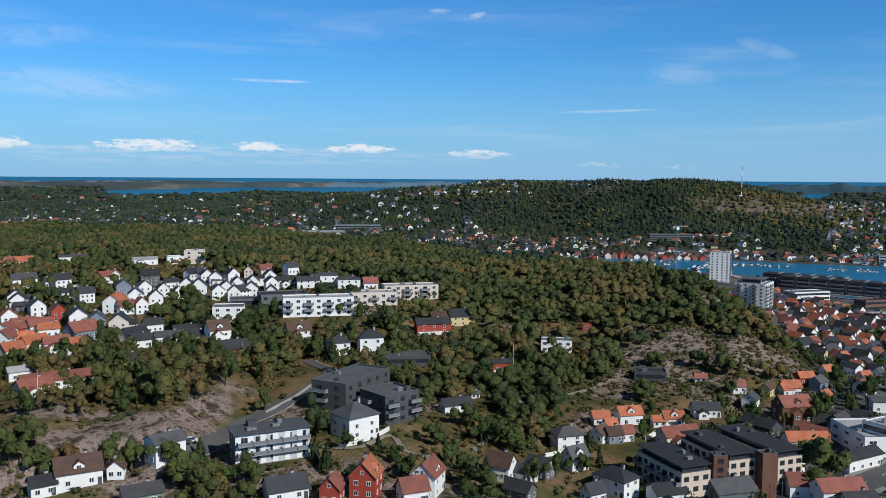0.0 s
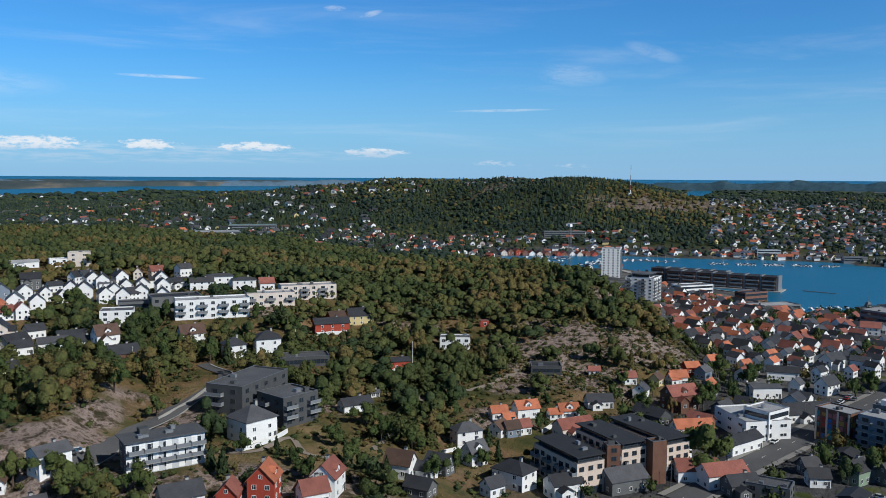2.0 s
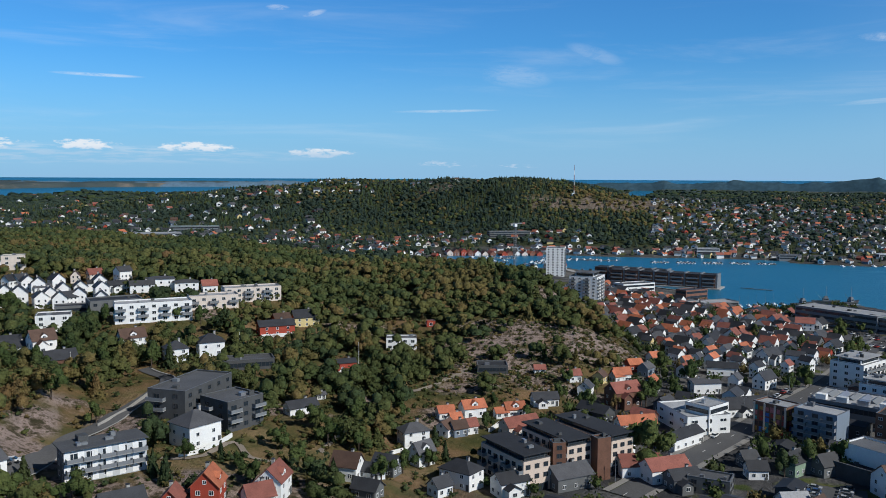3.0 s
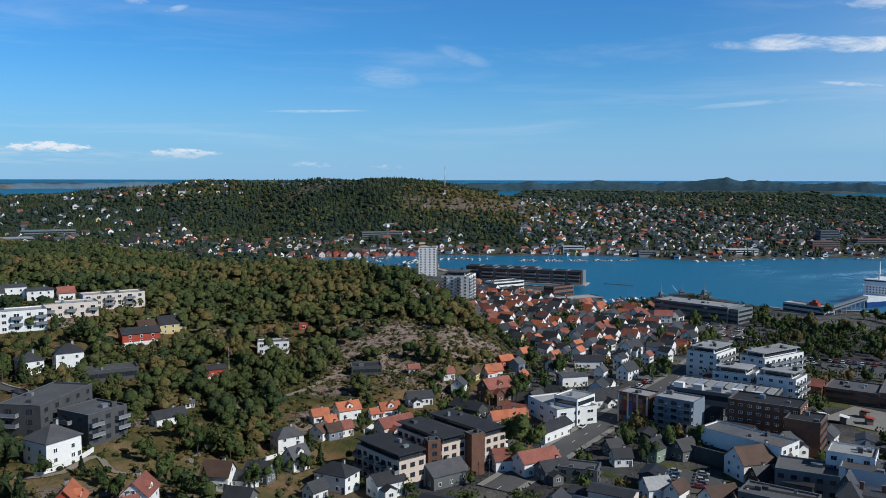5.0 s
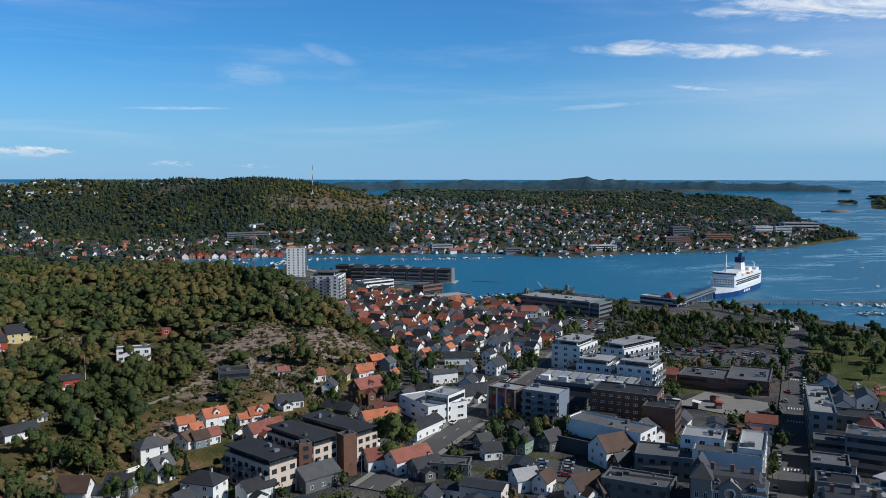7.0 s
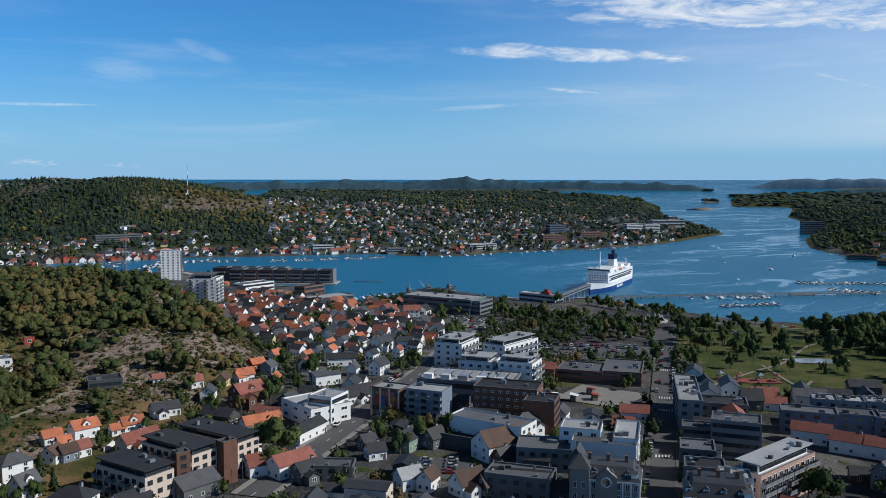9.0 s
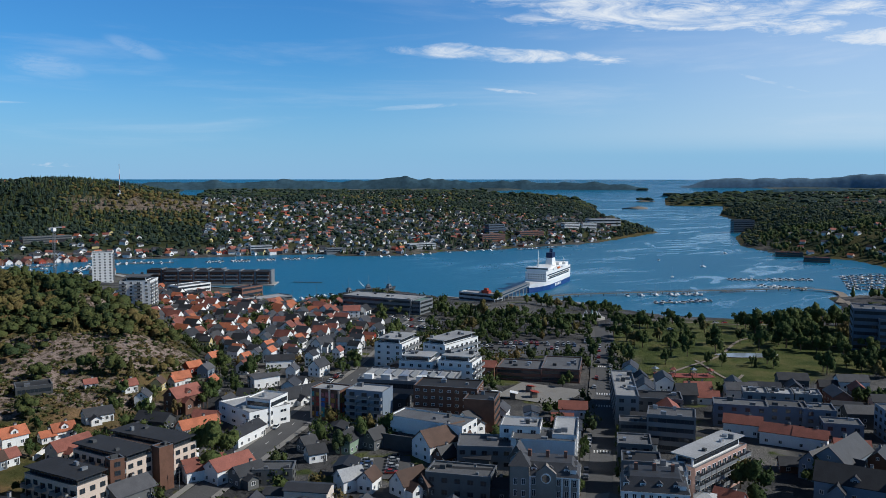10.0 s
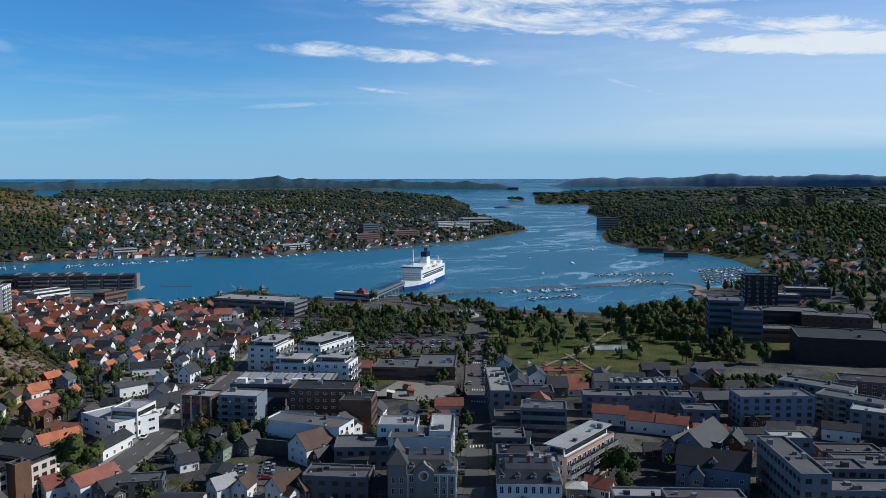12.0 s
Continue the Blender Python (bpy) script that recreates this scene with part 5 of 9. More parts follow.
block("apartment_block", 250.7, 312.4, -55, 16.6, 14.7, 10.3, 3, WHITE, PALEFELT, "white apartment block over the shopping centre", "building", "pCpp", 3.4, top=(WHITE, 2.4, 2.4), units=6)
block("apartment_block", 286.7, 331.1, -75, 13.8, 31.3, 12.2, 4, WHITE, PALEFELT, "white apartment block over the shopping centre", "building", "pCpp", 3.4, top=(WHITE, 2.4, 2.4), units=10)
block("apartment_block", 259.5, 293.1, -60, 16.6, 14.7, 12.2, 4, WHITE, PALEFELT, "white apartment block over the shopping centre", "building", "pCpp", 3.4, top=(WHITE, 2.4, 2.4), units=6)
block("shopping_centre", 230.4, 294.0, -52, 42.3, 23.9, 8.5, 2, LGREY, PALEFELT, "grey shopping centre with white sawtooth skylights", "building", "bbbb", 4, units=14)
block("shop_building", 294.5, 286.7, -55, 22.1, 20.2, 5.6, 2, REDBRICK, FELT, "low red-brick shop building with flat grey roofs", "building", "bbbb", 4, units=9)
block("shop_building", 310.0, 274.4, -52, 18.4, 29.4, 6.1, 2, REDBRICK, FELT, "low red-brick shop building with flat grey roofs", "building", "bbbb", 4, units=9)
block("harbour_office", 366.9, 499.2, -66, 57, 23.9, 10.3, 3, LGREY, PALEFELT, "pale grey harbour office building with long flat roofs", "building", "bbbb", 4, units=6)
block("harbour_office", 377.0, 476.4, -66, 20.2, 20.2, 9.4, 3, LGREY, COPPER, "harbour building with a green copper roof", "building", "bbbb", 4, units=3)
block("apartment_block", 335.0, 118.9, -47, 29.4, 12.9, 11.3, 4, PALEBLUE, FELT, "pale blue apartment block with balconies", "building", "pcpp", 3.4, units=4)
block("apartment_block", 367.4, 111.7, -92, 29.4, 11, 10.3, 4, LGREY, FELT, "light grey apartment block in steps", "building", "cppp", 3.2, units=4)
block("apartment_block", 353.8, 93.6, -92, 25.8, 11, 10.3, 4, LGREY, FELT, "light grey apartment block in steps", "building", "cppp", 3.2, units=4)
block("apartment_block", 343.7, 84.7, -80, 12.9, 11, 9.4, 3, LGREY, PALEFELT, "light grey apartment block in steps", "building", "pppp", 3.2, units=2)
block("high_rise", 598.6, 223.6, -57, 22.1, 15.6, 28.2, 9, DARKBRICK, DARKFELT, "dark brick high-rise by the marina", "building", "ppnp", 4)
block("office_block", 496.0, 205.8, -62, 20.2, 20.2, 23.5, 6, BLUEG, FELT, "blue-grey glazed office block", "building", "bbpb", 3.4)
block("office_block", 494.9, 192.3, -62, 17.5, 16.6, 18.8, 5, BLUEG, FELT, "blue-grey glazed office block", "building", "bbpb", 3.4)
block("hall", 575.7, 198.7, -62, 44.2, 22.1, 8.5, 2, DARKBRICK, FELT, "dark low hall with a flat grey roof", "building", "bnnn", 4, units=5)
block("hall", 507.6, 179.8, -60, 27.6, 14.7, 7.5, 2, REDBRICK, FELT, "red-brick low building with flat roof", "building", "bbnn", 4, units=3)
block("hall", 478.2, 133.4, -64, 47.8, 33.1, 13.2, 3, DARKBRICK, DARKFELT, "large dark windowless hall with a flat roof", "building", "nnnn", 4, units=4)
block("hall", 568.3, 162.4, -70, 40.5, 18.4, 9.4, 2, BRICK, FELT, "dark brick building with a pitched-looking flat roof", "building", "pppp", 4, units=3)
block("apartment_block", 394.3, 98.9, -68, 23.9, 14.7, 9.4, 3, REDBRICK, DARKFELT, "red-brick block with flat dark roof", "building", "pppp", 3, units=4)
block("town_house", 226.3, 168.2, -51, 11, 12, 10.3, 3, GREYB, FELT, "grey town building with a flat roof", "building", "pppp", 3, units=5)
block("town_house", 213.2, 155.7, -51, 12, 10.1, 10.3, 3, LGREY, DARKFELT, "grey town building with a patched flat roof", "building", "pppp", 3, units=5)
block("town_house", 208.4, 141.6, -51, 9.2, 9.2, 12.2, 3, WHITE, PALEFELT, "white town building with roof terrace", "building", "pppp", 3, units=4)
block("terraced_block", 229.6, 142.4, -85.5, 9.1, 33.1, 11.5, 4, PINKB, PALEFELT, "pink rendered block with balconies and white roof terraces", "building", "pCpp", 2.6, top=(WHITE, 1.8, 3.0), units=6)
block("town_house", 168.4, 189.5, -55, 20.2, 11, 7.5, 2, GREYB, FELT, "low grey town building with a ribbed roof", "building", "pppp", 3, units=5)
block("town_house", 193.3, 205.3, -46, 18.4, 13.8, 7.5, 2, LGREY, FELT, "light grey building with a wide flat roof", "building", "pppp", 3, units=6)
block("town_house", 207.3, 191.2, -51, 21.2, 13.8, 10.3, 3, WHITE, FELT, "white building with a blank wall and grey roof", "building", "nppp", 3, units=5)
block("town_house", 207.4, 202.0, -51, 13.8, 12, 12.2, 4, WHITE, PALEFELT, "white building with white roof edges", "building", "pppp", 3, units=6)
block("town_house", 217.8, 190.7, -51, 8.3, 22.1, 11.3, 3, WHITE, PALEFELT, "white building along the pedestrian street", "building", "pppp", 3, units=5)
block("shop_building", 184.8, 236.3, -65, 20.2, 11, 4.7, 1, DARKB, DARKFELT, "low dark yard building", "building", "nnnn", 3, units=2)
block("town_house", 252.4, 82.9, -140.0, 34.7, 8.5, 15, 4, LGREY, FELT, "long grey office block with rows of windows", "building", "pppp", 2.4, units=6)
block("town_house", 271.5, 76.2, -51, 15.6, 10.1, 8.5, 3, LGREY, FELT, "grey office wing with white windows", "building", "pppp", 2.4, units=4)
block("town_house", 280.3, 93.5, -51, 12.9, 8.3, 12.2, 3, LGREY, PALEFELT, "light grey roof pavilion building", "building", "pppp", 3, units=2)
block("shop_building", 284.2, 69.4, -51, 20.2, 14.7, 7.5, 2, LGREY, FELT, "grey flat-roofed town building", "building", "pppp", 3, units=6)
block("shop_building", 297.0, 79.6, -51, 20.2, 9.2, 6.6, 2, REDBRICK, FELT, "brick flat-roofed town building", "building", "pppp", 3, units=6)
block("shop_building", 257.6, 64.1, -51, 22.1, 9.2, 8.5, 2, LGREY, FELT, "grey flat-roofed town building", "building", "pppp", 3, units=6)
block("town_house", 221.4, 96.5, -51, 22.1, 7.4, 8.5, 3, BLUEG, FELT, "blue-grey town building with flat roof", "building", "pppp", 3, units=5)
block("town_house", 215.8, 111.8, -51, 18.4, 7.4, 6.6, 2, PALEBLUE, PALEFELT, "low building with a pale blue metal roof", "building", "pppp", 3, units=5)
block("row_house", 301.6, 173.7, -55, 20.2, 10.1, 8.5, 3, BLUEG, FELT, "blue-grey modern row house with a flat roof", "building", "pppp", 3.4, units=3)
block("row_house", 313.7, 160.8, -55, 14.7, 11, 8.5, 3, BLUEG, FELT, "blue-grey modern row house with a flat roof", "building", "pppp", 3.4, units=3)
block("row_house", 318.6, 150.8, -55, 12, 11, 8.5, 3, BLUEG, FELT, "blue-grey modern row house with a flat roof", "building", "pppp", 3.4, units=3)
block("row_house", 312.6, 138.7, -55, 13.8, 9.2, 6.6, 2, BLUEG, FELT, "blue-grey modern row house with a flat roof", "building", "pppp", 3.4, units=3)
block("row_house", 316.1, 175.3, -55, 10.1, 10.1, 10.8, 3, LGREY, PALEFELT, "grey modern row house with roof terraces", "building", "pppp", 3.4, units=8)
block("row_house", 321.7, 168.2, -55, 10.1, 10.1, 10.8, 3, LGREY, PALEFELT, "grey modern row house with roof terraces", "building", "pppp", 3.4, units=8)
block("row_house", 329.0, 160.4, -55, 10.1, 10.1, 10.8, 3, LGREY, PALEFELT, "grey modern row house with roof terraces", "building", "pppp", 3.4, units=8)
block("town_house", 289.7, 203.5, -51, 18.4, 12.9, 7.5, 2, GREYB, DARKFELT, "dark grey shop building with a flat roof", "building", "pppp", 3, units=5)
block("town_house", 250.4, 186.1, -51, 11, 8.3, 8.5, 3, GREYB, FELT, "grey building with flat roof", "building", "bppp", 3, units=3)
terminal = block("ferry_terminal", 475, 511, -75, 35, 13, 7.0, 2, PANELG, PALEFELT, "pale ferry terminal with a flat white roof on the quay", "building", "bbbb", 4, units=4)
part("roof_lantern", Shape().box(2, 9, -2.2, 2.2, 7.0, 9.4).box(4, 7, -1.4, 1.4, 9.4, 11.2), REDB, terminal, label="red roof lantern")
house(170.0, 190.1, -50, 19.1, 7.8, 5, 2.8, DARKB, DARKT, "dark two-storey house with a dark tiled gabled roof")
house(156.9, 201.0, 2, 10, 7.1, 4.1, 3.5, WHITE, BROWNT, "white one-storey house with a brown tiled gabled roof")
house(161.2, 195.6, 1, 7.1, 5.7, 4.1, 3.1, DARKB, BROWNT, "dark one-storey house with a brown tiled gabled roof")
house(144.5, 215.5, -4, 7.9, 6.4, 4.1, 2.6, WHITE, PALEFELT, "white one-storey house with a pale metal gabled roof")
house(148.8, 210.8, 30, 7.1, 5, 4.1, 2.6, WHITE, BROWNT, "white one-storey house with a brown tiled gabled roof")
house(150.6, 245.5, -12, 6.4, 5.7, 3.3, 2.3, WHITE, DARKT, "white one-storey house with a dark tiled gabled roof")
house(153.7, 255.9, 4, 5.7, 5, 3.3, 2.3, GREYB, DARKT, "grey one-storey house with a dark tiled gabled roof")
house(120.0, 248.6, 9, 14.3, 7.9, 4.9, 2.7, WHITE, REDT, "white two-storey house with a red tiled gabled roof")
house(122.3, 240.7, 8, 10, 6.4, 4.1, 2.3, GREYB, DARKT, "grey one-storey house with a dark tiled gabled roof")
house(188.2, 221.9, -2, 19.1, 10.4, 5.9, 4.3, WHITE, BROWNT, "white two-storey house with a brown tiled gabled roof")
house(216.4, 235.1, -3, 12.9, 6.4, 5.7, 2.7, WHITE, GREYT, "white two-storey house with a grey slate gabled roof")
house(188.6, 203.6, -53, 8.5, 5.7, 4.1, 2.3, GREYB, DARKT, "grey one-storey house with a dark tiled gabled roof")
house(195.9, 200.8, -54, 7.1, 5.7, 4.1, 1.9, BRICK, DARKT, "brown brick one-storey house with a dark tiled gabled roof")
house(174.8, 243.8, 14, 7.9, 5.7, 4.1, 3.1, GREYB, DARKT, "grey one-storey house with a dark tiled gabled roof")
house(168.9, 247.9, 6, 7.1, 5.7, 4.9, 3.1, GREYB, GREYT, "grey two-storey house with a grey slate gabled roof")
house(164.0, 245.8, 26, 6.4, 5.7, 4.9, 3.1, GREENB, DARKT, "green two-storey house with a dark tiled gabled roof")
house(182.1, 213.4, -0, 6.4, 5.7, 3.3, 3.1, BRICK, DARKT, "brown brick one-storey house with a dark tiled gabled roof")
house(173.9, 180.3, -52, 10, 5.7, 4.1, 2.3, DARKB, DARKT, "dark one-storey house with a dark tiled gabled roof")
house(180.2, 174.0, -54, 10, 5.7, 4.1, 2.3, DARKB, BROWNT, "dark one-storey house with a brown tiled gabled roof")
house(184.2, 165.3, -48, 8.5, 5.7, 4.9, 2.3, GREYB, GREYT, "grey two-storey house with a grey slate gabled roof")
house(251.4, 106.5, -71, 21.8, 10.4, 7.7, 4.3, PALEBLUE, DARKT, "pale blue three-storey house with a dark tiled gabled roof", dormer=True)
house(274.5, 121.1, 4, 22.6, 11.3, 7.2, 4.8, PALEBLUE, DARKT, "pale blue three-storey house with a dark tiled gabled roof")
house(267.7, 125.1, -5, 12.9, 7.1, 5.7, 3.9, PALEBLUE, DARKT, "pale blue two-storey house with a dark tiled gabled roof")
house(290.5, 165.8, -64, 13.5, 6.4, 4.9, 2.5, WHITE, REDT, "white two-storey house with a red tiled gabled roof")
house(290.4, 150.3, -69, 14.3, 6.4, 4.9, 2.5, WHITE, REDT, "white two-storey house with a red tiled gabled roof")
house(293.5, 140.8, -70, 11.4, 6.4, 4.9, 2.3, WHITE, REDT, "white two-storey house with a red tiled gabled roof")
house(294.9, 126.9, -57, 11.4, 5.7, 4.1, 2.3, REDB, REDT, "red one-storey house with a red tiled gabled roof")
house(327.3, 122.5, -49, 10, 7.1, 4.1, 2.7, BRICK, DARKT, "brown brick one-storey house with a dark tiled gabled roof")
house(287.1, 114.1, 12, 10, 7.1, 4.9, 3.1, BRICK, DARKT, "brown brick two-storey house with a dark tiled gabled roof")
house(328.2, 90.6, -71, 12.9, 5.7, 4.5, 2, WHITE, DARKT, "white two-storey house with a dark tiled gabled roof")
house(326.0, 208.5, -47, 11.4, 6.4, 4.1, 2.7, REDB, REDT, "red one-storey house with a red tiled gabled roof")
house(312.0, 205.4, -42, 8.5, 7.1, 4.9, 3.9, GREYB, DARKT, "grey two-storey house with a dark tiled gabled roof")
house(319.2, 199.6, -53, 10, 5.7, 3.3, 2.3, WHITE, REDT, "white one-storey house with a red tiled gabled roof")
house(190.6, 187.0, 34, 5.7, 5, 8.2, 3.9, GREYB, GREYT, "grey three-storey house with a grey slate gabled roof")
house(267.1, 133.3, -53, 10, 6.4, 2.5, 2, BRICK, DARKT, "brown brick one-storey house with a dark tiled gabled roof")
house(221.2, 129.8, -80, 8.5, 5, 3.3, 2.3, WHITE, REDT, "white one-storey house with a red tiled gabled roof")
house(213.9, 133.3, -58, 5.7, 5.7, 4.1, 1.6, GREYB, PALEFELT, "grey one-storey house with a pale metal hipped roof", hip=True)
house(186.9, 349.1, -3, 12.9, 7.1, 4.9, 0.9, WHITE, GREYT, "white two-storey house with a grey slate gabled roof")
house(187.8, 315.9, 4, 22.6, 10.4, 3.6, 3.3, WHITE, DARKT, "white one-storey house with a dark tiled gabled roof")
house(192.0, 376.9, 33, 8.5, 6.4, 4.1, 2.8, WHITE, REDT, "white one-storey house with a red tiled gabled roof")
house(212.4, 379.6, -24, 14.3, 6.4, 4.1, 2.3, WHITE, DARKT, "white one-storey house with a dark tiled gabled roof")
house(206.7, 357.0, 40, 5.7, 5, 4.1, 2.3, WHITE, GREYT, "white one-storey house with a grey slate gabled roof")
house(219.2, 352.9, 28, 10, 6.4, 4.9, 3.1, WHITE, DARKT, "white two-storey house with a dark tiled gabled roof")
house(251.6, 401.7, 23, 11.4, 7.1, 4.9, 3.1, WHITE, DARKT, "white two-storey house with a dark tiled gabled roof")
house(330.5, 488.2, -34, 11.4, 7.1, 4.9, 3.1, WHITE, REDT, "white two-storey house with a red tiled gabled roof")
house(184.4, 352.1, -18, 7.1, 5.7, 4.1, 1.6, GREYB, GREYT, "grey one-storey house with a grey slate gabled roof")
house(152.5, 367.1, 17, 6.4, 5, 3.3, 2.3, WHITE, ORANGET, "white one-storey house with a orange tiled gabled roof")
OLD_TOWN = [(204, 640), (226, 690), (262, 735), (300, 715), (322, 650), (345, 620), (356, 560), (350, 490), (300, 402), (262, 378), (205, 362), (192, 400), (200, 470), (203, 560)]
HILL_ROAD = [(-72, 231), (-67, 251), (-64, 267), (-55, 286), (-48, 308), (-44, 321), (-46, 334), (-56, 348)]
HILL_PATH = [(10, 262), (19, 287), (35, 321), (45, 342), (54, 348), (73, 366), (84, 375), (96, 373), (120, 368)]
TERRACE_PATH = [(-40, 249), (-32, 247), (-24, 249), (-16, 262), (-11, 250), (-4, 248)]
BOULEVARD = [(101, 237), (119, 251), (141, 268), (170, 290), (204, 317), (243, 346), (286, 384), (332, 426), (368, 455)]
MAIN_STREET = [(196, 158), (229, 184), (276, 221), (335, 268), (394, 317), (430, 348)]
MARKET = [(254, 253), (271, 232), (291, 249), (272, 271)]
COAST_ROAD = [(648, 189), (720, 220), (854, 268), (979, 313), (1048, 351), (1090, 382)]
PARK_PATH = [(334, 240), (372, 245), (409, 249), (463, 266), (488, 251), (482, 215)]
PARK_PATH_TWO = [(390, 251), (364, 215), (379, 217)]
SHORE_PATH = [(490, 335), (512, 307), (547, 291), (592, 277), (654, 282), (717, 318)]
BOARDWALK = [(546, 497), (572, 489), (622, 462), (671, 434), (722, 405), (773, 374)]
FLAGPOLES = [(-77.6, 323.8, 9), (-124.3, 254.8, 11), (31.9, 373.6, 10), (-19.8, 370.0, 9), (69.4, 301.1, 8), (-89.5, 270.6, 8)]
TERRACE_WALL = [(-31, 248), (-26, 251), (-21, 257), (-17, 266)]
PLATEAU_WALL = [(-220, 445), (-208, 456), (-210, 484)]
TOWN_WALL = [(75, 304), (82, 313), (89, 318)]
ROAD_WALL = [(-59, 277), (-52, 292), (-48, 310)]
LOWER_WALL = [(34, 272), (42, 280)]
ORNATE_AT = (182.7, 167.0)
CORNER_AT = (196.0, 138.5)
POND_AT = (422.5, 240.1)
FOUNTAIN_AT = (453.3, 374.6)
KIOSK_AT = (260.6, 259.1)
block("town_house", 129.8, 236.7, -38, 12.9, 8.3, 4.7, 2, GREYB, FELT, "low grey and beige building with a flat roof", "building", "pppp", 3, units=4)
SLOPE_TREES = ((-106, 217, 8, 9, 0), (-113, 215, 9, 10, 0), (-111, 220, 8, 9, 0), (-101, 223, 7, 8, 2), (-90, 224, 8, 10, 0), (-84, 223, 8, 9, 0), (-67, 216, 10, 10, 0), (-74, 222, 8, 8, 0), (-68, 232, 5, 7, 1), (-62, 222, 7, 7, 0), (-52, 216, 9, 9, 0), (-36, 234, 5, 8, 1), (-32, 229, 6, 9, 1), (-29, 246, 5, 6, 0), (-60, 280, 6, 7, 0), (-19, 247, 4, 6, 1), (-13, 238, 5, 6, 0), (-10, 228, 7, 8, 0), (-18, 280, 5, 7, 1), (-2, 260, 7, 8, 0), (3, 243, 8, 9, 0), (13, 270, 8, 9, 0), (13, 240, 6, 8, 1), (9, 283, 9, 10, 0), (23, 270, 7, 8, 0), (30, 283, 9, 10, 2), (24, 293, 10, 11, 0), (37, 302, 7, 9, 2), (43, 312, 6, 7, 0), (51, 286, 5, 7, 1), (45, 263, 6, 7, 0), (65, 271, 6, 7, 0), (52, 271, 5, 8, 1), (35, 252, 7, 8, 0), (27, 240, 7, 8, 0), (75, 307, 6, 7, 0), (93, 314, 6, 7, 0), (83, 330, 5, 6, 0), (114, 337, 7, 8, 0), (124, 330, 8, 9, 0), (135, 327, 5, 7, 2), (180, 381, 10, 11, 0), (163, 348, 6, 8, 0), (123, 354, 7, 8, 0), (136, 351, 6, 7, 0), (-30, 306, 6, 8, 0), (-53, 348, 8, 11, 0), (-46, 348, 7, 12, 1), (-62, 347, 9, 12, 2), (-71, 344, 8, 11, 0), (-73, 317, 8, 10, 0), (-75, 287, 9, 11, 0), (-81, 273, 8, 10, 2), (-101, 279, 9, 11, 0), (-117, 300, 9, 10, 0), (-133, 315, 10, 11, 0), (-153, 339, 9, 10, 0), (-165, 335, 9, 10, 0), (-170, 328, 9, 10, 0), (-100, 325, 9, 10, 0), (-105, 314, 8, 9, 2), (-90, 327, 9, 11, 0), (-143, 334, 9, 10, 0), (-106, 258, 7, 9, 2), (-118, 250, 7, 9, 2), (-124, 245, 8, 9, 0), (-109, 249, 6, 8, 2), (-97, 254, 6, 8, 0), (-135, 442, 11, 12, 0), (-129, 430, 11, 12, 0), (-156, 413, 6, 8, 0), (-172, 422, 6, 8, 0), (-138, 421, 7, 8, 0), (-206, 439, 6, 8, 0), (-178, 397, 6, 8, 0), (-90, 412, 7, 9, 1), (-89, 395, 8, 10, 0), (-80, 402, 7, 9, 0), (-50, 406, 7, 9, 0), (-39, 403, 7, 9, 0), (-29, 416, 7, 8, 1), (-22, 392, 8, 10, 0))
BARE_BANKS = ((-62, 293, 7), (-58, 300, 8), (-54, 312, 7), (-64, 284, 6), (-27, 243, 8), (-14, 255, 8), (-36, 239, 7), (-78, 252, 8), (-70, 269, 8), (-84, 236, 9), (-94, 236, 9))


# ---- roads and paths ----
def smooth_line(pts, step=4.0):
    p = np.array(pts, float)
    p = np.concatenate([[2 * p[0] - p[1]], p, [2 * p[-1] - p[-2]]])
    res = []
    for a, b, c, d in zip(p, p[1:], p[2:], p[3:]):
        n = max(2, int(np.linalg.norm(c - b) / step))
        for t in np.arange(n) / n:
            res.append(0.5 * (2 * b + (c - a) * t + (2 * a - 5 * b + 4 * c - d) * t * t + (3 * b - a - 3 * c + d) * t ** 3))
    res.append(p[-2])
    return np.array(res)


def ribbon(name, pts, width, mat, label, lift=0.3, category="road", fixed=None, keep=True, clear=0.0):
    """A strip of paving that lies on the ground."""
    c = smooth_line(pts)
    t = np.gradient(c, axis=0)
    t /= np.linalg.norm(t, axis=1)[:, None]
    nrm = np.stack([-t[:, 1], t[:, 0]], 1)
    cols = 5
    rows = [c + nrm * width * (k / (cols - 1) - 0.5) for k in range(cols)]
    xy = np.stack(rows, 1).reshape(-1, 2)
    z = ground_z(xy[:, 0], xy[:, 1]) + lift if fixed is None else np.full(len(xy), fixed)
    n = len(c)
    i = (np.arange(n - 1)[:, None] * cols + np.arange(cols - 1)[None]).ravel()
    q = np.stack([i, i + 1, i + cols + 1, i + cols], 1)
    ob = new(name, raw_mesh(name, np.column_stack([xy, z]), q[:, ::-1], [mat], smooth=True))
    if keep:
        for px, py in c[::2]:
            TAKEN.append((px, py, width * 0.55 + clear))
            if clear:
                TAKEN.append((px * 0.97, py * 0.97, width * 0.5 + clear))
    return tagged(ob, label, category, kind="structure")


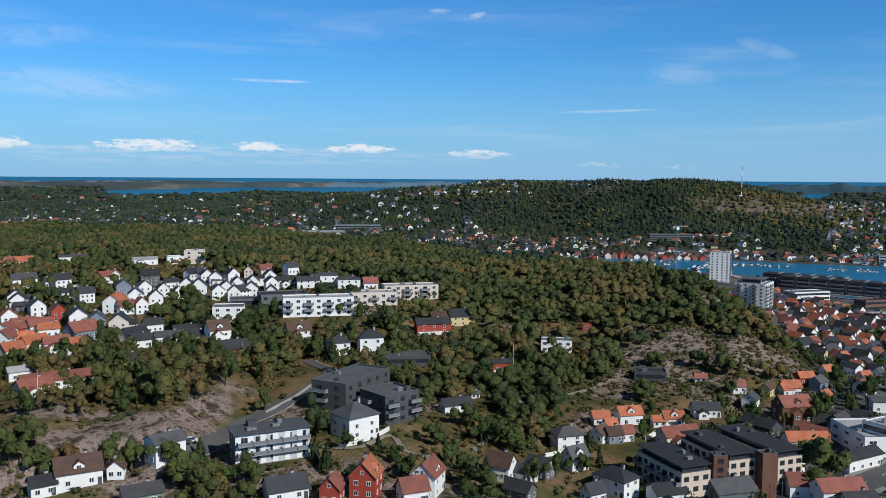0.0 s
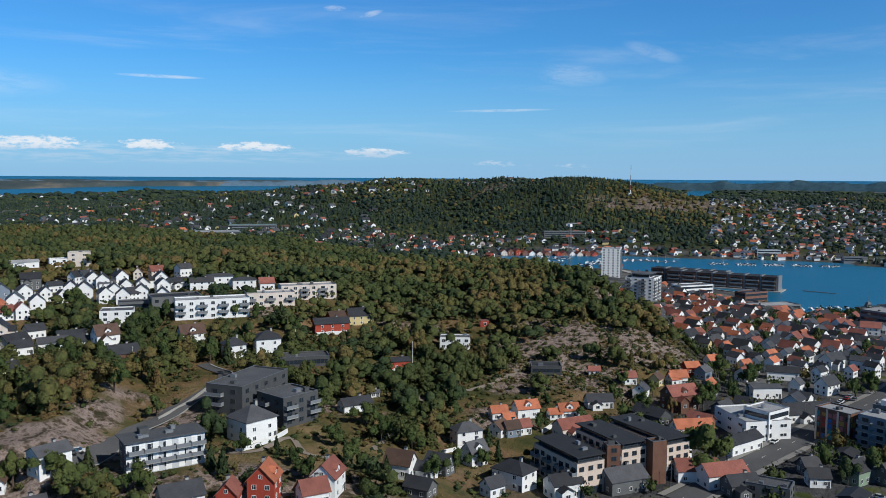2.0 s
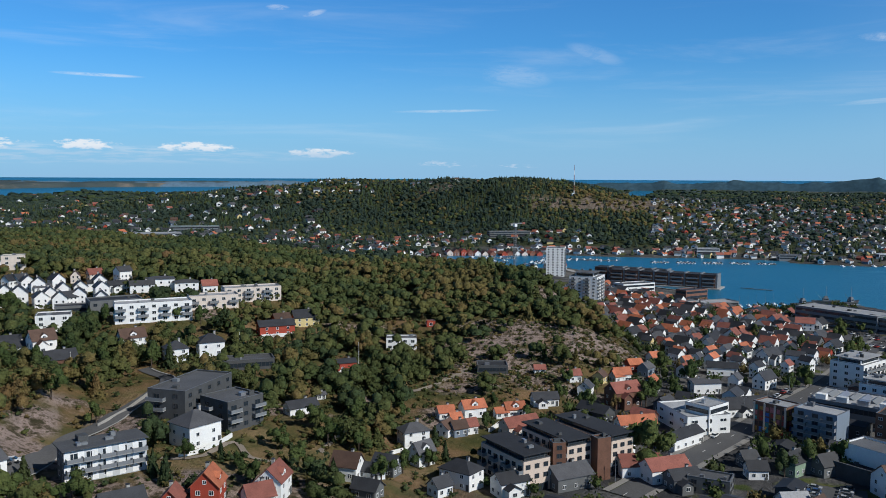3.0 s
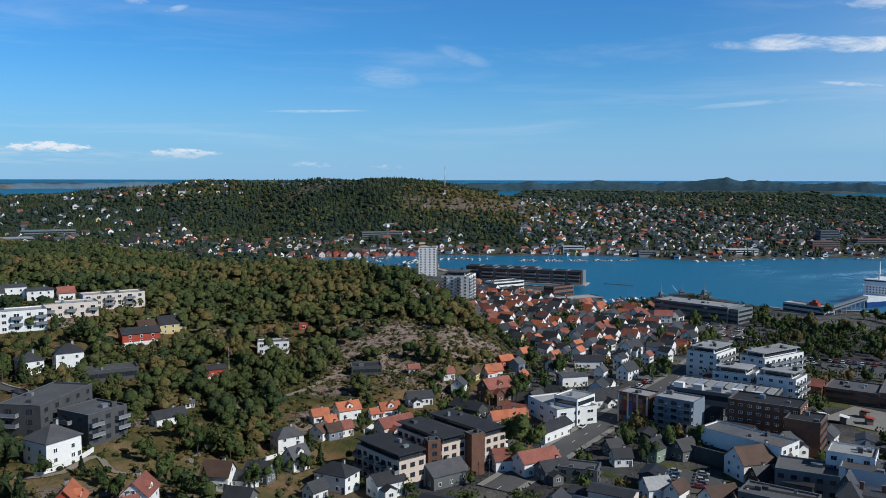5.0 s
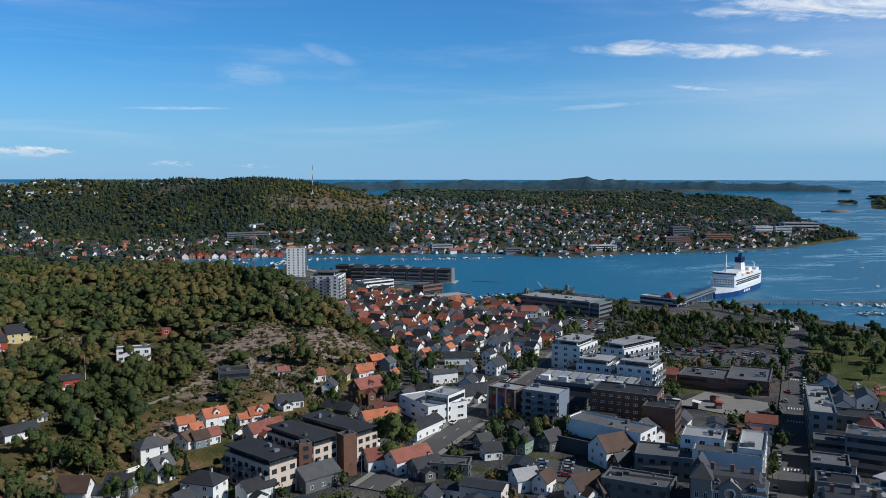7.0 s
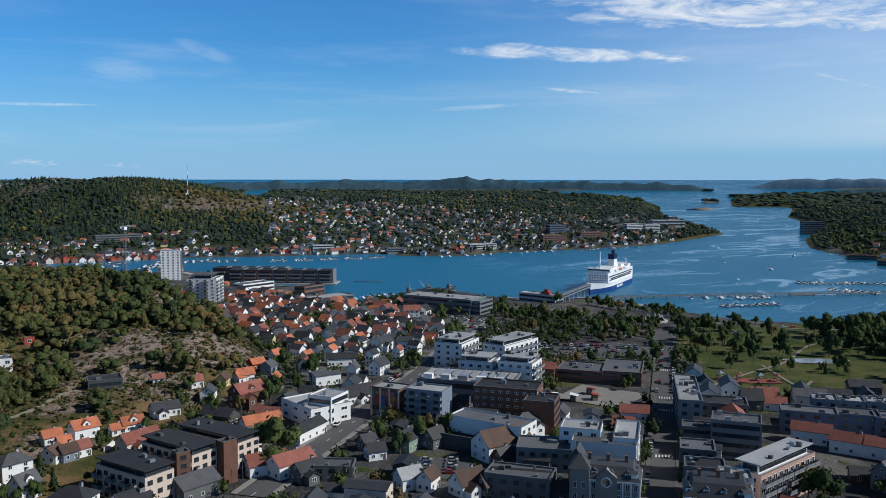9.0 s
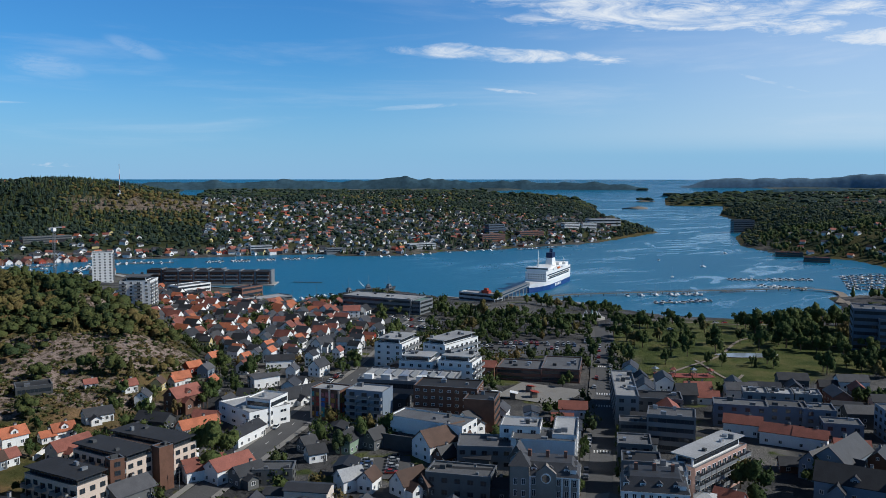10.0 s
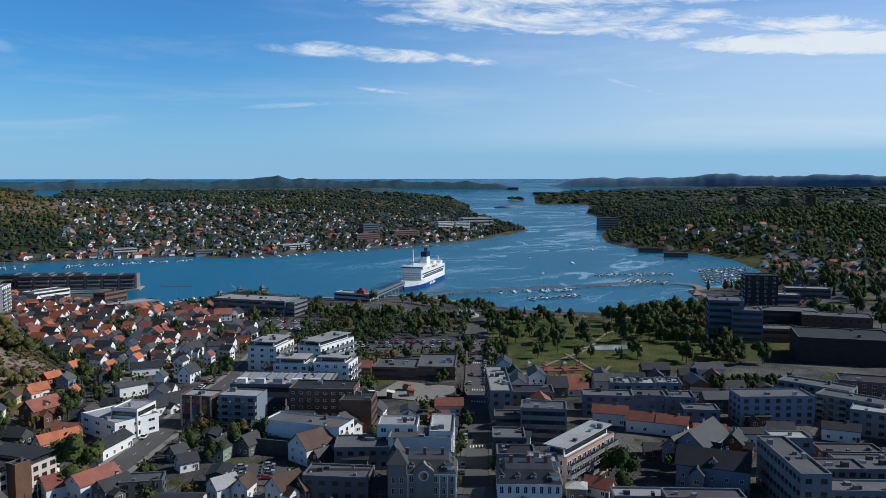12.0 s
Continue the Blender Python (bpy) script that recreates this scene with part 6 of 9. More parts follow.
ribbon("road", HILL_ROAD, 5.5, ASPHALT, "grey asphalt road climbing the hillside", clear=3.0)
ribbon("kerb", [(x + 3.1, y - 1.5) for x, y in HILL_ROAD], 0.5, CONCRETE, "pale kerb wall beside the hill road", 0.75)
ribbon("path", HILL_PATH, 2.2, PATHM, "gravel path over the rocky slope", clear=1.5)
ribbon("path", TERRACE_PATH, 2.0, PATHM, "gravel path on the grassy terrace")
ribbon("road", BOULEVARD, 9.5, ASPHALT, "wide asphalt main road through the town", clear=3.0)
for x, y in smooth_line(BOULEVARD)[:70:2]:        # open strip beside the road
    TAKEN.append((x * 0.945, y * 0.945, 6.0))
for off in (-6.1, 6.1):
    ln = smooth_line(BOULEVARD)
    tg = np.gradient(ln, axis=0)
    tg /= np.linalg.norm(tg, axis=1)[:, None]
    ribbon("pavement", [tuple(p) for p in (ln + np.stack([-tg[:, 1], tg[:, 0]], 1) * off)[::6]], 2.4, PAVING, "paved footway beside the main road", 0.42, "pavement")
ribbon("road", MAIN_STREET, 8, ASPHALT, "straight town street with crossings")
for off in (-5.6, 5.6):
    ribbon("pavement", [(x + off * 0.62, y - off * 0.78) for x, y in MAIN_STREET], 3.0, FOOTWAY, "paved footway beside the town street", 0.42, "pavement")
ribbon("road", COAST_ROAD, 10, ASPHALT, "asphalt coast road beside the marina")
ribbon("path", PARK_PATH, 1.8, PATHM, "pale gravel path through the park")
ribbon("path", PARK_PATH_TWO, 1.6, PATHM, "pale gravel path through the park")
ribbon("path", SHORE_PATH, 4.0, PATHM, "pale path along the shore lawn")
ribbon("square", [(262, 252), (290, 262)], 32, PAVING, "open paved market square")
ribbon("car_park", [(326, 335), (372, 320)], 36, ASPHALT, "asphalt car park beside the shops")
ribbon("car_park", [(335, 473), (361, 427)], 26, ASPHALT, "asphalt car park by the harbour trees")
ribbon("car_park", [(158, 214), (170, 232)], 18, ASPHALT, "asphalt yard with parking bays")
ribbon("road", [(235, 300), (300, 352), (345, 310), (394, 316)], 6, ASPHALT, "asphalt side street")
ribbon("quay", [(300, 940), (342, 775), (379, 704)], 10, CONCRETE, "concrete quay of the inner harbour", 0.5)
ribbon("quay", [(362, 600), (421, 617), (468, 620)], 8, CONCRETE, "concrete quay with moored boats", 0.5)
ribbon("quay", [(474, 562), (494, 526), (534, 512), (536, 450)], 9, CONCRETE, "concrete ferry quay", 0.5)

# crossings and lane marks, painted on the asphalt
for u in (0.18, 0.42, 0.5, 0.72):
    x, y = 196.5 + u * 200, 157.7 + u * 160
    for k in range(6):
        o = (k - 2.5) * 1.1
        mk = part("crossing_stripe", Shape().box(-1.5, 1.5, -0.25, 0.25, 0, 0.02), PAINTW, None, pose(x + o * 0.62, y - o * 0.78, gz(x, y) + 0.34, 0, 0, 39))
        tagged(mk, "white painted stripe of a street crossing", "road marking", "crossing stripes", "structure")
ln = smooth_line(BOULEVARD, 6.0)
for p, q in list(zip(ln, ln[1:]))[:60:2]:
    mk = part("lane_mark", Shape().box(0, 3, -0.08, 0.08, 0, 0.02), PAINTW, None, pose(p[0], p[1], gz(*p) + 0.36, 0, 0, math.degrees(math.atan2(q[1] - p[1], q[0] - p[0]))))
    tagged(mk, "white painted dash in the road's middle", "road marking", "lane marks", "structure")

# ---- the old wooden quarter ----
OUTER = []     # the farther houses: x, y, size, turn, wall, roof
rnd = random.Random(5)
px = np.array([p[0] for p in OLD_TOWN])
py = np.array([p[1] for p in OLD_TOWN])
for i in range(-20, 21):
    for j in range(-22, 36):
        a = radians(-28)
        u, v = i * 10.6 + rnd.uniform(-2.2, 2.2) + 4 * math.sin(j * 0.9), j * 9.8 + rnd.uniform(-1.8, 1.8)
        x, y = 272 + u * math.cos(a) - v * math.sin(a), 505 + u * math.sin(a) + v * math.cos(a)
        pick = rnd.random(), rnd.random(), rnd.random(), rnd.random()
        if inside(OLD_TOWN, np.array([x]), np.array([y]))[0] < 1 or not free(np.array([x]), np.array([y]), 1.9)[0] or pick[0] < 0.13:
            continue
        wall, wn_ = (WHITE, "white") if pick[1] < 0.92 else (YELLOW, "yellow") if pick[1] < 0.94 else (GREYB, "grey") if pick[1] < 0.96 else (REDB, "red")
        roof, rn_ = (REDT, "red tiled") if pick[2] < 0.28 else (ORANGET, "orange tiled") if pick[2] < 0.44 else (DARKT, "dark tiled") if pick[2] < 0.74 else (GREYT, "grey slate")
        l, w, hw = rnd.choice(((6.2, 4.7, 5.2), (7.0, 4.9, 5.6), (5.6, 4.5, 4.8), (8.6, 5.0, 5.8)))
        if math.hypot(x, y) > 480:
            OUTER.append((x, y, l * 1.05, radians(32 + (90 if pick[3] < 0.5 else 0) + rnd.uniform(-12, 12)), 0 if pick[1] < 0.92 else 3 if pick[1] < 0.96 else 2, 2 if pick[2] < 0.3 else 3 if pick[2] < 0.44 else 0 if pick[2] < 0.76 else 1))
            TAKEN.append((x, y, 5.0))
            continue
        house(x, y, 32 + (90 if pick[3] < 0.5 else 0) + rnd.uniform(-12, 12), l, w, hw + 0.7, 2.0, wall, roof, wn_ + " wooden town house with a " + rn_ + " roof", group="old town houses", lite=True)


# ---- back buildings that fill the yards of the town ----
rnd = random.Random(83)
for i in range(-14, 22):
    for j in range(-14, 20):
        a = radians(-51)
        u, v = i * 14.0 + rnd.uniform(-3, 3), j * 13.0 + rnd.uniform(-3, 3)
        x, y = 235 + u * math.cos(a) - v * math.sin(a), 205 + u * math.sin(a) + v * math.cos(a)
        l, w, hw = rnd.choice(((9, 6.5, 5.0), (11, 7, 5.6), (8, 6, 3.6), (13, 7.5, 6.2)))
        p = rnd.random(), rnd.random()
        if not (x > hill_edge(y) + 6 and 120 < math.hypot(x, y) < 420 and x < 400) or lawn(np.array([x]), np.array([y]))[0] > 0.1 or math.hypot(x - 262, y - 140) < 16:
            continue
        if not free(np.array([x]), np.array([y]), 3.2)[0]:
            continue
        wall, wn_ = (WHITE, "white") if p[0] < 0.58 else (GREYB, "grey") if p[0] < 0.74 else (DARKB, "dark") if p[0] < 0.82 else (REDBRICK, "red-brick") if p[0] < 0.9 else (CREAM, "cream")
        roof, rn_ = (DARKT, "dark tiled") if p[1] < 0.6 else (GREYT, "grey slate") if p[1] < 0.85 else (REDT, "red tiled")
        house(x, y, -51 + rnd.choice((0, 90)) + rnd.uniform(-6, 6), l, w, hw, 2.4 if p[1] > 0.3 else 1.0, wall, roof, wn_ + " back building with a " + rn_ + " roof in a town yard", group="yard buildings", lite=True, name="back_building")


# ---- harbour: ferry, boats, piers, crane ----
NAVY = surface("navy_paint", (0.012, 0.055, 0.20), 0.4, 0.06)
DEEPNAVY = surface("funnel_navy", (0.01, 0.02, 0.07), 0.4, 0.06)
SHIPW = surface("ship_white", (0.80, 0.80, 0.79), 0.4, 0.05)
ORANGEP = surface("orange_paint", (0.70, 0.16, 0.03), 0.5, 0.06)


def ferry():
    ob = root("ferry", 606, 558, 0, -153.7, "white and blue car ferry moored at the quay", "ship")
    ob.matrix_basis = ob.matrix_basis @ Matrix.Diagonal((0.88, 0.88, 0.84, 1))
    sec = [(-62, 10.5), (-55, 11.8), (-20, 12.2), (25, 12.2), (42, 10.5), (52, 7.0), (59, 3.2), (64, 0.3)]

    def hull(z0, z1, flare):
        s = Shape()
        for k, (x, b) in enumerate(sec):
            f0, f1 = (0.8 + 0.2 * z0 / 10) if x > 40 else 1, (0.8 + 0.2 * z1 / 10) if x > 40 else 1
            s.v += [(x, -b * f0, z0), (x + flare * (x > 40), -b * f1, z1), (x + flare * (x > 40), b * f1, z1), (x, b * f0, z0)]
        n = len(sec)
        for k in range(n - 1):
            a = k * 4
            for q in ((0, 4, 5, 1), (1, 5, 6, 2), (2, 6, 7, 3)):
                s.f.append(tuple(a + i for i in q))
        s.f += [(0, 1, 2, 3), tuple((n - 1) * 4 + i for i in (3, 2, 1, 0))]
        s.m = [0] * len(s.f)
        return s
    h = part("hull", hull(-1.5, 5.6, 0.6), NAVY, ob, label="deep blue hull")
    part("bulwark", hull(5.6, 10.2, 1.0), SHIPW, ob)
    for sg in (-1, 1):
        for k in range(4):
            part("hull_mark", Shape().box(-14 + k * 6, -10 + k * 6, -0.05, 0.05, 2.0, 4.6), SHIPW, h, pose(0, sg * 12.22, 0), label="white mark on the blue hull")
    part("superstructure", Shape().box(-58, 40, -11.6, 11.6, 10.2, 19.5), SHIPW, ob)
    part("upper_deck", Shape().box(-40, 38, -10.6, 10.6, 19.5, 22.4), SHIPW, ob)
    part("bridge", Shape().box(26, 36.5, -12.4, 12.4, 22.4, 25.2), SHIPW, ob)
    part("bridge_window", Shape().box(36.4, 36.6, -12.0, 12.0, 23.4, 24.6), GLASS, ob)
    part("stern_house", Shape().box(-56, -44, -9.5, 9.5, 19.5, 24.0), SHIPW, ob)
    for sg in (-1, 1):
        for z0, x0, x1 in ((12.0, -50, 34), (16.0, -56, 36)):
            part("window_band", Shape().box(x0, x1, sg * 11.6 - 0.06, sg * 11.6 + 0.06, z0, z0 + 1.3), GLASS, ob)
        for k in range(3):
            part("lifeboat", Shape().box(-30 + k * 17, -22 + k * 17, sg * 11.0 - 1.2, sg * 11.0 + 1.2, 20.4, 22.2), ORANGEP if k == 1 else SHIPW, ob)
    for zz in (12.4, 15.0, 17.4):
        for k in range(7):
            part("front_window", Shape().box(39.95, 40.06, -8.6 + k * 2.8, -7.2 + k * 2.8, zz, zz + 1.1), GLASS, ob)
    f = part("funnel", Shape().poly([(-24, -4, 22.4), (-8, -4, 22.4), (-8, 4, 22.4), (-24, 4, 22.4), (-22, -3.2, 32), (-10, -3.2, 32), (-10, 3.2, 32), (-22, 3.2, 32)], [(0, 1, 5, 4), (1, 2, 6, 5), (2, 3, 7, 6), (3, 0, 4, 7), (4, 5, 6, 7)]), SHIPW, ob)
    part("funnel_top", Shape().box(-22.4, -9.6, -3.4, 3.4, 32, 38).tube((-19, -1.5, 38), (-20, -1.5, 42), 0.9, 0.9, 8).tube((-15, 1.5, 38), (-16, 1.5, 42), 0.9, 0.9, 8), DEEPNAVY, f, label="navy funnel top")
    part("sun_deck", Shape().box(-6, 24, -8.5, 8.5, 22.4, 24.6), SHIPW, ob)
    part("deck_house", Shape().box(-38, -26, -7, 7, 22.4, 25.4), SHIPW, ob)
    part("stern_crane", Shape().tube((-50, 6, 24), (-50, 6, 29), 0.5, 0.4, 6).tube((-50, 6, 29), (-42, 6, 31), 0.3, 0.2, 6), SHIPW, ob)
    # a dark strip on each side paints in the open deck's shade
    for sg in (-1, 1):
        part("promenade", Shape().box(-52, 30, sg * 11.6 - 0.08, sg * 11.6 + 0.08, 13.6, 15.2), DARKB, ob, label="dark strip painted for the shade of an open promenade deck")
    part("mast", Shape().tube((32, 0, 25), (31, 0, 44), 1.1, 0.5, 8).box(30.4, 31.8, -3.5, 3.5, 31, 31.4).box(30.2, 33.5, -2.2, 2.2, 28, 28.4), SHIPW, ob)
    part("railing", Shape().box(-58, 40, -11.6, -11.5, 19.5, 20.5).box(-58, 40, 11.5, 11.6, 19.5, 20.5), SHIPW, ob)


ferry()


def boat_meshes(l, sail):
    def make():
        s = Shape()
        b = l * 0.17
        pts = [(-l / 2, -b, 0.9), (l * 0.2, -b, 1.0), (l / 2, 0, 1.25), (l * 0.2, b, 1.0), (-l / 2, b, 0.9), (-l / 2, -b * 0.7, -0.2), (l * 0.2, -b * 0.7, -0.2), (l * 0.42, 0, -0.2), (l * 0.2, b * 0.7, -0.2), (-l / 2, b * 0.7, -0.2)]
        s.poly(pts, [(0, 1, 2, 3, 4), (5, 6, 1, 0), (6, 7, 2, 1), (7, 8, 3, 2), (8, 9, 4, 3), (9, 5, 0, 4)])
        hull = s.mesh("hull", [SHIPW])
        c = Shape().poly([(-l * 0.2, -b * 0.7, 0.9), (l * 0.16, -b * 0.7, 0.9), (l * 0.16, b * 0.7, 0.9), (-l * 0.2, b * 0.7, 0.9), (-l * 0.16, -b * 0.6, 1.9), (l * 0.06, -b * 0.6, 1.9), (l * 0.06, b * 0.6, 1.9), (-l * 0.16, b * 0.6, 1.9)],
                         [(0, 1, 5, 4), (1, 2, 6, 5), (2, 3, 7, 6), (3, 0, 4, 7), (4, 5, 6, 7)]).mesh("cabin", [GLASS if not sail else SHIPW])
        m = Shape().tube((l * 0.08, 0, 1), (l * 0.08, 0, l * 1.35), 0.09, 0.06, 5).tube((l * 0.08, 0, 2.2), (-l * 0.35, 0, 2.2), 0.1, 0.1, 5).mesh("mast", [METAL]) if sail else None
        return hull, c, m
    return cached(("boat", l, sail), make)


def boat(x, y, yaw, l=7.5, sail=False):
    hull, c, m = boat_meshes(l, sail)
    ob = root("sailing_boat" if sail else "motor_boat", x, y, 0, yaw, "white sailing boat with bare mast at its mooring" if sail else "white motor boat with a dark windscreen at its mooring", "boat", "moored boats")
    part("hull", hull, SHIPW, ob)
    part("cabin", c, GLASS, ob)
    if m:
        part("mast", m, METAL, ob)


def jetty(pts, width=2.4, name="jetty", label="grey timber floating jetty", z=0.6):
    for a, b in zip(pts, pts[1:]):
        ln = math.hypot(b[0] - a[0], b[1] - a[1])
        ob = root(name, a[0], a[1], 0, math.degrees(math.atan2(b[1] - a[1], b[0] - a[0])), label, "jetty")
        part("deck", Shape().box(0, ln, -width / 2, width / 2, z - 0.3, z), TIMBER, ob)
        if z > 1.2:     # a raised walk has railings
            for sg in (-1, 1):
                part("railing", Shape().box(0, ln, sg * width / 2 - 0.06, sg * width / 2 + 0.06, z + 0.95, z + 1.1).box(0, ln, sg * width / 2 - 0.04, sg * width / 2 + 0.04, z + 0.4, z + 0.52), DARKB, ob)
        for k in range(int(ln // 12) + 1):
            part("pile", Shape().tube((k * 12 + 0.5, 0, -2.5), (k * 12 + 0.5, 0, z - 0.3), 0.4, 0.4, 6), TIMBER, ob)


rnd = random.Random(8)


def moorings(a, b, n, sail=0.3, side=4.5, both=True):
    """Boats along a jetty from a to b, bows in."""
    yaw = math.degrees(math.atan2(b[1] - a[1], b[0] - a[0]))
    nx, ny = -math.sin(radians(yaw)), math.cos(radians(yaw))
    for k in range(n):
        u = (k + 0.5) / n
        for sg in ((-1, 1) if both else (1,)):
            if rnd.random() < 0.12:
                continue
            o = sg * (side + rnd.uniform(-0.6, 0.6))
            boat(a[0] + (b[0] - a[0]) * u + nx * o, a[1] + (b[1] - a[1]) * u + ny * o, yaw + 90 * sg + rnd.uniform(-4, 4), rnd.choice((6.5, 7.5, 9.0)), rnd.random() < sail)


for k in range(6):      # marina on the town's side
    a, b = (806 + k * 18.4, 357 + k * 9.8), (832 + k * 26, 328 + k * 9.2)
    jetty([a, b])
    moorings(a, b, 6, 0.15)
jetty([(765, 426), (773, 380)])
moorings((765, 426), (773, 380), 8, 0.15)
jetty([(590, 420), (640, 398)])
moorings((590, 420), (640, 398), 8, 0.3)
jetty([(785, 470), (850, 412)])
moorings((785, 470), (850, 412), 15, 0.2)
jetty([(700, 425), (720, 412)])
moorings((640, 440), (668, 425), 5, 0.4)
moorings((600, 462), (660, 428), 5, 0.5, 6.0, False)
for k in range(5):      # marina below the far hillside
    a = (450 + k * 31, 988 - k * 9)
    b = (a[0] + 22, a[1] - 9)
    jetty([a, b])
    moorings(a, b, 6, 0.35, 5.0)
moorings((655, 905), (745, 893), 7, 0.5, 5, False)
moorings((770, 900), (850, 882), 6, 0.4, 5, False)
moorings((365, 628), (415, 634), 6, 0.5, 5, False)
for k in range(4):
    moorings((300 + k * 12, 1012 + k * 14), (318 + k * 12, 1002 + k * 14), 4, 0.4)
for a, b, n in (((240, 1088), (300, 1066), 7), ((330, 1060), (400, 1030), 9), ((345, 1040), (420, 1010), 8), ((880, 868), (960, 862), 5)):
    jetty([a, b], 2.0)
    moorings(a, b, n, 0.35, 5.0)
jetty(BOARDWALK, 4.4, "boardwalk", "long timber boardwalk on piles across the bay", 2.4)
ribbon("breakwater", [(773, 374), (772, 352), (745, 333), (705, 318)], 7, PATHM, "curved gravel mole at the end of the boardwalk", 0.5, fixed=1.5, keep=False)
jetty([(432, 742), (452, 720)], 2.0)
for x, y, yw, l, s in ((760, 520, 40, 9, True), (1060, 640, 60, 9, True), (905, 640, 20, 7.5, False), (880, 560, 75, 9, True), (640, 452, 30, 9, True)):
    boat(x, y, yw, l, s)

for a, b in (((205, 985), (262, 1000)), ((215, 1015), (280, 1030)), ((228, 1050), (295, 1062)), ((285, 985), (330, 1000))):
    jetty([a, b], 2.0)
    moorings(a, b, 5, 0.4, 5.0)

# fishing vessels on the inner quay
for x, y, yw in ((470, 632, 20), (425, 632, 10), (452, 640, -20)):
    ob = root("work_boat", x, y, 0, yw, "grey work boat with wheelhouse and mast", "boat")
    part("hull", Shape().poly([(-11, -3, 2), (5, -3, 2.2), (12, 0, 3), (5, 3, 2.2), (-11, 3, 2), (-10, -2.2, -0.5), (5, -2.2, -0.5), (10, 0, -0.5), (5, 2.2, -0.5), (-10, 2.2, -0.5)], [(0, 1, 2, 3, 4), (5, 6, 1, 0), (6, 7, 2, 1), (7, 8, 3, 2), (8, 9, 4, 3), (9, 5, 0, 4)]), DARKB, ob)
    part("wheelhouse", Shape().box(-2.4, 2.0, -1.7, 1.7, 2, 4.6).box(-1.6, 1.2, -1.3, 1.3, 4.6, 6.2), LGREY, ob)
    part("wheelhouse_window", Shape().box(1.98, 2.06, -1.5, 1.5, 3.2, 4.2).box(-2.0, 1.6, -1.76, -1.68, 3.2, 4.2), GLASS, ob)
    part("mast", Shape().tube((0, 0, 6), (0, 0, 15), 0.25, 0.12, 6).tube((-3, 0, 3), (-9, 0, 10), 0.15, 0.1, 5), METAL, ob)


def pier_house(x, y, yaw, n):
    """A long brown building on the pier, with pale stair slots between its bays."""
    ob = root("pier_building", x, y, 1.2, yaw, "long brown pier building with pale slots between its bays", "building")
    for k in range(n):
        u = (k - (n - 1) / 2) * 15.0
        part("bay", Shape().box(u - 6.6, u + 6.6, -9, 9, -3, 12.0), BRICK if k % 3 != 1 else REDBRICK, ob)
        part("roof", Shape().box(u - 7.0, u + 7.0, -9.4, 9.4, 12.0, 12.5), DARKFELT, ob)
        part("stair_slot", Shape().box(u + 6.6, u + 8.4, -8.6, 8.6, -3, 13.4), LGREY, ob)
        for fl in range(3):
            part("window_band", window_mesh(9.0, 1.3, DFRAME, 5), FRAME, ob, pose(u, -9, 2.4 + fl * 3.6))
            part("balcony", balcony_mesh(11.5, 1.5), CONCRETE, ob, pose(u, -9, 1.0 + fl * 3.6))
    part("deck", Shape().box(-n * 7.5 - 6, n * 7.5 + 4, -13, 13, -3.2, -0.2), CONCRETE, ob)


pier_house(368, 776, -39.5, 7)
pier_house(350, 812, -39.5, 5)

# tower crane behind the wooded hill
ob = root("tower_crane", 243, 875, gz(243, 875), 20, "pale tower crane with a red jib end", "crane")
cs = Shape()
for sx_ in (-1, 1):
    for sy_ in (-1, 1):
        cs.tube((sx_, sy_, -1), (sx_, sy_, 46), 0.22, 0.22, 4)
for k in range(23):
    for a in ((-1, -1, 1, -1), (1, -1, 1, 1), (1, 1, -1, 1), (-1, 1, -1, -1)):
        cs.tube((a[0], a[1], k * 2), (a[2], a[3], k * 2 + 2), 0.1, 0.1, 3)
part("tower", cs, LGREY, ob)
part("cab", Shape().box(-1.6, 1.6, -1.6, 1.6, 46, 49), SHIPW, ob)
part("jib", Shape().box(-4, 12, -0.6, 0.6, 49, 50.2).box(9, 12.5, -0.9, 0.9, 48.6, 50.6, 1), [LGREY, REDT], ob)
part("counterweight", Shape().box(-6, -4, -1, 1, 47.4, 49.6), CONCRETE, ob)

# radio mast on the far ridge
ob = root("radio_mast", 516, 1464, gz(516, 1464), 0, "slender red and white radio mast on the ridge", "mast")
for k in range(6):
    part("section", Shape().tube((0, 0, k * 9), (0, 0, k * 9 + 9), 0.9 - k * 0.1, 0.8 - k * 0.1, 6), (SHIPW, REDT)[k % 2], ob)
part("base_hut", Shape().box(-4, 2, -3, 3, -2, 3.5), WHITE, ob)

# covered gangway from terminal to ferry, and terminal details
ob = root("gangway", 480, 494, 1.2, 27.8, "covered pale gangway to the ferry on posts", "gangway")
part("tunnel", Shape().box(0, 84, -1.8, 1.8, 6, 9), LGREY, ob)
for k in range(8):
    part("post", Shape().tube((3 + k * 11, 0, -2.5), (3 + k * 11, 0, 6), 0.4, 0.4, 6), CONCRETE, ob)
part("window_band", Shape().box(1, 83, -1.86, -1.78, 7.2, 8.3), GLASS, ob)


# ---- far buildings ----
FAR_TAKEN = []


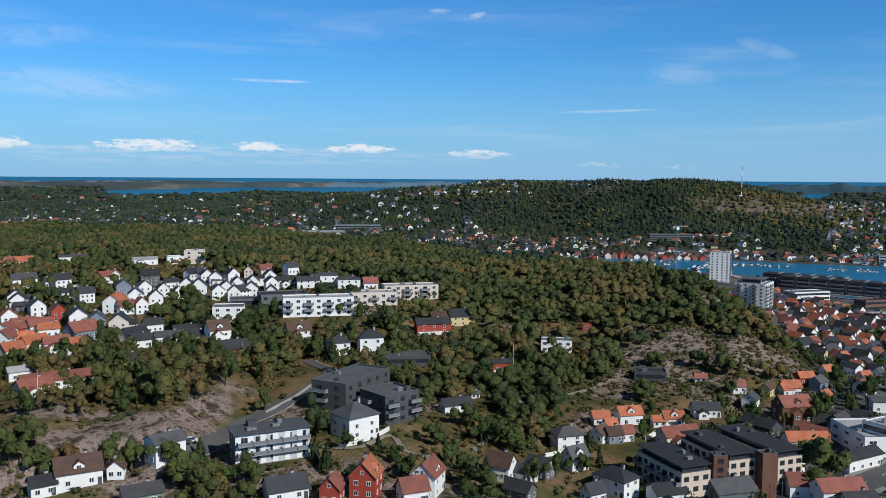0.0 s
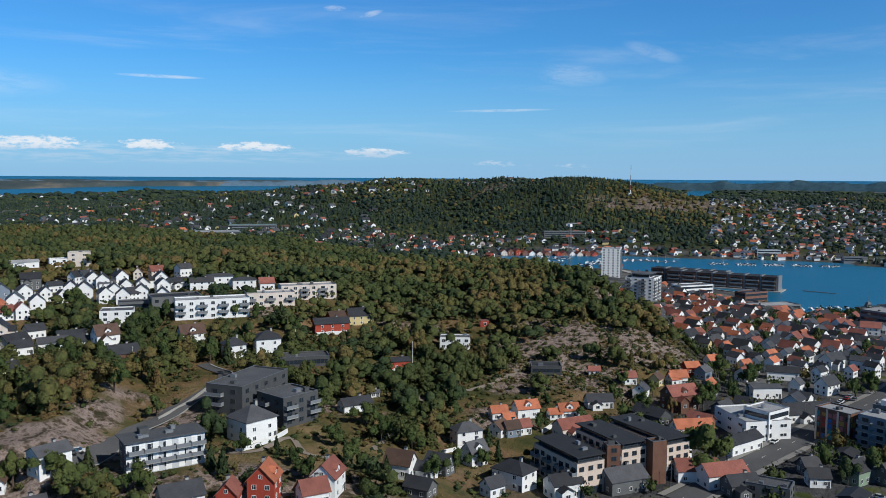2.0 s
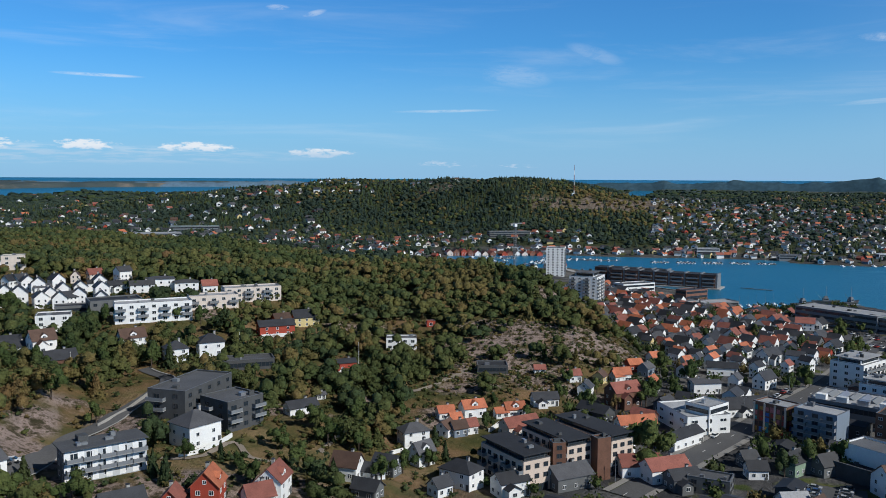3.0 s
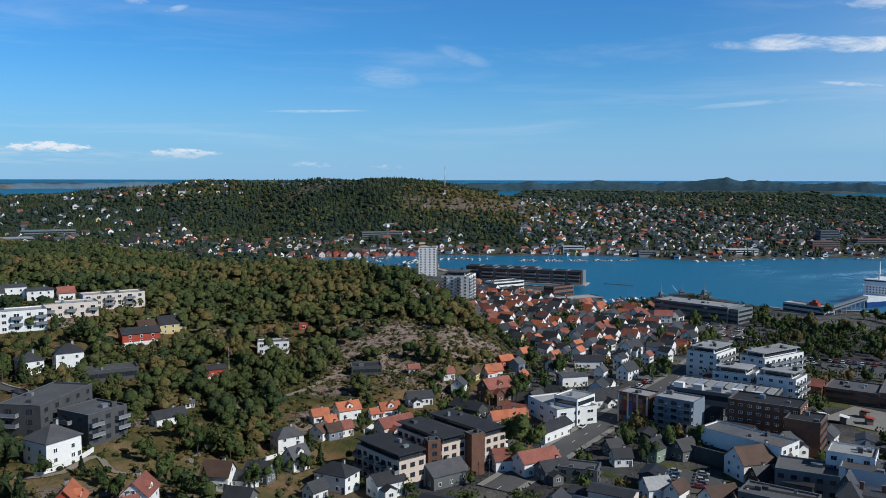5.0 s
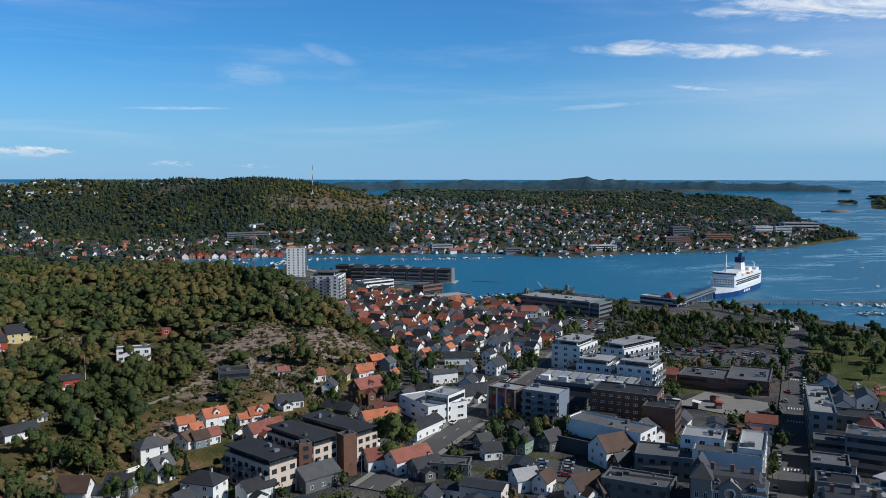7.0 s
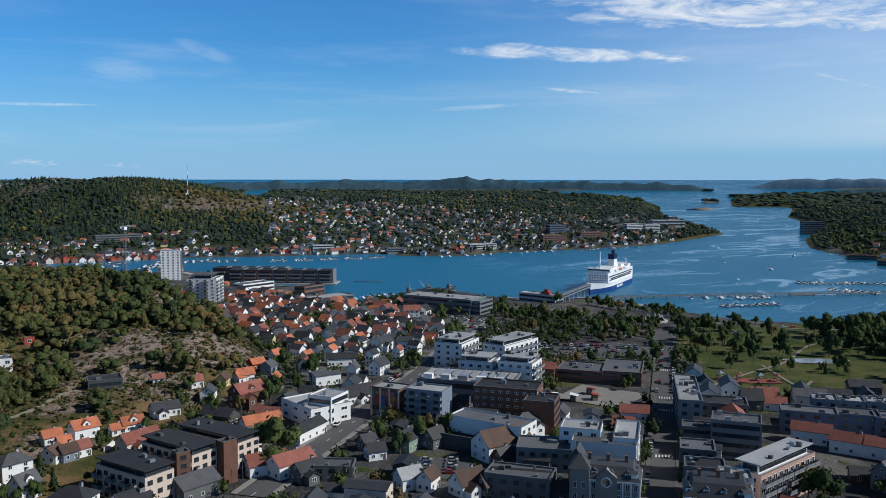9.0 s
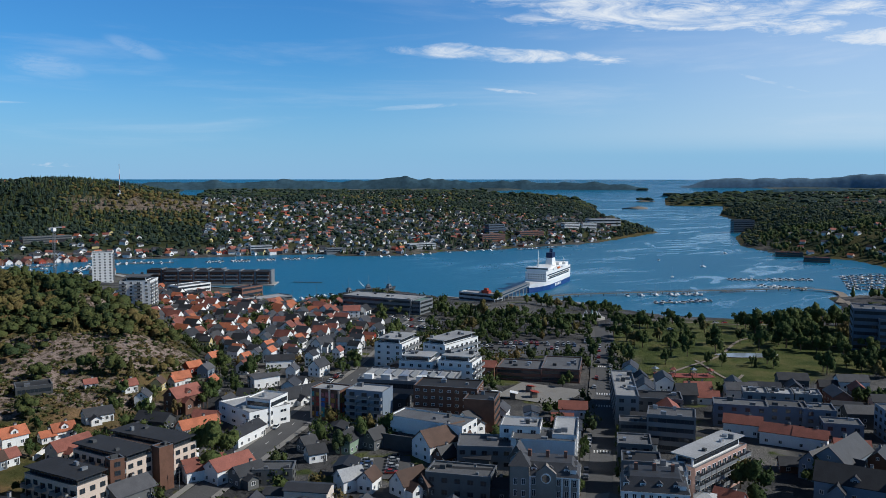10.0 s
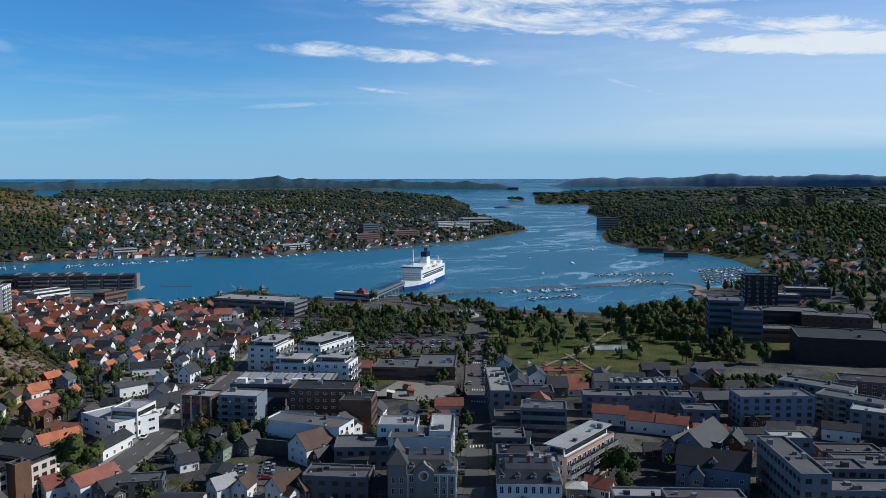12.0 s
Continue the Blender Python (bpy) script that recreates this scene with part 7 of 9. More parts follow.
def house_mass(name, label, x, y, size, yaw, wall_pick, roof_pick, squeezed=False, rise=0.74):
    """Many far houses as one mesh: walls with gables, and roofs with eaves."""
    walls, roofs = [WHITE, CREAM, REDB, GREYB, YELLOW, PALEBLUE], [DARKT, GREYT, REDT, ORANGET, BROWNT]
    # one house over the unit square: walls 0-9, roof 10-17
    pv = np.array([(-.5, -.4, -.3), (-.5, .4, -.3), (-.5, .4, .45), (-.5, 0, .8), (-.5, -.4, .45), (.5, -.4, -.3), (.5, .4, -.3), (.5, .4, .45), (.5, 0, .8), (.5, -.4, .45),
                   (-.55, -.48, .40), (.55, -.48, .40), (.55, 0, .86), (-.55, 0, .86), (-.55, .48, .40), (.55, .48, .40), (-.55, 0, .80), (.55, 0, .80),
                   (-.25, -.41, .05), (-.10, -.41, .05), (-.10, -.41, .28), (-.25, -.41, .28), (.10, -.41, .05), (.25, -.41, .05), (.25, -.41, .28), (.10, -.41, .28),
                   (.51, -.2, .05), (.51, .2, .05), (.51, .2, .28), (.51, -.2, .28), (-.51, .2, .05), (-.51, -.2, .05), (-.51, -.2, .28), (-.51, .2, .28)])
    pt = np.array([(0, 4, 2), (0, 2, 1), (4, 3, 2), (5, 6, 7), (5, 7, 9), (9, 7, 8), (0, 5, 9), (0, 9, 4), (1, 2, 7), (1, 7, 6),
                   (10, 11, 12), (10, 12, 13), (14, 13, 12), (14, 12, 15), (18, 19, 20), (18, 20, 21), (22, 23, 24), (22, 24, 25), (26, 27, 28), (26, 28, 29), (30, 31, 32), (30, 32, 33)])
    kind = np.array([0] * 10 + [1] * 4 + [2] * 8)
    z = ground_z(x, y)
    sc = np.ones(len(x))
    if squeezed:
        x, y, z, sc = squeeze(x, y, z)
    c, s = np.cos(yaw)[:, None], np.sin(yaw)[:, None]
    k = (size * sc)[:, None]
    v = np.stack([(pv[None, :, 0] * c - pv[None, :, 1] * s) * k + x[:, None], (pv[None, :, 0] * s + pv[None, :, 1] * c) * k + y[:, None], pv[None, :, 2] * k * rise + z[:, None]], -1)
    f = pt[None] + (np.arange(len(x)) * len(pv))[:, None, None]
    mi = np.where(kind[None] == 0, wall_pick[:, None], np.where(kind[None] == 1, roof_pick[:, None] + len(walls), len(walls) + len(roofs)))
    ob = new(name, raw_mesh(name, v.reshape(-1, 3), f.reshape(-1, 3), walls + roofs + [GLASS], mi.ravel()))
    return tagged(ob, label, "houses", kind="stuff")


def suburb(name, label, n, az0, az1, d0, d1, seed, gap=19, power=1.0, where=None, size=(6.5, 9.5), red=0.15, squeezed=False):
    rng = np.random.default_rng(seed)
    a = np.radians(rng.uniform(az0, az1, n * 5))
    d = d0 + (d1 - d0) * rng.uniform(0, 1, n * 5) ** power
    x, y = d * np.sin(a), d * np.cos(a)
    ok = shore(x, y) > 12
    if where is not None:
        ok &= where(x, y)
    x, y = x[ok], y[ok]
    i = np.sort(thin_out(x, y, gap))
    i = rng.permutation(i)[:n]
    x, y = x[i], y[i]
    m = len(x)
    wp = rng.choice(6, m, p=[0.66, 0.1, 0.06, 0.08, 0.04, 0.06])
    rp = rng.choice(5, m, p=[0.5 - red / 2, 0.4 - red / 2, red * 0.6, red * 0.4, 0.1])
    house_mass(name, label, x, y, rng.uniform(*size, m), rng.uniform(0, math.pi, m), wp, rp, squeezed)
    for px_, py_ in zip(x, y):
        FAR_TAKEN.append((px_, py_))


o = np.array(OUTER)
house_mass("old_town_houses", "white and dark-roofed wooden houses of the old town towards the quay", o[:, 0], o[:, 1], o[:, 2], o[:, 3], o[:, 4].astype(int), o[:, 5].astype(int), rise=0.92)
suburb("peninsula_houses", "white wooden houses spread among trees across the bay", 950, 24.5, 52, 1010, 1750, 31, 15, 1.4, size=(6.2, 9.0))
suburb("peninsula_houses", "far white houses among trees on the peninsula", 420, 26, 52, 1700, 2550, 32, 22, 1.0, size=(7.5, 11))
suburb("harbour_foot_houses", "houses at the foot of the wooded ridge", 190, -3, 21, 1060, 1330, 33, 12, 1.0, red=0.45)
suburb("quay_houses", "close row of red and white waterfront houses", 90, 14, 33, 960, 1230, 41, 11, 1.0, where=lambda x, y: (shore(x, y) < 42) & (y > 900), red=0.3, size=(7, 10))
suburb("valley_houses", "houses in the valley behind the wooded plateau", 520, -30, 3, 1250, 2500, 34, 20, 0.8, size=(9, 14))
suburb("ridge_houses", "white houses on top of the far ridge", 110, -2, 14, 1700, 2000, 35, 24, 1.0, where=lambda x, y: land(x, y) > 72)
suburb("east_shore_houses", "houses on the wooded shore beside the marina", 120, 63, 80, 950, 2000, 36, 20, 1.3, where=lambda x, y: land(x, y) < 45, red=0.3)
suburb("east_shore_houses", "white houses close to the eastern shore", 60, 62.5, 76, 900, 1400, 43, 17, 1.0, where=lambda x, y: shore(x, y) < 150, red=0.3, size=(6.5, 9.5))
suburb("east_slope_houses", "white wooden houses on the slope above the coast road", 70, 71, 80, 740, 1050, 42, 17, 1.0, red=0.3, size=(7.5, 10))
suburb("distant_houses", "distant scattered white houses", 420, -30, 26, 2500, 4300, 37, 45, 0.8, size=(13, 20), squeezed=True)
suburb("distant_houses", "distant scattered white houses", 260, 62, 82, 2100, 5200, 38, 50, 0.8, size=(13, 20), squeezed=True)

for x, y, w, l, hgt, fl, wall, roof, yaw, lab in (
        (900, 945, 42, 16, 9, 3, REDBRICK, FELT, -10, "long red-brick waterfront block across the bay"),
        (985, 945, 46, 15, 9, 3, REDBRICK, REDT, -12, "long red-brick waterfront block across the bay"),
        (960, 1000, 30, 14, 15, 4, BLUEG, FELT, -12, "blue-grey office block behind the waterfront"),
        (1130, 985, 30, 14, 13, 5, WHITE, FELT, -20, "white waterfront apartment block"),
        (1172, 980, 26, 14, 13, 5, WHITE, FELT, -25, "white waterfront apartment block"),
        (1275, 1030, 62, 26, 11, 2, PANELG, PALEFELT, -30, "pale shipyard hall on the point"),
        (760, 945, 44, 14, 6, 2, PANELG, PALEFELT, -8, "low pale warehouse on the far waterfront"),
        (560, 1050, 30, 14, 7, 2, PANELG, FELT, -15, "grey boat hall on the far waterfront"),
        (640, 985, 28, 12, 6, 2, LGREY, FELT, -15, "pale shed on the far waterfront"),
        (330, 1225, 64, 14, 9, 3, GREYB, FELT, 4, "long grey block at the foot of the ridge"),
        (-200, 1330, 90, 40, 8, 2, LGREY, PALEFELT, 10, "pale flat-roofed school in the valley"),
        (-150, 1480, 80, 30, 8, 2, LGREY, COPPER, 5, "low industrial hall in the valley"),
        (-100, 1180, 50, 24, 8, 2, WHITE, PALEFELT, 5, "white flat-roofed building in the valley"),
        (1040, 500, 30, 12, 9, 3, REDBRICK, REDT, -60, "red-roofed waterside block by the bay"),
        (1085, 560, 34, 12, 9, 3, REDBRICK, REDT, -55, "red-roofed waterside block by the bay"),
        (1500, 870, 40, 18, 24, 7, LGREY, FELT, -40, "grey apartment tower on the wooded point"),
        (2210, 880, 20, 18, 30, 10, BRICK, FELT, -60, "brown brick high-rise tower on the far slope"),
        (2230, 775, 20, 18, 30, 10, BRICK, FELT, -60, "brown brick high-rise tower on the far slope"),
        (2200, 700, 20, 18, 36, 12, BRICK, FELT, -60, "brown brick high-rise tower on the far slope"),
        (345, 672, 26, 12, 8, 2, REDBRICK, DARKT, 20, "red wharf building beside the inner quay"),
        (300, 690, 34, 14, 7, 2, WHITE, FELT, 15, "white flat-roofed house by the quay"),
        (328, 606, 40, 16, 6, 2, LGREY, PALEFELT, 10, "grey flat-roofed shed on the quay"),
        (705, 225, 34, 14, 8, 2, GREYB, PALEFELT, -62, "grey car-park building beside the coast road"),
        (668, 232, 26, 14, 7, 2, LGREY, PALEFELT, -62, "pale low building beside the coast road")):
    block("waterfront_block" if hgt < 30 else "high_rise", x, y, yaw, w, l, hgt, fl, wall, roof, lab, styles="bbbb" if hgt < 30 else "pppp", bay=6, units=2, glaze=(1.8, 1.5) if hgt < 30 else (2.6, 1.3))
    FAR_TAKEN += [(x + u * w * math.cos(radians(yaw)), y + u * w * math.sin(radians(yaw))) for u in (-0.4, -0.2, 0, 0.2, 0.4)]


rnd = random.Random(91)
for k in range(13):     # gabled sheds along the inner quay, ends to the water
    x, y = 218 + k * 9.5 + (6 if k > 6 else 0), 1120 - k * 1.5 + rnd.uniform(-3, 3)
    house(x, y, 95 + rnd.uniform(-5, 5), 15, 8.4, 6.0, 3.4, (CREAM, REDBRICK, REDB, REDBRICK, WHITE)[k % 5], (REDT, BROWNT, REDT, ORANGET)[k % 4], "gabled boathouse with a tiled roof on the inner quay", group="quay boathouses", lite=True, name="boathouse")
    FAR_TAKEN += [(x, y - 5), (x, y + 5)]


# ---- smaller things of the town ----
def panel_wall(ob, side, w, l, z0, z1, cols, rows, mats, seed):
    """A wall painted with loose fields of colour, as thin boards."""
    r = random.Random(seed)
    run = w if side in (0, 2) else l
    for i in range(cols):
        for j in range(rows):
            pw, ph = run / cols * r.uniform(0.5, 0.95), (z1 - z0) / rows * r.uniform(0.6, 1.0)
            u = ((i + 0.5) / cols - 0.5) * run
            z = z0 + (j + 0.5) / rows * (z1 - z0)
            part("painted_field", Shape().box(-pw / 2, pw / 2, -0.05, -0.01, -ph / 2, ph / 2), r.choice(mats), ob, facade_pose(side, u, z, w, l))


MURAL = [surface("mural_" + n, c, 0.8, 0.2, 0.6, 3.0) for n, c in (("red", (0.30, 0.04, 0.03)), ("blue", (0.04, 0.12, 0.36)), ("ochre", (0.42, 0.22, 0.05)), ("teal", (0.05, 0.22, 0.24)), ("dark", (0.05, 0.03, 0.03)), ("pink", (0.42, 0.14, 0.14)))]
for ob in [o for o in scene.objects if o.name.startswith("mural_building")]:
    for sd, side in enumerate((0, 1)):
        panel_wall(ob, side, 13.8, 10.1, 1.2, 11.4, 6, 5, MURAL, 3 + sd)
    for k in range(4):
        part("pilaster", Shape().box(-0.35, 0.35, -0.3, 0, -1, 12.4), BEIGE, ob, facade_pose(0, (k - 1.5) * 4.2, 0, 13.8, 10.1))

# sawtooth skylights of the shopping centre
for ob in [o for o in scene.objects if o.name.startswith("shopping_centre")]:
    for k in range(9):
        x0 = -18 + k * 4.2
        part("skylight", Shape().poly([(x0, -3, 8.5), (x0 + 3.6, -3, 8.5), (x0 + 3.6, 8, 8.5), (x0, 8, 8.5), (x0 + 1.8, -3, 9.7), (x0 + 1.8, 8, 9.7)],
                                      [(0, 1, 4), (1, 2, 5, 4), (2, 3, 5), (3, 0, 4, 5)]), METAL if k % 2 else LGREY, ob)
    for k in range(5):
        part("plant_room", Shape().box(-19 + k * 8, -15 + k * 8, -9.5, -6.5, 8.5, 10.6), (WHITE, PANELG, METAL)[k % 3], ob)


def pole(x, y, h, label="white flagpole beside the houses", name="flagpole", cat="pole"):
    ob = root(name, x, y, gz(x, y), 0, label, cat)
    part("shaft", Shape().tube((0, 0, -1), (0, 0, h), 0.11, 0.05, 6), FRAME, ob)
    part("knob", Shape().tube((0, 0, h), (0, 0, h + 0.25), 0.12, 0.12, 6), FRAME, ob)


def lamp(x, y, yaw):
    ob = root("street_lamp", x, y, gz(x, y), yaw, "grey street lamp with a bent arm", "lamp", "street lamps")
    part("post", cached(("lpost",), lambda: Shape().tube((0, 0, 0), (0, 0, 7.5), 0.1, 0.06, 6).tube((0, 0, 7.5), (1.4, 0, 7.9), 0.05, 0.05, 5).mesh("post", [METAL])), METAL, ob)
    part("head", cached(("lhead",), lambda: Shape().box(1.2, 1.9, -0.14, 0.14, 7.82, 7.98).mesh("head", [DARKB])), DARKB, ob)


ln = smooth_line(BOULEVARD, 4.0)
for k in range(2, len(ln) - 2, 6):
    t = ln[k + 1] - ln[k - 1]
    a = math.degrees(math.atan2(t[1], t[0]))
    lamp(ln[k][0] - math.sin(radians(a)) * 7.8, ln[k][1] + math.cos(radians(a)) * 7.8, a - 90)


def garden_wall(pts, h, mat, label, th=0.35, name="garden_wall"):
    for a, b in zip(pts, pts[1:]):
        n = math.hypot(b[0] - a[0], b[1] - a[1])
        z0, z1 = gz(*a), gz(*b)
        ob = part(name, Shape().poly([(0, -th / 2, z0 - 1.5), (n, -th / 2, z1 - 1.5), (n, th / 2, z1 - 1.5), (0, th / 2, z0 - 1.5), (0, -th / 2, z0 + h), (n, -th / 2, z1 + h), (n, th / 2, z1 + h), (0, th / 2, z0 + h)],
                                     [(3, 2, 1, 0), (4, 5, 6, 7), (0, 1, 5, 4), (1, 2, 6, 5), (2, 3, 7, 6), (3, 0, 4, 7)]), mat, None, pose(a[0], a[1], 0, 0, 0, math.degrees(math.atan2(b[1] - a[1], b[0] - a[0]))))
        tagged(ob, label, "wall")


def mansard(w, l, z0, z1, inset):
    a, b, c, d = w / 2 + 0.3, l / 2 + 0.3, w / 2 - inset, l / 2 - inset
    return Shape().poly([(-a, -b, z0), (a, -b, z0), (a, b, z0), (-a, b, z0), (-c, -d, z1), (c, -d, z1), (c, d, z1), (-c, d, z1)],
                        [(3, 2, 1, 0), (0, 1, 5, 4), (1, 2, 6, 5), (2, 3, 7, 6), (3, 0, 4, 7), (4, 5, 6, 7)])


def mansard_house(name, x, y, yaw, w, l, hgt, floors, wall, roof, label, bay, turret=False):
    """A town building with rows of tall windows, a steep roof and a row of dormers."""
    ob = root(name, x, y, gz(x, y), yaw, label, "building")
    part("wall", Shape().box(-w / 2, w / 2, -l / 2, l / 2, -3, hgt), wall, ob)
    part("cornice", Shape().box(-w / 2 - 0.35, w / 2 + 0.35, -l / 2 - 0.35, l / 2 + 0.35, hgt - 0.35, hgt), FRAME, ob)
    part("roof", mansard(w, l, hgt, hgt + 3.6, 2.2), roof, ob)
    fh = hgt / floors
    for side in (0, 1, 3):
        run = w if side == 0 else l
        n = int(run // bay)
        for k in range(n):
            u = ((k + 0.5) / n - 0.5) * run
            for fl in range(floors):
                part("window", window_mesh(1.1, round(fh * 0.58, 2), FRAME, 1), FRAME, ob, facade_pose(side, u, fh * (fl + 0.52), w, l))
            if k % 2 == 0:
                dm = cached(("mdormer", wall.name), lambda: Shape().box(-0.8, 0.8, 0, 1.8, 0, 1.7, 0).poly([(-1.0, -0.15, 1.7), (1.0, -0.15, 1.7), (0, -0.15, 2.5), (-1.0, 2.2, 1.7), (1.0, 2.2, 1.7), (0, 2.2, 2.5)], [(0, 1, 2), (0, 2, 5, 3), (1, 4, 5, 2), (3, 5, 4)], 1).mesh("dormer", [FRAME, GREYT]))
                d = part("dormer", dm, FRAME, ob, facade_pose(side, u, hgt + 0.5, w - 1.6, l - 1.6))
                part("window", window_mesh(1.0, 1.2, FRAME, 1), FRAME, d, pose(0, 0, 0.9))
        for k in range(n + 1):
            part("pilaster", Shape().box(-0.2, 0.2, -0.12, 0, 0, hgt - 0.4), FRAME, ob, facade_pose(side, (k / n - 0.5) * (run - 0.4), 0, w, l))
    for k in range(3):
        part("chimney", Shape().box(-0.5, 0.5, -0.5, 0.5, 0, 2.2), REDBRICK, ob, pose((k - 1) * w * 0.28, 0.8, hgt + 3.4))
    if turret:
        part("gable_front", Shape().poly([(-3, -l / 2 - 0.5, -2), (3, -l / 2 - 0.5, -2), (3, -l / 2 - 0.5, hgt + 1), (0, -l / 2 - 0.5, hgt + 3.4), (-3, -l / 2 - 0.5, hgt + 1), (-3, 0, -2), (3, 0, -2), (3, 0, hgt + 1), (0, 0, hgt + 3.4), (-3, 0, hgt + 1)],
                                         [(0, 1, 2, 3, 4), (1, 6, 7, 2), (5, 0, 4, 9), (2, 7, 8, 3), (3, 8, 9, 4)]), wall, ob)
        part("arch", Shape().tube((0, -l / 2 - 0.7, hgt - 0.5), (0, -l / 2 - 0.4, hgt - 0.5), 1.5, 1.5, 20), FRAME, ob)
        part("arch_window", Shape().tube((0, -l / 2 - 0.8, hgt - 0.5), (0, -l / 2 - 0.5, hgt - 0.5), 1.15, 1.15, 20), GLASS, ob)
        t = part("turret", Shape().box(-w / 2 - 1.0, -w / 2 + 4.6, -l / 2 - 1.0, -l / 2 + 4.6, -2, hgt + 3.0), wall, ob)
        part("turret_roof", Shape().poly([(-w / 2 - 1.5, -l / 2 - 1.5, hgt + 3), (-w / 2 + 5.1, -l / 2 - 1.5, hgt + 3), (-w / 2 + 5.1, -l / 2 + 5.1, hgt + 3), (-w / 2 - 1.5, -l / 2 + 5.1, hgt + 3), (-w / 2 + 1.8, -l / 2 + 1.8, hgt + 7)], [(3, 2, 1, 0), (0, 1, 4), (1, 2, 4), (2, 3, 4), (3, 0, 4)]), GREYT, t)
        for fl in range(floors):
            for u in (-1, 1):
                part("window", window_mesh(1.1, 1.9, FRAME, 1), FRAME, t, pose(-w / 2 + 1.8 + u * 1.2, -l / 2 - 1.0, fh * (fl + 0.52)))
    claim(x, y, yaw, w, l, 2.0)


mansard_house("town_house", ORNATE_AT[0], ORNATE_AT[1], -51, 19, 12, 10.5, 3, WARMG, GREYT, "grey ornate town building with white pilasters, turret and arched gable", 2.3, True)
mansard_house("town_house", CORNER_AT[0], CORNER_AT[1], -51, 18, 14, 11.0, 3, WHITE, DARKT, "white corner building with tall windows and dark mansard roof", 2.2)

# pond, fountain and kiosks
STONE = surface("pale_stone_kerb", (0.42, 0.40, 0.37), 0.8, 0.12)
FOAM = surface("fountain_spray", (0.8, 0.82, 0.84), 0.9, 0.05)
ob = root("pond", POND_AT[0], POND_AT[1], gz(*POND_AT) + 0.15, -40, "shallow pale pond in the park lawn", "pond")
part("basin", Shape().poly([(16 * math.cos(k * 0.3142) * (1 + 0.15 * math.sin(k)), 6 * math.sin(k * 0.3142), 0.2) for k in range(20)], [tuple(range(20))]), surface("pond_water", (0.25, 0.30, 0.34), 0.15, 0.1), ob)
part("kerb", Shape().poly([(r * 16 * math.cos(k * 0.3142) * (1 + 0.15 * math.sin(k)), r * 6 * math.sin(k * 0.3142), 0.28) for r in (1.0, 1.06) for k in range(20)], [(k, 20 + k, 20 + (k + 1) % 20, (k + 1) % 20) for k in range(20)]), STONE, ob)
TAKEN.append((POND_AT[0], POND_AT[1], 12))
ob = root("fountain", FOUNTAIN_AT[0], FOUNTAIN_AT[1], gz(*FOUNTAIN_AT) + 0.3, 0, "round monument fountain with white water jets", "fountain")
part("basin", Shape().tube((0, 0, -0.5), (0, 0, 0.7), 9, 9, 24), STONE, ob)
for k in range(8):
    part("jet", Shape().tube((6.5 * math.cos(k * 0.785), 6.5 * math.sin(k * 0.785), 0.7), (4.6 * math.cos(k * 0.785), 4.6 * math.sin(k * 0.785), 4.5), 0.5, 0.15, 6), FOAM, ob)
part("monument", Shape().tube((0, 0, 0.7), (0, 0, 3), 2, 1.2, 10).tube((0, 0, 3), (0, 0, 6), 1.0, 0.4, 8), COPPER, ob)
TAKEN.append((FOUNTAIN_AT[0], FOUNTAIN_AT[1], 16))
for k, (dx, dy) in enumerate(((0, 0), (8, -5), (-5, 6), (14, 3))):
    x, y = KIOSK_AT[0] + dx, KIOSK_AT[1] + dy
    ob = root("kiosk", x, y, gz(x, y) + 0.3, 39 + k * 20, "small dark market kiosk with a pale awning", "kiosk", "market kiosks")
    part("stall", Shape().box(-1.6, 1.6, -1.2, 1.2, 0, 2.4), TIMBER, ob)
    part("awning", Shape().poly([(-2, -2.2, 2.3), (2, -2.2, 2.3), (2, 1.4, 2.9), (-2, 1.4, 2.9), (-2, -2.2, 2.4), (2, -2.2, 2.4), (2, 1.4, 3.0), (-2, 1.4, 3.0)], [(3, 2, 1, 0), (4, 5, 6, 7), (0, 1, 5, 4), (1, 2, 6, 5), (2, 3, 7, 6), (3, 0, 4, 7)]), (FRAME, REDB)[k % 2], ob)


for x, y, h in FLAGPOLES:
    pole(x, y, h)
garden_wall(TERRACE_WALL, 1.3, WHITE, "white garden wall round the terrace of the white house")
garden_wall(PLATEAU_WALL, 1.4, WHITE, "long white garden wall between the hill houses")
garden_wall(TOWN_WALL, 1.6, WHITE, "white garden wall behind the town blocks")
garden_wall(ROAD_WALL, 1.2, CONCRETE, "grey concrete retaining wall beside the hill road")
garden_wall(LOWER_WALL, 1.2, WHITE, "white wall below the white hipped house")


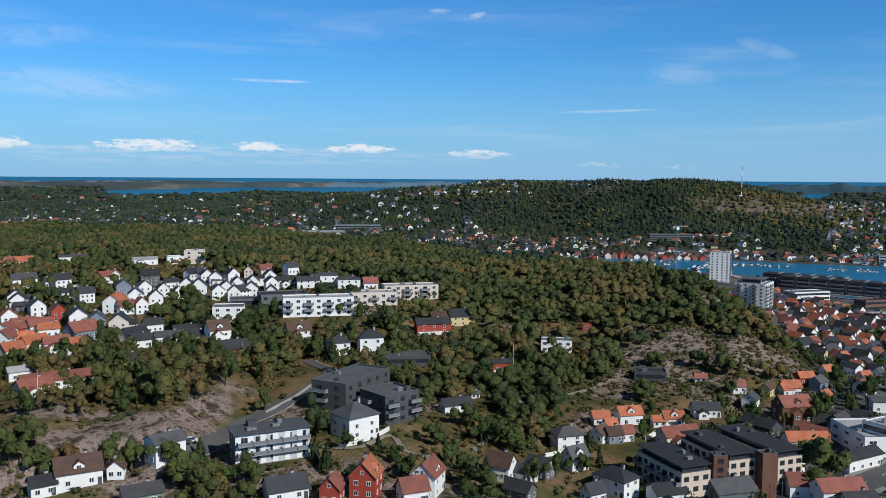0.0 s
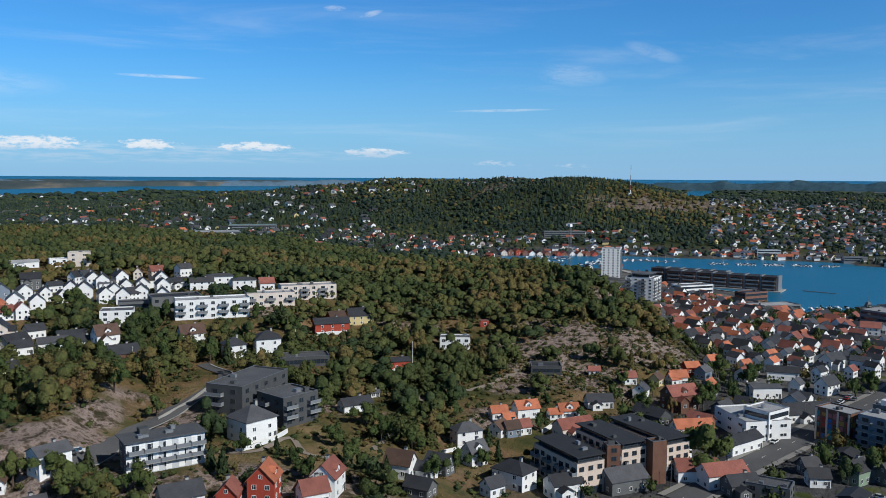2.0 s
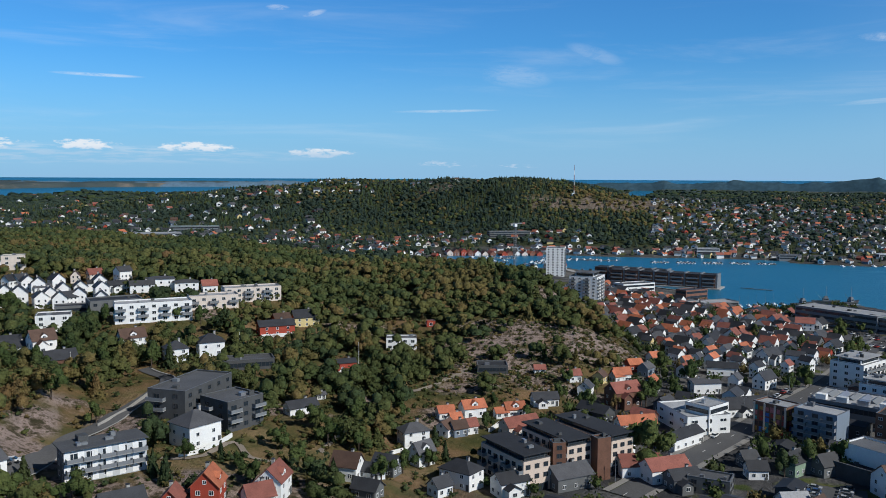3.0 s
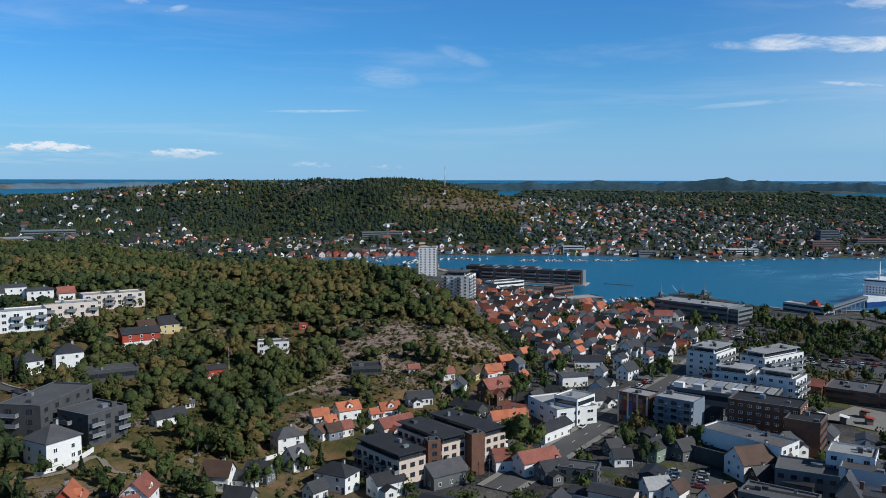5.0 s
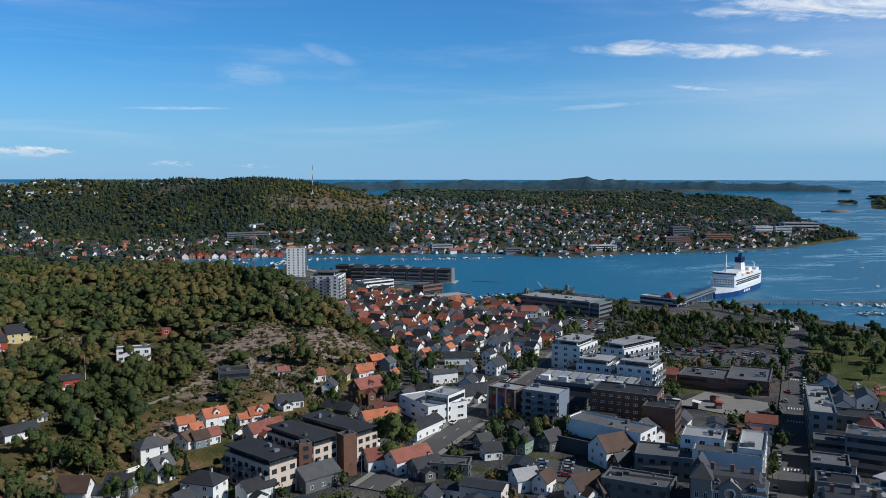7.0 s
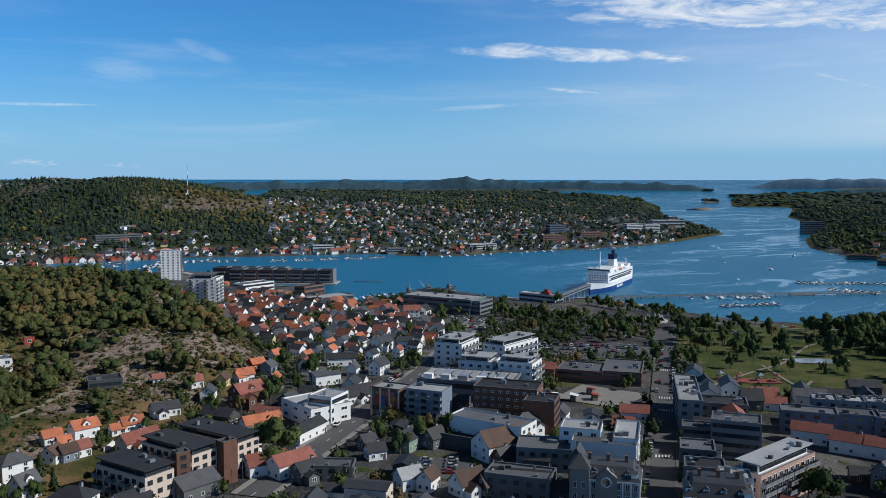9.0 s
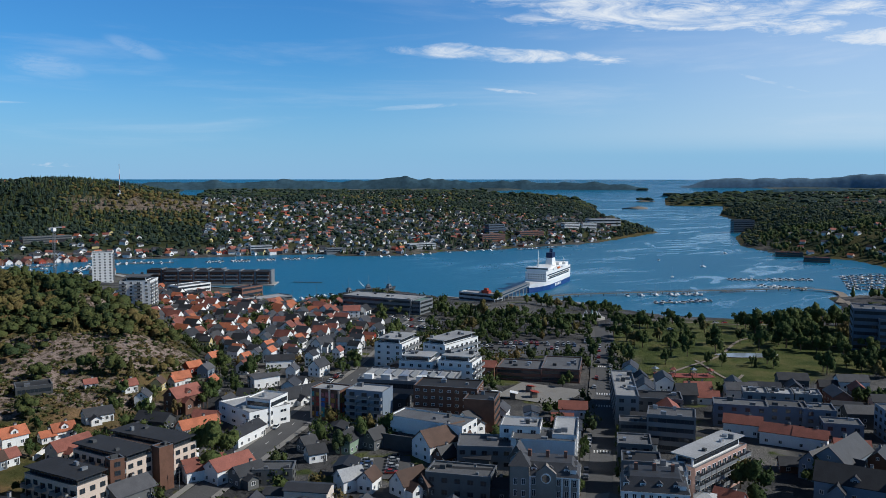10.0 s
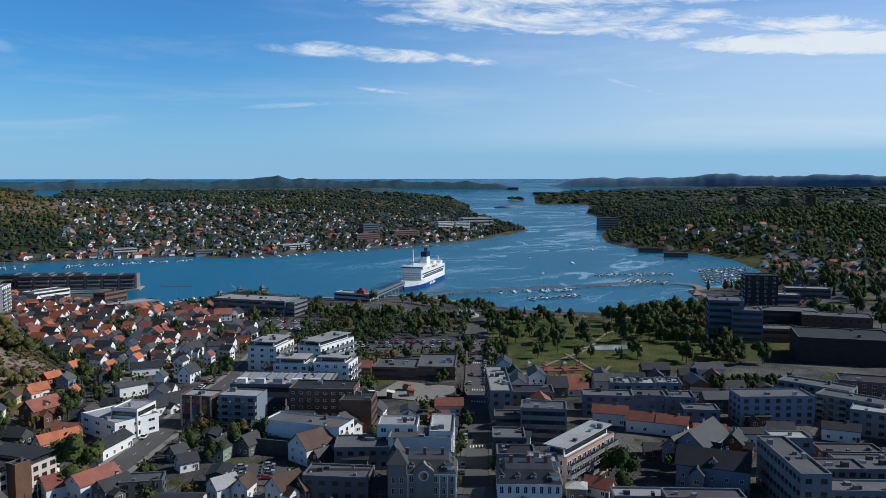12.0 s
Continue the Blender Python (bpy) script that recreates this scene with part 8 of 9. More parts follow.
RUBBERRED = surface("red_play_surface", (0.26, 0.075, 0.06), 0.9, 0.15, 0.3, 2.0)
ribbon("play_area", [(346, 246), (357, 233), (366, 226)], 9, RUBBERRED, "red rubber playground surface in the park", 0.35, "playground")
for k, (x, y) in enumerate(((347, 246), (352, 239), (359, 232), (364, 226))):
    ob = root("play_tower", x, y, gz(x, y) + 0.35, 30 * k, "small timber play tower with a slide", "playground", "play towers")
    part("deck", Shape().box(-1.2, 1.2, -1.2, 1.2, 1.4, 1.6), TIMBER, ob)
    for sx_ in (-1, 1):
        for sy_ in (-1, 1):
            part("post", Shape().tube((sx_ * 1.1, sy_ * 1.1, 0), (sx_ * 1.1, sy_ * 1.1, 2.9), 0.1, 0.1, 5), TIMBER, ob)
    part("roof", Shape().poly([(-1.5, -1.5, 2.8), (1.5, -1.5, 2.8), (1.5, 1.5, 2.8), (-1.5, 1.5, 2.8), (0, 0, 4.0)], [(3, 2, 1, 0), (0, 1, 4), (1, 2, 4), (2, 3, 4), (3, 0, 4)]), REDT if k % 2 else PALEBLUE, ob)
    part("slide", Shape().poly([(1.2, -0.4, 1.5), (1.2, 0.4, 1.5), (3.8, 0.4, 0.1), (3.8, -0.4, 0.1), (1.2, -0.4, 1.4), (1.2, 0.4, 1.4), (3.8, 0.4, 0.0), (3.8, -0.4, 0.0)], [(0, 3, 2, 1), (4, 5, 6, 7), (0, 4, 7, 3), (1, 2, 6, 5)]), METAL, ob)


# ---- parked cars ----
CARP = [surface("car_paint_" + n, c, 0.3, 0.04, spec=0.5) for n, c in (("white", (0.7, 0.7, 0.7)), ("black", (0.03, 0.03, 0.035)), ("silver", (0.4, 0.41, 0.43)), ("red", (0.35, 0.03, 0.02)), ("blue", (0.04, 0.09, 0.22)), ("grey", (0.13, 0.13, 0.14)))]
CARN = ["white", "black", "silver", "red", "blue", "grey"]
RUBBER = surface("rubber", (0.03, 0.03, 0.03), 0.9, 0.1)


def car(x, y, yaw, k):
    body = cached(("car", k), lambda: Shape().box(-2.1, 2.1, -0.88, 0.88, 0.32, 0.82).poly([(-1.5, -0.8, 0.82), (1.0, -0.8, 0.82), (1.0, 0.8, 0.82), (-1.5, 0.8, 0.82), (-1.1, -0.68, 1.42), (0.4, -0.68, 1.42), (0.4, 0.68, 1.42), (-1.1, 0.68, 1.42)], [(4, 5, 6, 7)]).tube((-1.3, -0.9, 0.33), (-1.3, 0.9, 0.33), 0.33, 0.33, 8, 1).tube((1.3, -0.9, 0.33), (1.3, 0.9, 0.33), 0.33, 0.33, 8, 1).mesh("body", [CARP[k], RUBBER]))
    glass = cached(("carg",), lambda: Shape().poly([(-1.7, -0.82, 0.82), (1.1, -0.82, 0.82), (1.1, 0.82, 0.82), (-1.7, 0.82, 0.82), (-1.15, -0.7, 1.40), (0.42, -0.7, 1.40), (0.42, 0.7, 1.40), (-1.15, 0.7, 1.40)], [(0, 1, 5, 4), (1, 2, 6, 5), (2, 3, 7, 6), (3, 0, 4, 7)]).mesh("window", [GLASS]))
    ob = root("car", x, y, gz(x, y) + 0.32, yaw, CARN[k] + " parked car on the asphalt", "car", "parked cars")
    part("body", body, CARP[k], ob)
    part("window", glass, GLASS, ob)


rnd = random.Random(17)


def car_row(a, b, yaw, fill=0.75, gap=3.0):
    n = int(math.hypot(b[0] - a[0], b[1] - a[1]) / gap)
    for i in range(n):
        if rnd.random() < fill:
            u = (i + 0.5) / n
            car(a[0] + (b[0] - a[0]) * u, a[1] + (b[1] - a[1]) * u, yaw + rnd.choice((0, 180)) + rnd.uniform(-2, 2), rnd.choice((0, 0, 1, 2, 2, 3, 4, 5, 5)))


car_row((326, 352), (362, 310), 40)
car_row((334, 358), (370, 316), 40)
car_row((345, 352), (376, 318), 40, 0.6)
car_row((338, 470), (360, 432), 30)
car_row((346, 474), (366, 440), 30, 0.6)
car_row((161, 216), (173, 230), -40)
car_row((155, 222), (166, 236), -40, 0.6)
car_row((205, 171), (270, 222), 39, 0.45, 6.0)
car_row((300, 236), (385, 304), 39, 0.6, 5.6)
car_row((312, 254), (380, 308), 39, 0.4, 5.6)
car_row((150, 280), (330, 425), 40, 0.12, 7.0)
car_row((500, 318), (590, 284), -20, 0.5, 7.0)
car_row((730, 226), (980, 316), 20, 0.3, 12.0)
car_row((-74, 234), (-70, 246), 10, 0.6)
car_row((262, 246), (284, 262), 130, 0.4, 4.0)
car_row((300, 246), (322, 262), 40, 0.5, 4.0)
car_row((236, 305), (292, 350), 40, 0.4, 6.0)
car_row((380, 318), (394, 330), 40, 0.7)
car_row((420, 345), (470, 300), -50, 0.4, 7.0)
car_row((330, 440), (345, 410), 30, 0.7)
car_row((180, 262), (205, 282), 40, 0.4, 6.0)
car_row((208, 330), (226, 345), 40, 0.6, 3.5)
car_row((640, 200), (700, 212), 20, 0.6)
car_row((655, 214), (700, 222), 20, 0.6)


# ---- ground and water, laid to the building plots ----
def meadow(x, y):
    v = np.zeros(x.shape)
    for cx, cy, r in MEADOWS:
        v = np.maximum(v, 0.5 * (1 - ss(0.5, 1.2, np.hypot(x - cx, y - cy) / r + 0.3 * vnoise(x, y, 7, 16))))
    return v


def ring_grid(step=0.4, grow=0.0105):
    az = np.concatenate([np.arange(-38, 88, step), np.arange(88, 322, 6.0)])
    d = [0.0, 60.0, 110.0, 150.0]
    while d[-1] < 1000:
        d.append(d[-1] + max(2.5, d[-1] * grow))
    while d[-1] < 60000:
        d.append(d[-1] * 1.028)
    d = np.array(d)
    a = np.radians(az)
    x, y = d[:, None] * np.sin(a)[None], d[:, None] * np.cos(a)[None]
    n, k = len(d), len(az)
    i = np.arange(n - 1)[:, None] * k + np.arange(k)[None]
    j = np.arange(n - 1)[:, None] * k + (np.arange(k)[None] + 1) % k
    quads = np.stack([i, i + k, j + k, j], -1).reshape(-1, 4)
    return x.ravel(), y.ravel(), quads


gx, gy, gq = ring_grid()
gh = ground_z(gx, gy)
sxg, syg, szg, _ = squeeze(gx, gy, gh)


def ground_material():
    m = bpy.data.materials.new("ground")
    m.use_nodes = True
    n, l = m.node_tree.nodes, m.node_tree.links
    b = n["Principled BSDF"]
    geo = n.new("ShaderNodeNewGeometry")

    def noise_at(s, d=4.0, r=0.55):
        t = n.new("ShaderNodeTexNoise")
        l.new(geo.outputs["Position"], t.inputs["Vector"])
        t.inputs["Scale"].default_value, t.inputs["Detail"].default_value, t.inputs["Roughness"].default_value = s, d, r
        return t.outputs["Fac"]

    def ramp(v, *stops):
        r = n.new("ShaderNodeValToRGB")
        e = r.color_ramp.elements
        e[0].position, e[0].color = stops[0][0], (*stops[0][1], 1)
        e[1].position, e[1].color = stops[-1][0], (*stops[-1][1], 1)
        for p, c in stops[1:-1]:
            e.new(p).color = (*c, 1)
        l.new(v, r.inputs[0])
        return r.outputs[0]

    def mixed(f, a, c):
        x = n.new("ShaderNodeMix")
        x.data_type = "RGBA"
        l.new(f, x.inputs["Factor"])
        l.new(a, x.inputs["A"])
        l.new(c, x.inputs["B"])
        return x.outputs["Result"]

    def cover(name):
        a = n.new("ShaderNodeAttribute")
        a.attribute_name = name
        return a.outputs["Fac"]

    scrub = ramp(noise_at(0.05, 6.0, 0.65), (0.34, (0.046, 0.052, 0.018)), (0.45, (0.085, 0.078, 0.030)), (0.55, (0.15, 0.102, 0.048)), (0.66, (0.22, 0.138, 0.078)))
    rock = ramp(noise_at(0.22, 7.0, 0.7), (0.38, (0.045, 0.040, 0.022)), (0.45, (0.11, 0.085, 0.063)), (0.53, (0.31, 0.24, 0.21)), (0.59, (0.21, 0.16, 0.138)), (0.66, (0.065, 0.052, 0.030)))
    town = ramp(noise_at(0.035, 5.0, 0.6), (0.38, (0.048, 0.049, 0.052)), (0.5, (0.080, 0.079, 0.080)), (0.62, (0.15, 0.143, 0.135)))
    grass = ramp(noise_at(0.06, 5.0, 0.6), (0.36, (0.046, 0.064, 0.020)), (0.5, (0.078, 0.094, 0.030)), (0.66, (0.125, 0.118, 0.048)))
    col = mixed(cover("rock"), scrub, rock)
    floor_ = ramp(noise_at(0.02, 5.0, 0.6), (0.38, (0.026, 0.036, 0.018)), (0.52, (0.044, 0.054, 0.023)), (0.66, (0.076, 0.070, 0.030)))
    col = mixed(cover("wood"), col, floor_)
    dry = ramp(noise_at(0.09, 6.0, 0.65), (0.36, (0.075, 0.076, 0.028)), (0.47, (0.15, 0.122, 0.055)), (0.58, (0.24, 0.165, 0.09)), (0.68, (0.11, 0.098, 0.040)))
    # far land turns blue-grey with distance: haze painted into the ground colour
    far_haze = ramp(noise_at(0.004, 5.0, 0.6), (0.40, (0.050, 0.072, 0.078)), (0.54, (0.072, 0.092, 0.092)), (0.64, (0.19, 0.165, 0.14)))
    col = mixed(cover("outer"), col, far_haze)
    col = mixed(cover("meadow"), col, dry)
    col = mixed(cover("lawn"), col, grass)
    yard = ramp(noise_at(0.055, 3.0, 0.5), (0.60, (0, 0, 0)), (0.66, (1, 1, 1)))
    town = mixed(yard, town, grass)
    col = mixed(cover("urban"), col, town)
    l.new(col, b.inputs["Base Color"])
    b.inputs["Roughness"].default_value = 0.95
    b.inputs["Specular IOR Level"].default_value = 0.1
    bp = n.new("ShaderNodeBump")
    bp.inputs["Strength"].default_value, bp.inputs["Distance"].default_value = 0.7, 2.0
    l.new(noise_at(0.5, 5.0, 0.7), bp.inputs["Height"])
    l.new(bp.outputs[0], b.inputs["Normal"])
    return m


GROUND = ground_material()
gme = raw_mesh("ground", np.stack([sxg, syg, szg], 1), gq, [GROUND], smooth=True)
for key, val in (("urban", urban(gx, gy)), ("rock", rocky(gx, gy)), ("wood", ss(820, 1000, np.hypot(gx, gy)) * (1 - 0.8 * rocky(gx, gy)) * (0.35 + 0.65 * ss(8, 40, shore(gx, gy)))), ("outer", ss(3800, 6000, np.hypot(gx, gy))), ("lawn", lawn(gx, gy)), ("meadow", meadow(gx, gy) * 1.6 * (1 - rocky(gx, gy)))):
    at = gme.attributes.new(key, "FLOAT", "POINT")
    at.data.foreach_set("value", np.asarray(val, np.float32))
tagged(new("ground", gme), "hilly ground of scrub, bare rock, lawn and paved town", "ground", kind="structure")


def water_material():
    """Rippled blue water, crossed by smooth slicks that mirror the low sky."""
    m = bpy.data.materials.new("sea_water")
    m.use_nodes = True
    n, l = m.node_tree.nodes, m.node_tree.links
    b = n["Principled BSDF"]
    geo = n.new("ShaderNodeNewGeometry")

    def noise_at(scale, stretch, turn, detail, dist):
        mp = n.new("ShaderNodeMapping")
        mp.inputs["Scale"].default_value = (scale, scale * stretch, 1)
        mp.inputs["Rotation"].default_value = (0, 0, radians(turn))
        l.new(geo.outputs["Position"], mp.inputs["Vector"])
        t = n.new("ShaderNodeTexNoise")
        l.new(mp.outputs[0], t.inputs["Vector"])
        t.inputs["Scale"].default_value, t.inputs["Detail"].default_value, t.inputs["Distortion"].default_value = 1.0, detail, dist
        return t.outputs["Fac"]

    def ramped(v, a, c, lo, hi):
        r = n.new("ShaderNodeMapRange")
        r.interpolation_type = "SMOOTHSTEP"
        l.new(v, r.inputs["Value"])
        for key, q in (("From Min", a), ("From Max", c), ("To Min", lo), ("To Max", hi)):
            r.inputs[key].default_value = q
        return r.outputs["Result"]

    def calc(op, p, q):
        k = n.new("ShaderNodeMath")
        k.operation = op
        for i, v in enumerate((p, q)):
            if isinstance(v, (int, float)):
                k.inputs[i].default_value = v
            else:
                l.new(v, k.inputs[i])
        return k.outputs[0]

    broad = noise_at(0.0035, 2.2, 35, 4.0, 1.0)
    vein = calc("ABSOLUTE", calc("SUBTRACT", noise_at(0.006, 2.0, -20, 4.0, 1.6), 0.5), 0)
    vein = ramped(vein, 0.0, 0.05, 1.0, 0.0)        # thin winding lines
    split = n.new("ShaderNodeSeparateXYZ")
    l.new(geo.outputs["Position"], split.inputs[0])
    open_bay = ramped(calc("SUBTRACT", split.outputs[0], calc("MULTIPLY", split.outputs[1], 0.25)), 330, 620, 0.0, 1.0)     # the sheltered inner harbour has none
    slick = calc("MULTIPLY", calc("MAXIMUM", calc("MULTIPLY", vein, ramped(broad, 0.36, 0.56, 0.0, 1.0)), ramped(broad, 0.54, 0.68, 0.0, 0.8)), open_bay)
    col = n.new("ShaderNodeMix")
    col.data_type = "RGBA"
    l.new(broad, col.inputs["Factor"])
    col.inputs["A"].default_value, col.inputs["B"].default_value = (0.007, 0.112, 0.212, 1), (0.012, 0.150, 0.258, 1)
    l.new(col.outputs["Result"], b.inputs["Base Color"])
    l.new(ramped(slick, 0.0, 1.0, 0.38, 0.12), b.inputs["Roughness"])
    bp = n.new("ShaderNodeBump")
    bp.inputs["Distance"].default_value = 1.0
    l.new(ramped(slick, 0.0, 1.0, 0.5, 0.1), bp.inputs["Strength"])
    l.new(noise_at(0.25, 1.0, 0, 3.0, 0.0), bp.inputs["Height"])
    l.new(bp.outputs[0], b.inputs["Normal"])
    b.inputs["Specular IOR Level"].default_value = 0.5
    b.inputs["IOR"].default_value = 1.333
    return m


WATER = water_material()
vx, vy, vq = ring_grid(2.0, 0.05)
wxs, wys, wzs, _ = squeeze(vx, vy, np.zeros_like(vx))
sea = new("water", raw_mesh("water", np.stack([wxs, wys, wzs], 1), vq, [WATER], smooth=True))
tagged(sea, "calm blue fjord water with pale wind streaks", "water", kind="structure")


# ---- single trees in the town and the park ----
rnd = random.Random(29)


def clear(x, y, r=3.0):
    return bool(free(np.array([x]), np.array([y]), r)[0])


GROVES = [(400, 300, 62, 26, -54, 30, 8, 10), (368, 268, 30, 12, -38, 9, 8, 12), (450, 330, 40, 10, -54, 14, 8, 9), (500, 372, 40, 5, -54, 10, 6, 6),  # x, y, spread x, spread y, turn, count, width, height
    (400, 405, 95, 9, -54, 24, 9, 9), (440, 385, 75, 6, -54, 12, 8, 8), (378, 440, 40, 12, -54, 11, 9, 10), (345, 405, 36, 8, -54, 8, 7, 8), (350, 350, 40, 6, -54, 8, 6, 7),
    (470, 232, 38, 24, -38, 26, 11, 13), (512, 252, 34, 26, -38, 24, 12, 14), (420, 196, 40, 12, -62, 14, 9, 11), (545, 275, 22, 8, -38, 9, 8, 11), (540, 240, 22, 20, -38, 10, 12, 15), (385, 236, 8, 3, -38, 2, 6, 11), (485, 432, 55, 9, -54, 22, 8, 8),
    (395, 228, 16, 6, -38, 3, 5, 8), (445, 180, 24, 12, -38, 7, 8, 10), (640, 262, 30, 10, -30, 8, 8, 10), (820, 262, 60, 30, 20, 20, 9, 12), (760, 200, 80, 30, 20, 26, 9, 12), (610, 160, 60, 30, 0, 18, 10, 13)]
for cx, cy, sx_, sy_, turn, n, w, h in GROVES:
    c, s = math.cos(radians(turn)), math.sin(radians(turn))
    for _ in range(n):
        u, v = rnd.uniform(-1, 1) * sx_, rnd.uniform(-1, 1) * sy_
        x, y = cx + u * c - v * s, cy + u * s + v * c
        k = rnd.uniform(0.75, 1.25)
        a = rnd.random()
        if clear(x, y, 1.5) and shore(np.array([x]), np.array([y]))[0] > 5:
            tree(x, y, "spruce" if a < 0.08 else "broad", w * k * (0.6 if a < 0.08 else 1), h * k, LEAF_D if a < 0.08 else LEAF_A if a > 0.93 else LEAF_P, "dark green spruce in the park" if a < 0.08 else "tree turning brown in the park" if a > 0.93 else "broad green park tree with full crown", "park trees")
            TAKEN.append((x, y, w * 0.3))
for k in range(10):     # clipped row beside the flats
    tree(368 + k * 2.6, 156 - k * 2.9, "broad", 6.5, 7.5, LEAF_P, "round clipped tree in a row beside the flats", "clipped row")
for u in range(22):     # street trees
    for o in (-6.2, 6.2):
        if u < 9 and rnd.random() < 0.8:
            x, y = 198 + u * 8.6 + o * 0.62, 159 + u * 6.8 - o * 0.78
            tree(x, y, "broad", 3.6, 6.0, LEAF_P, "small street tree in a row", "street trees")
for x, y, w, h, m in ((119.5, 259, 17, 17, LEAF_P), (196, 300, 8, 10, LEAF_P), (232, 128, 12, 13, LEAF_P), (238, 136, 9, 11, LEAF_A), (170, 247, 9, 11, LEAF_P), (160, 244, 8, 9, LEAF_D), (178, 252, 8, 10, LEAF_A), (182, 245, 9, 11, LEAF_P), (150, 330, 9, 10, LEAF_P), (158, 345, 8, 9, LEAF_P),
                      (110, 300, 8, 9, LEAF_P), (120, 310, 9, 10, LEAF_P), (186, 362, 10, 12, LEAF_P), (240, 352, 8, 10, LEAF_P), (228, 345, 7, 9, LEAF_P), (300, 400, 9, 11, LEAF_P), (312, 410, 9, 11, LEAF_P), (290, 430, 8, 9, LEAF_P), (350, 480, 8, 9, LEAF_P), (330, 452, 9, 10, LEAF_P), (285, 470, 7, 8, LEAF_P), (255, 120, 9, 9, LEAF_P), (330, 200, 5, 7, LEAF_P), (300, 262, 5, 6, LEAF_P), (292, 258, 5, 6, LEAF_P)):
    tree(x, y, "broad", w, h, m, "large broad tree among the town houses", "town trees")

for x, y, w, h, m in SLOPE_TREES:
    mt, lab = ((LEAF_P, "full green tree beside the hillside houses"), (LEAF_D, "dark conifer beside the hillside houses"), (LEAF_A, "tree turning brown beside the hillside houses"))[m]
    tree(x, y, "spruce" if m == 1 else "broad", w, h, mt, lab, "slope trees")

# ---- woods ----
for x, y, r in BARE_BANKS:
    TAKEN.append((x, y, r))
x, y, rng = scatter(24000, -480, 200, 150, 1080, 11)
az = np.degrees(np.arctan2(x, y))
crest = np.interp(x, [-340, -206, -95, -16, 50, 88, 117, 140, 157], [887, 825, 774, 700, 648, 614, 548, 501, 464])
keep = (shore(x, y) > 6) & (y < crest + 75) & (x < hill_edge(y) - 6 + 3 * vnoise(x, y, 20, 3)) & (rocky(x, y) < rng.uniform(0.2, 0.75, len(x))) & (np.abs(az) < 36) & (land(x, y) > 14)
x, y, az = x[keep], y[keep], az[keep]
d = np.hypot(x, y)
i = thin_out(x, y, 6.2)
x, y, d = x[i], y[i], d[i]
# open ground among the houses of the slope and the plateau
rng = np.random.default_rng(12)
open_ = 0.20 * (1 - ss(380, 430, y + 0.25 * x)) + 0.22 * (1 - ss(0, 60, x + 60 + 0.2 * (y - 450))) * (1 - ss(520, 560, y))
keep = (rng.uniform(0, 1, len(x)) > open_ + 0.3 * vnoise(x, y, 30, 9)) & free(x, y, 1.5)
for mx, my, mr in MEADOWS:
    keep &= np.hypot(x - mx, y - my) > mr
x, y, d = x[keep], y[keep], d[keep]
size = rng.uniform(7.0, 12.4, len(x)) * np.where(d > 400, 1.12, 1.0)
tall = rng.uniform(7.0, 12.0, len(x)) * np.where(d > 400, 0.94, 1.0)
NEARC = [crown("broad", 280, k, 0.048, 0.29) for k in range(6)] + [crown("pine", 220, 9, 0.066, 0.2), crown("spruce", 240, 12)]
CROWNS = [crown("lumpy", 38, k, 0.075) for k in range(10)] + [crown("pine", 54, 9, 0.085, 0.28), crown("spruce", 60, 13)]
tone = vnoise(x, y, 50, 8) * 0.55 + rng.normal(0, 0.42, len(x)) + np.where(y < 420, 0.15, 0.0) + 0.75 * np.exp(-(((x - 115) / 70) ** 2 + ((y - 505) / 85) ** 2)) + 0.4 * (1 - ss(290, 340, y)) * (1 - ss(-60, -20, x))
tone += 0.22 * ss(420, 560, d)
pick = np.where(tone < -0.30, 2, np.where(tone > 0.74, 1, 0))
close = d < 400
for m, cr, nm, lab, sd in ((close, NEARC, "slope_wood", "mixed trees on the near slope turning yellow and brown", 13), (~close, CROWNS, "hill_forest", "mixed forest on the hill turning yellow and brown", 14)):
    wood(nm, lab, x[m], y[m], size[m], tall[m], cr, [LEAF_G, LEAF_A, LEAF_D], pick[m], sd)

# bushes and scrub on the slope
x, y, rng = scatter(14000, -260, 190, 180, 480, 41)
keep = (x < hill_edge(y) + 4) & (np.abs(np.degrees(np.arctan2(x, y))) < 34) & (land(x, y) > 10.5) & (rng.uniform(0, 1, len(x)) > 0.3 + 0.25 * rocky(x, y))
x, y = x[keep], y[keep]
keep = free(x, y, -1.0, False)
x, y = x[keep], y[keep]
size = rng.uniform(1.3, 1.9, len(x)) ** 2
wood("hill_scrub", "low bushes and heather on the rocky slope", x, y, size, size * rng.uniform(0.5, 0.9, len(x)), [crown("broad", 12, 80 + k, 0.16) for k in range(4)], [LEAF_G, LEAF_A, LEAF_D], rng.choice(3, len(x), p=[0.5, 0.32, 0.18]), 42)

# heath and dwarf birch over the bare rock
x, y, rng = scatter(7000, 50, 190, 335, 450, 44)
keep = (x < hill_edge(y) + 2) & (rocky(x, y) > 0.15) & (vnoise(x, y, 9, 21) + rng.normal(0, 0.35, len(x)) > 0.05)
x, y = x[keep], y[keep]
size = rng.uniform(0.9, 1.7, len(x)) ** 2
wood("rock_heath", "brown heath and dwarf birch in the cracks of the rock", x, y, size, size * rng.uniform(0.45, 0.8, len(x)), [crown("broad", 8, 84 + k, 0.17) for k in range(4)], [LEAF_G, LEAF_A, LEAF_D], rng.choice(3, len(x), p=[0.35, 0.45, 0.2]), 45)

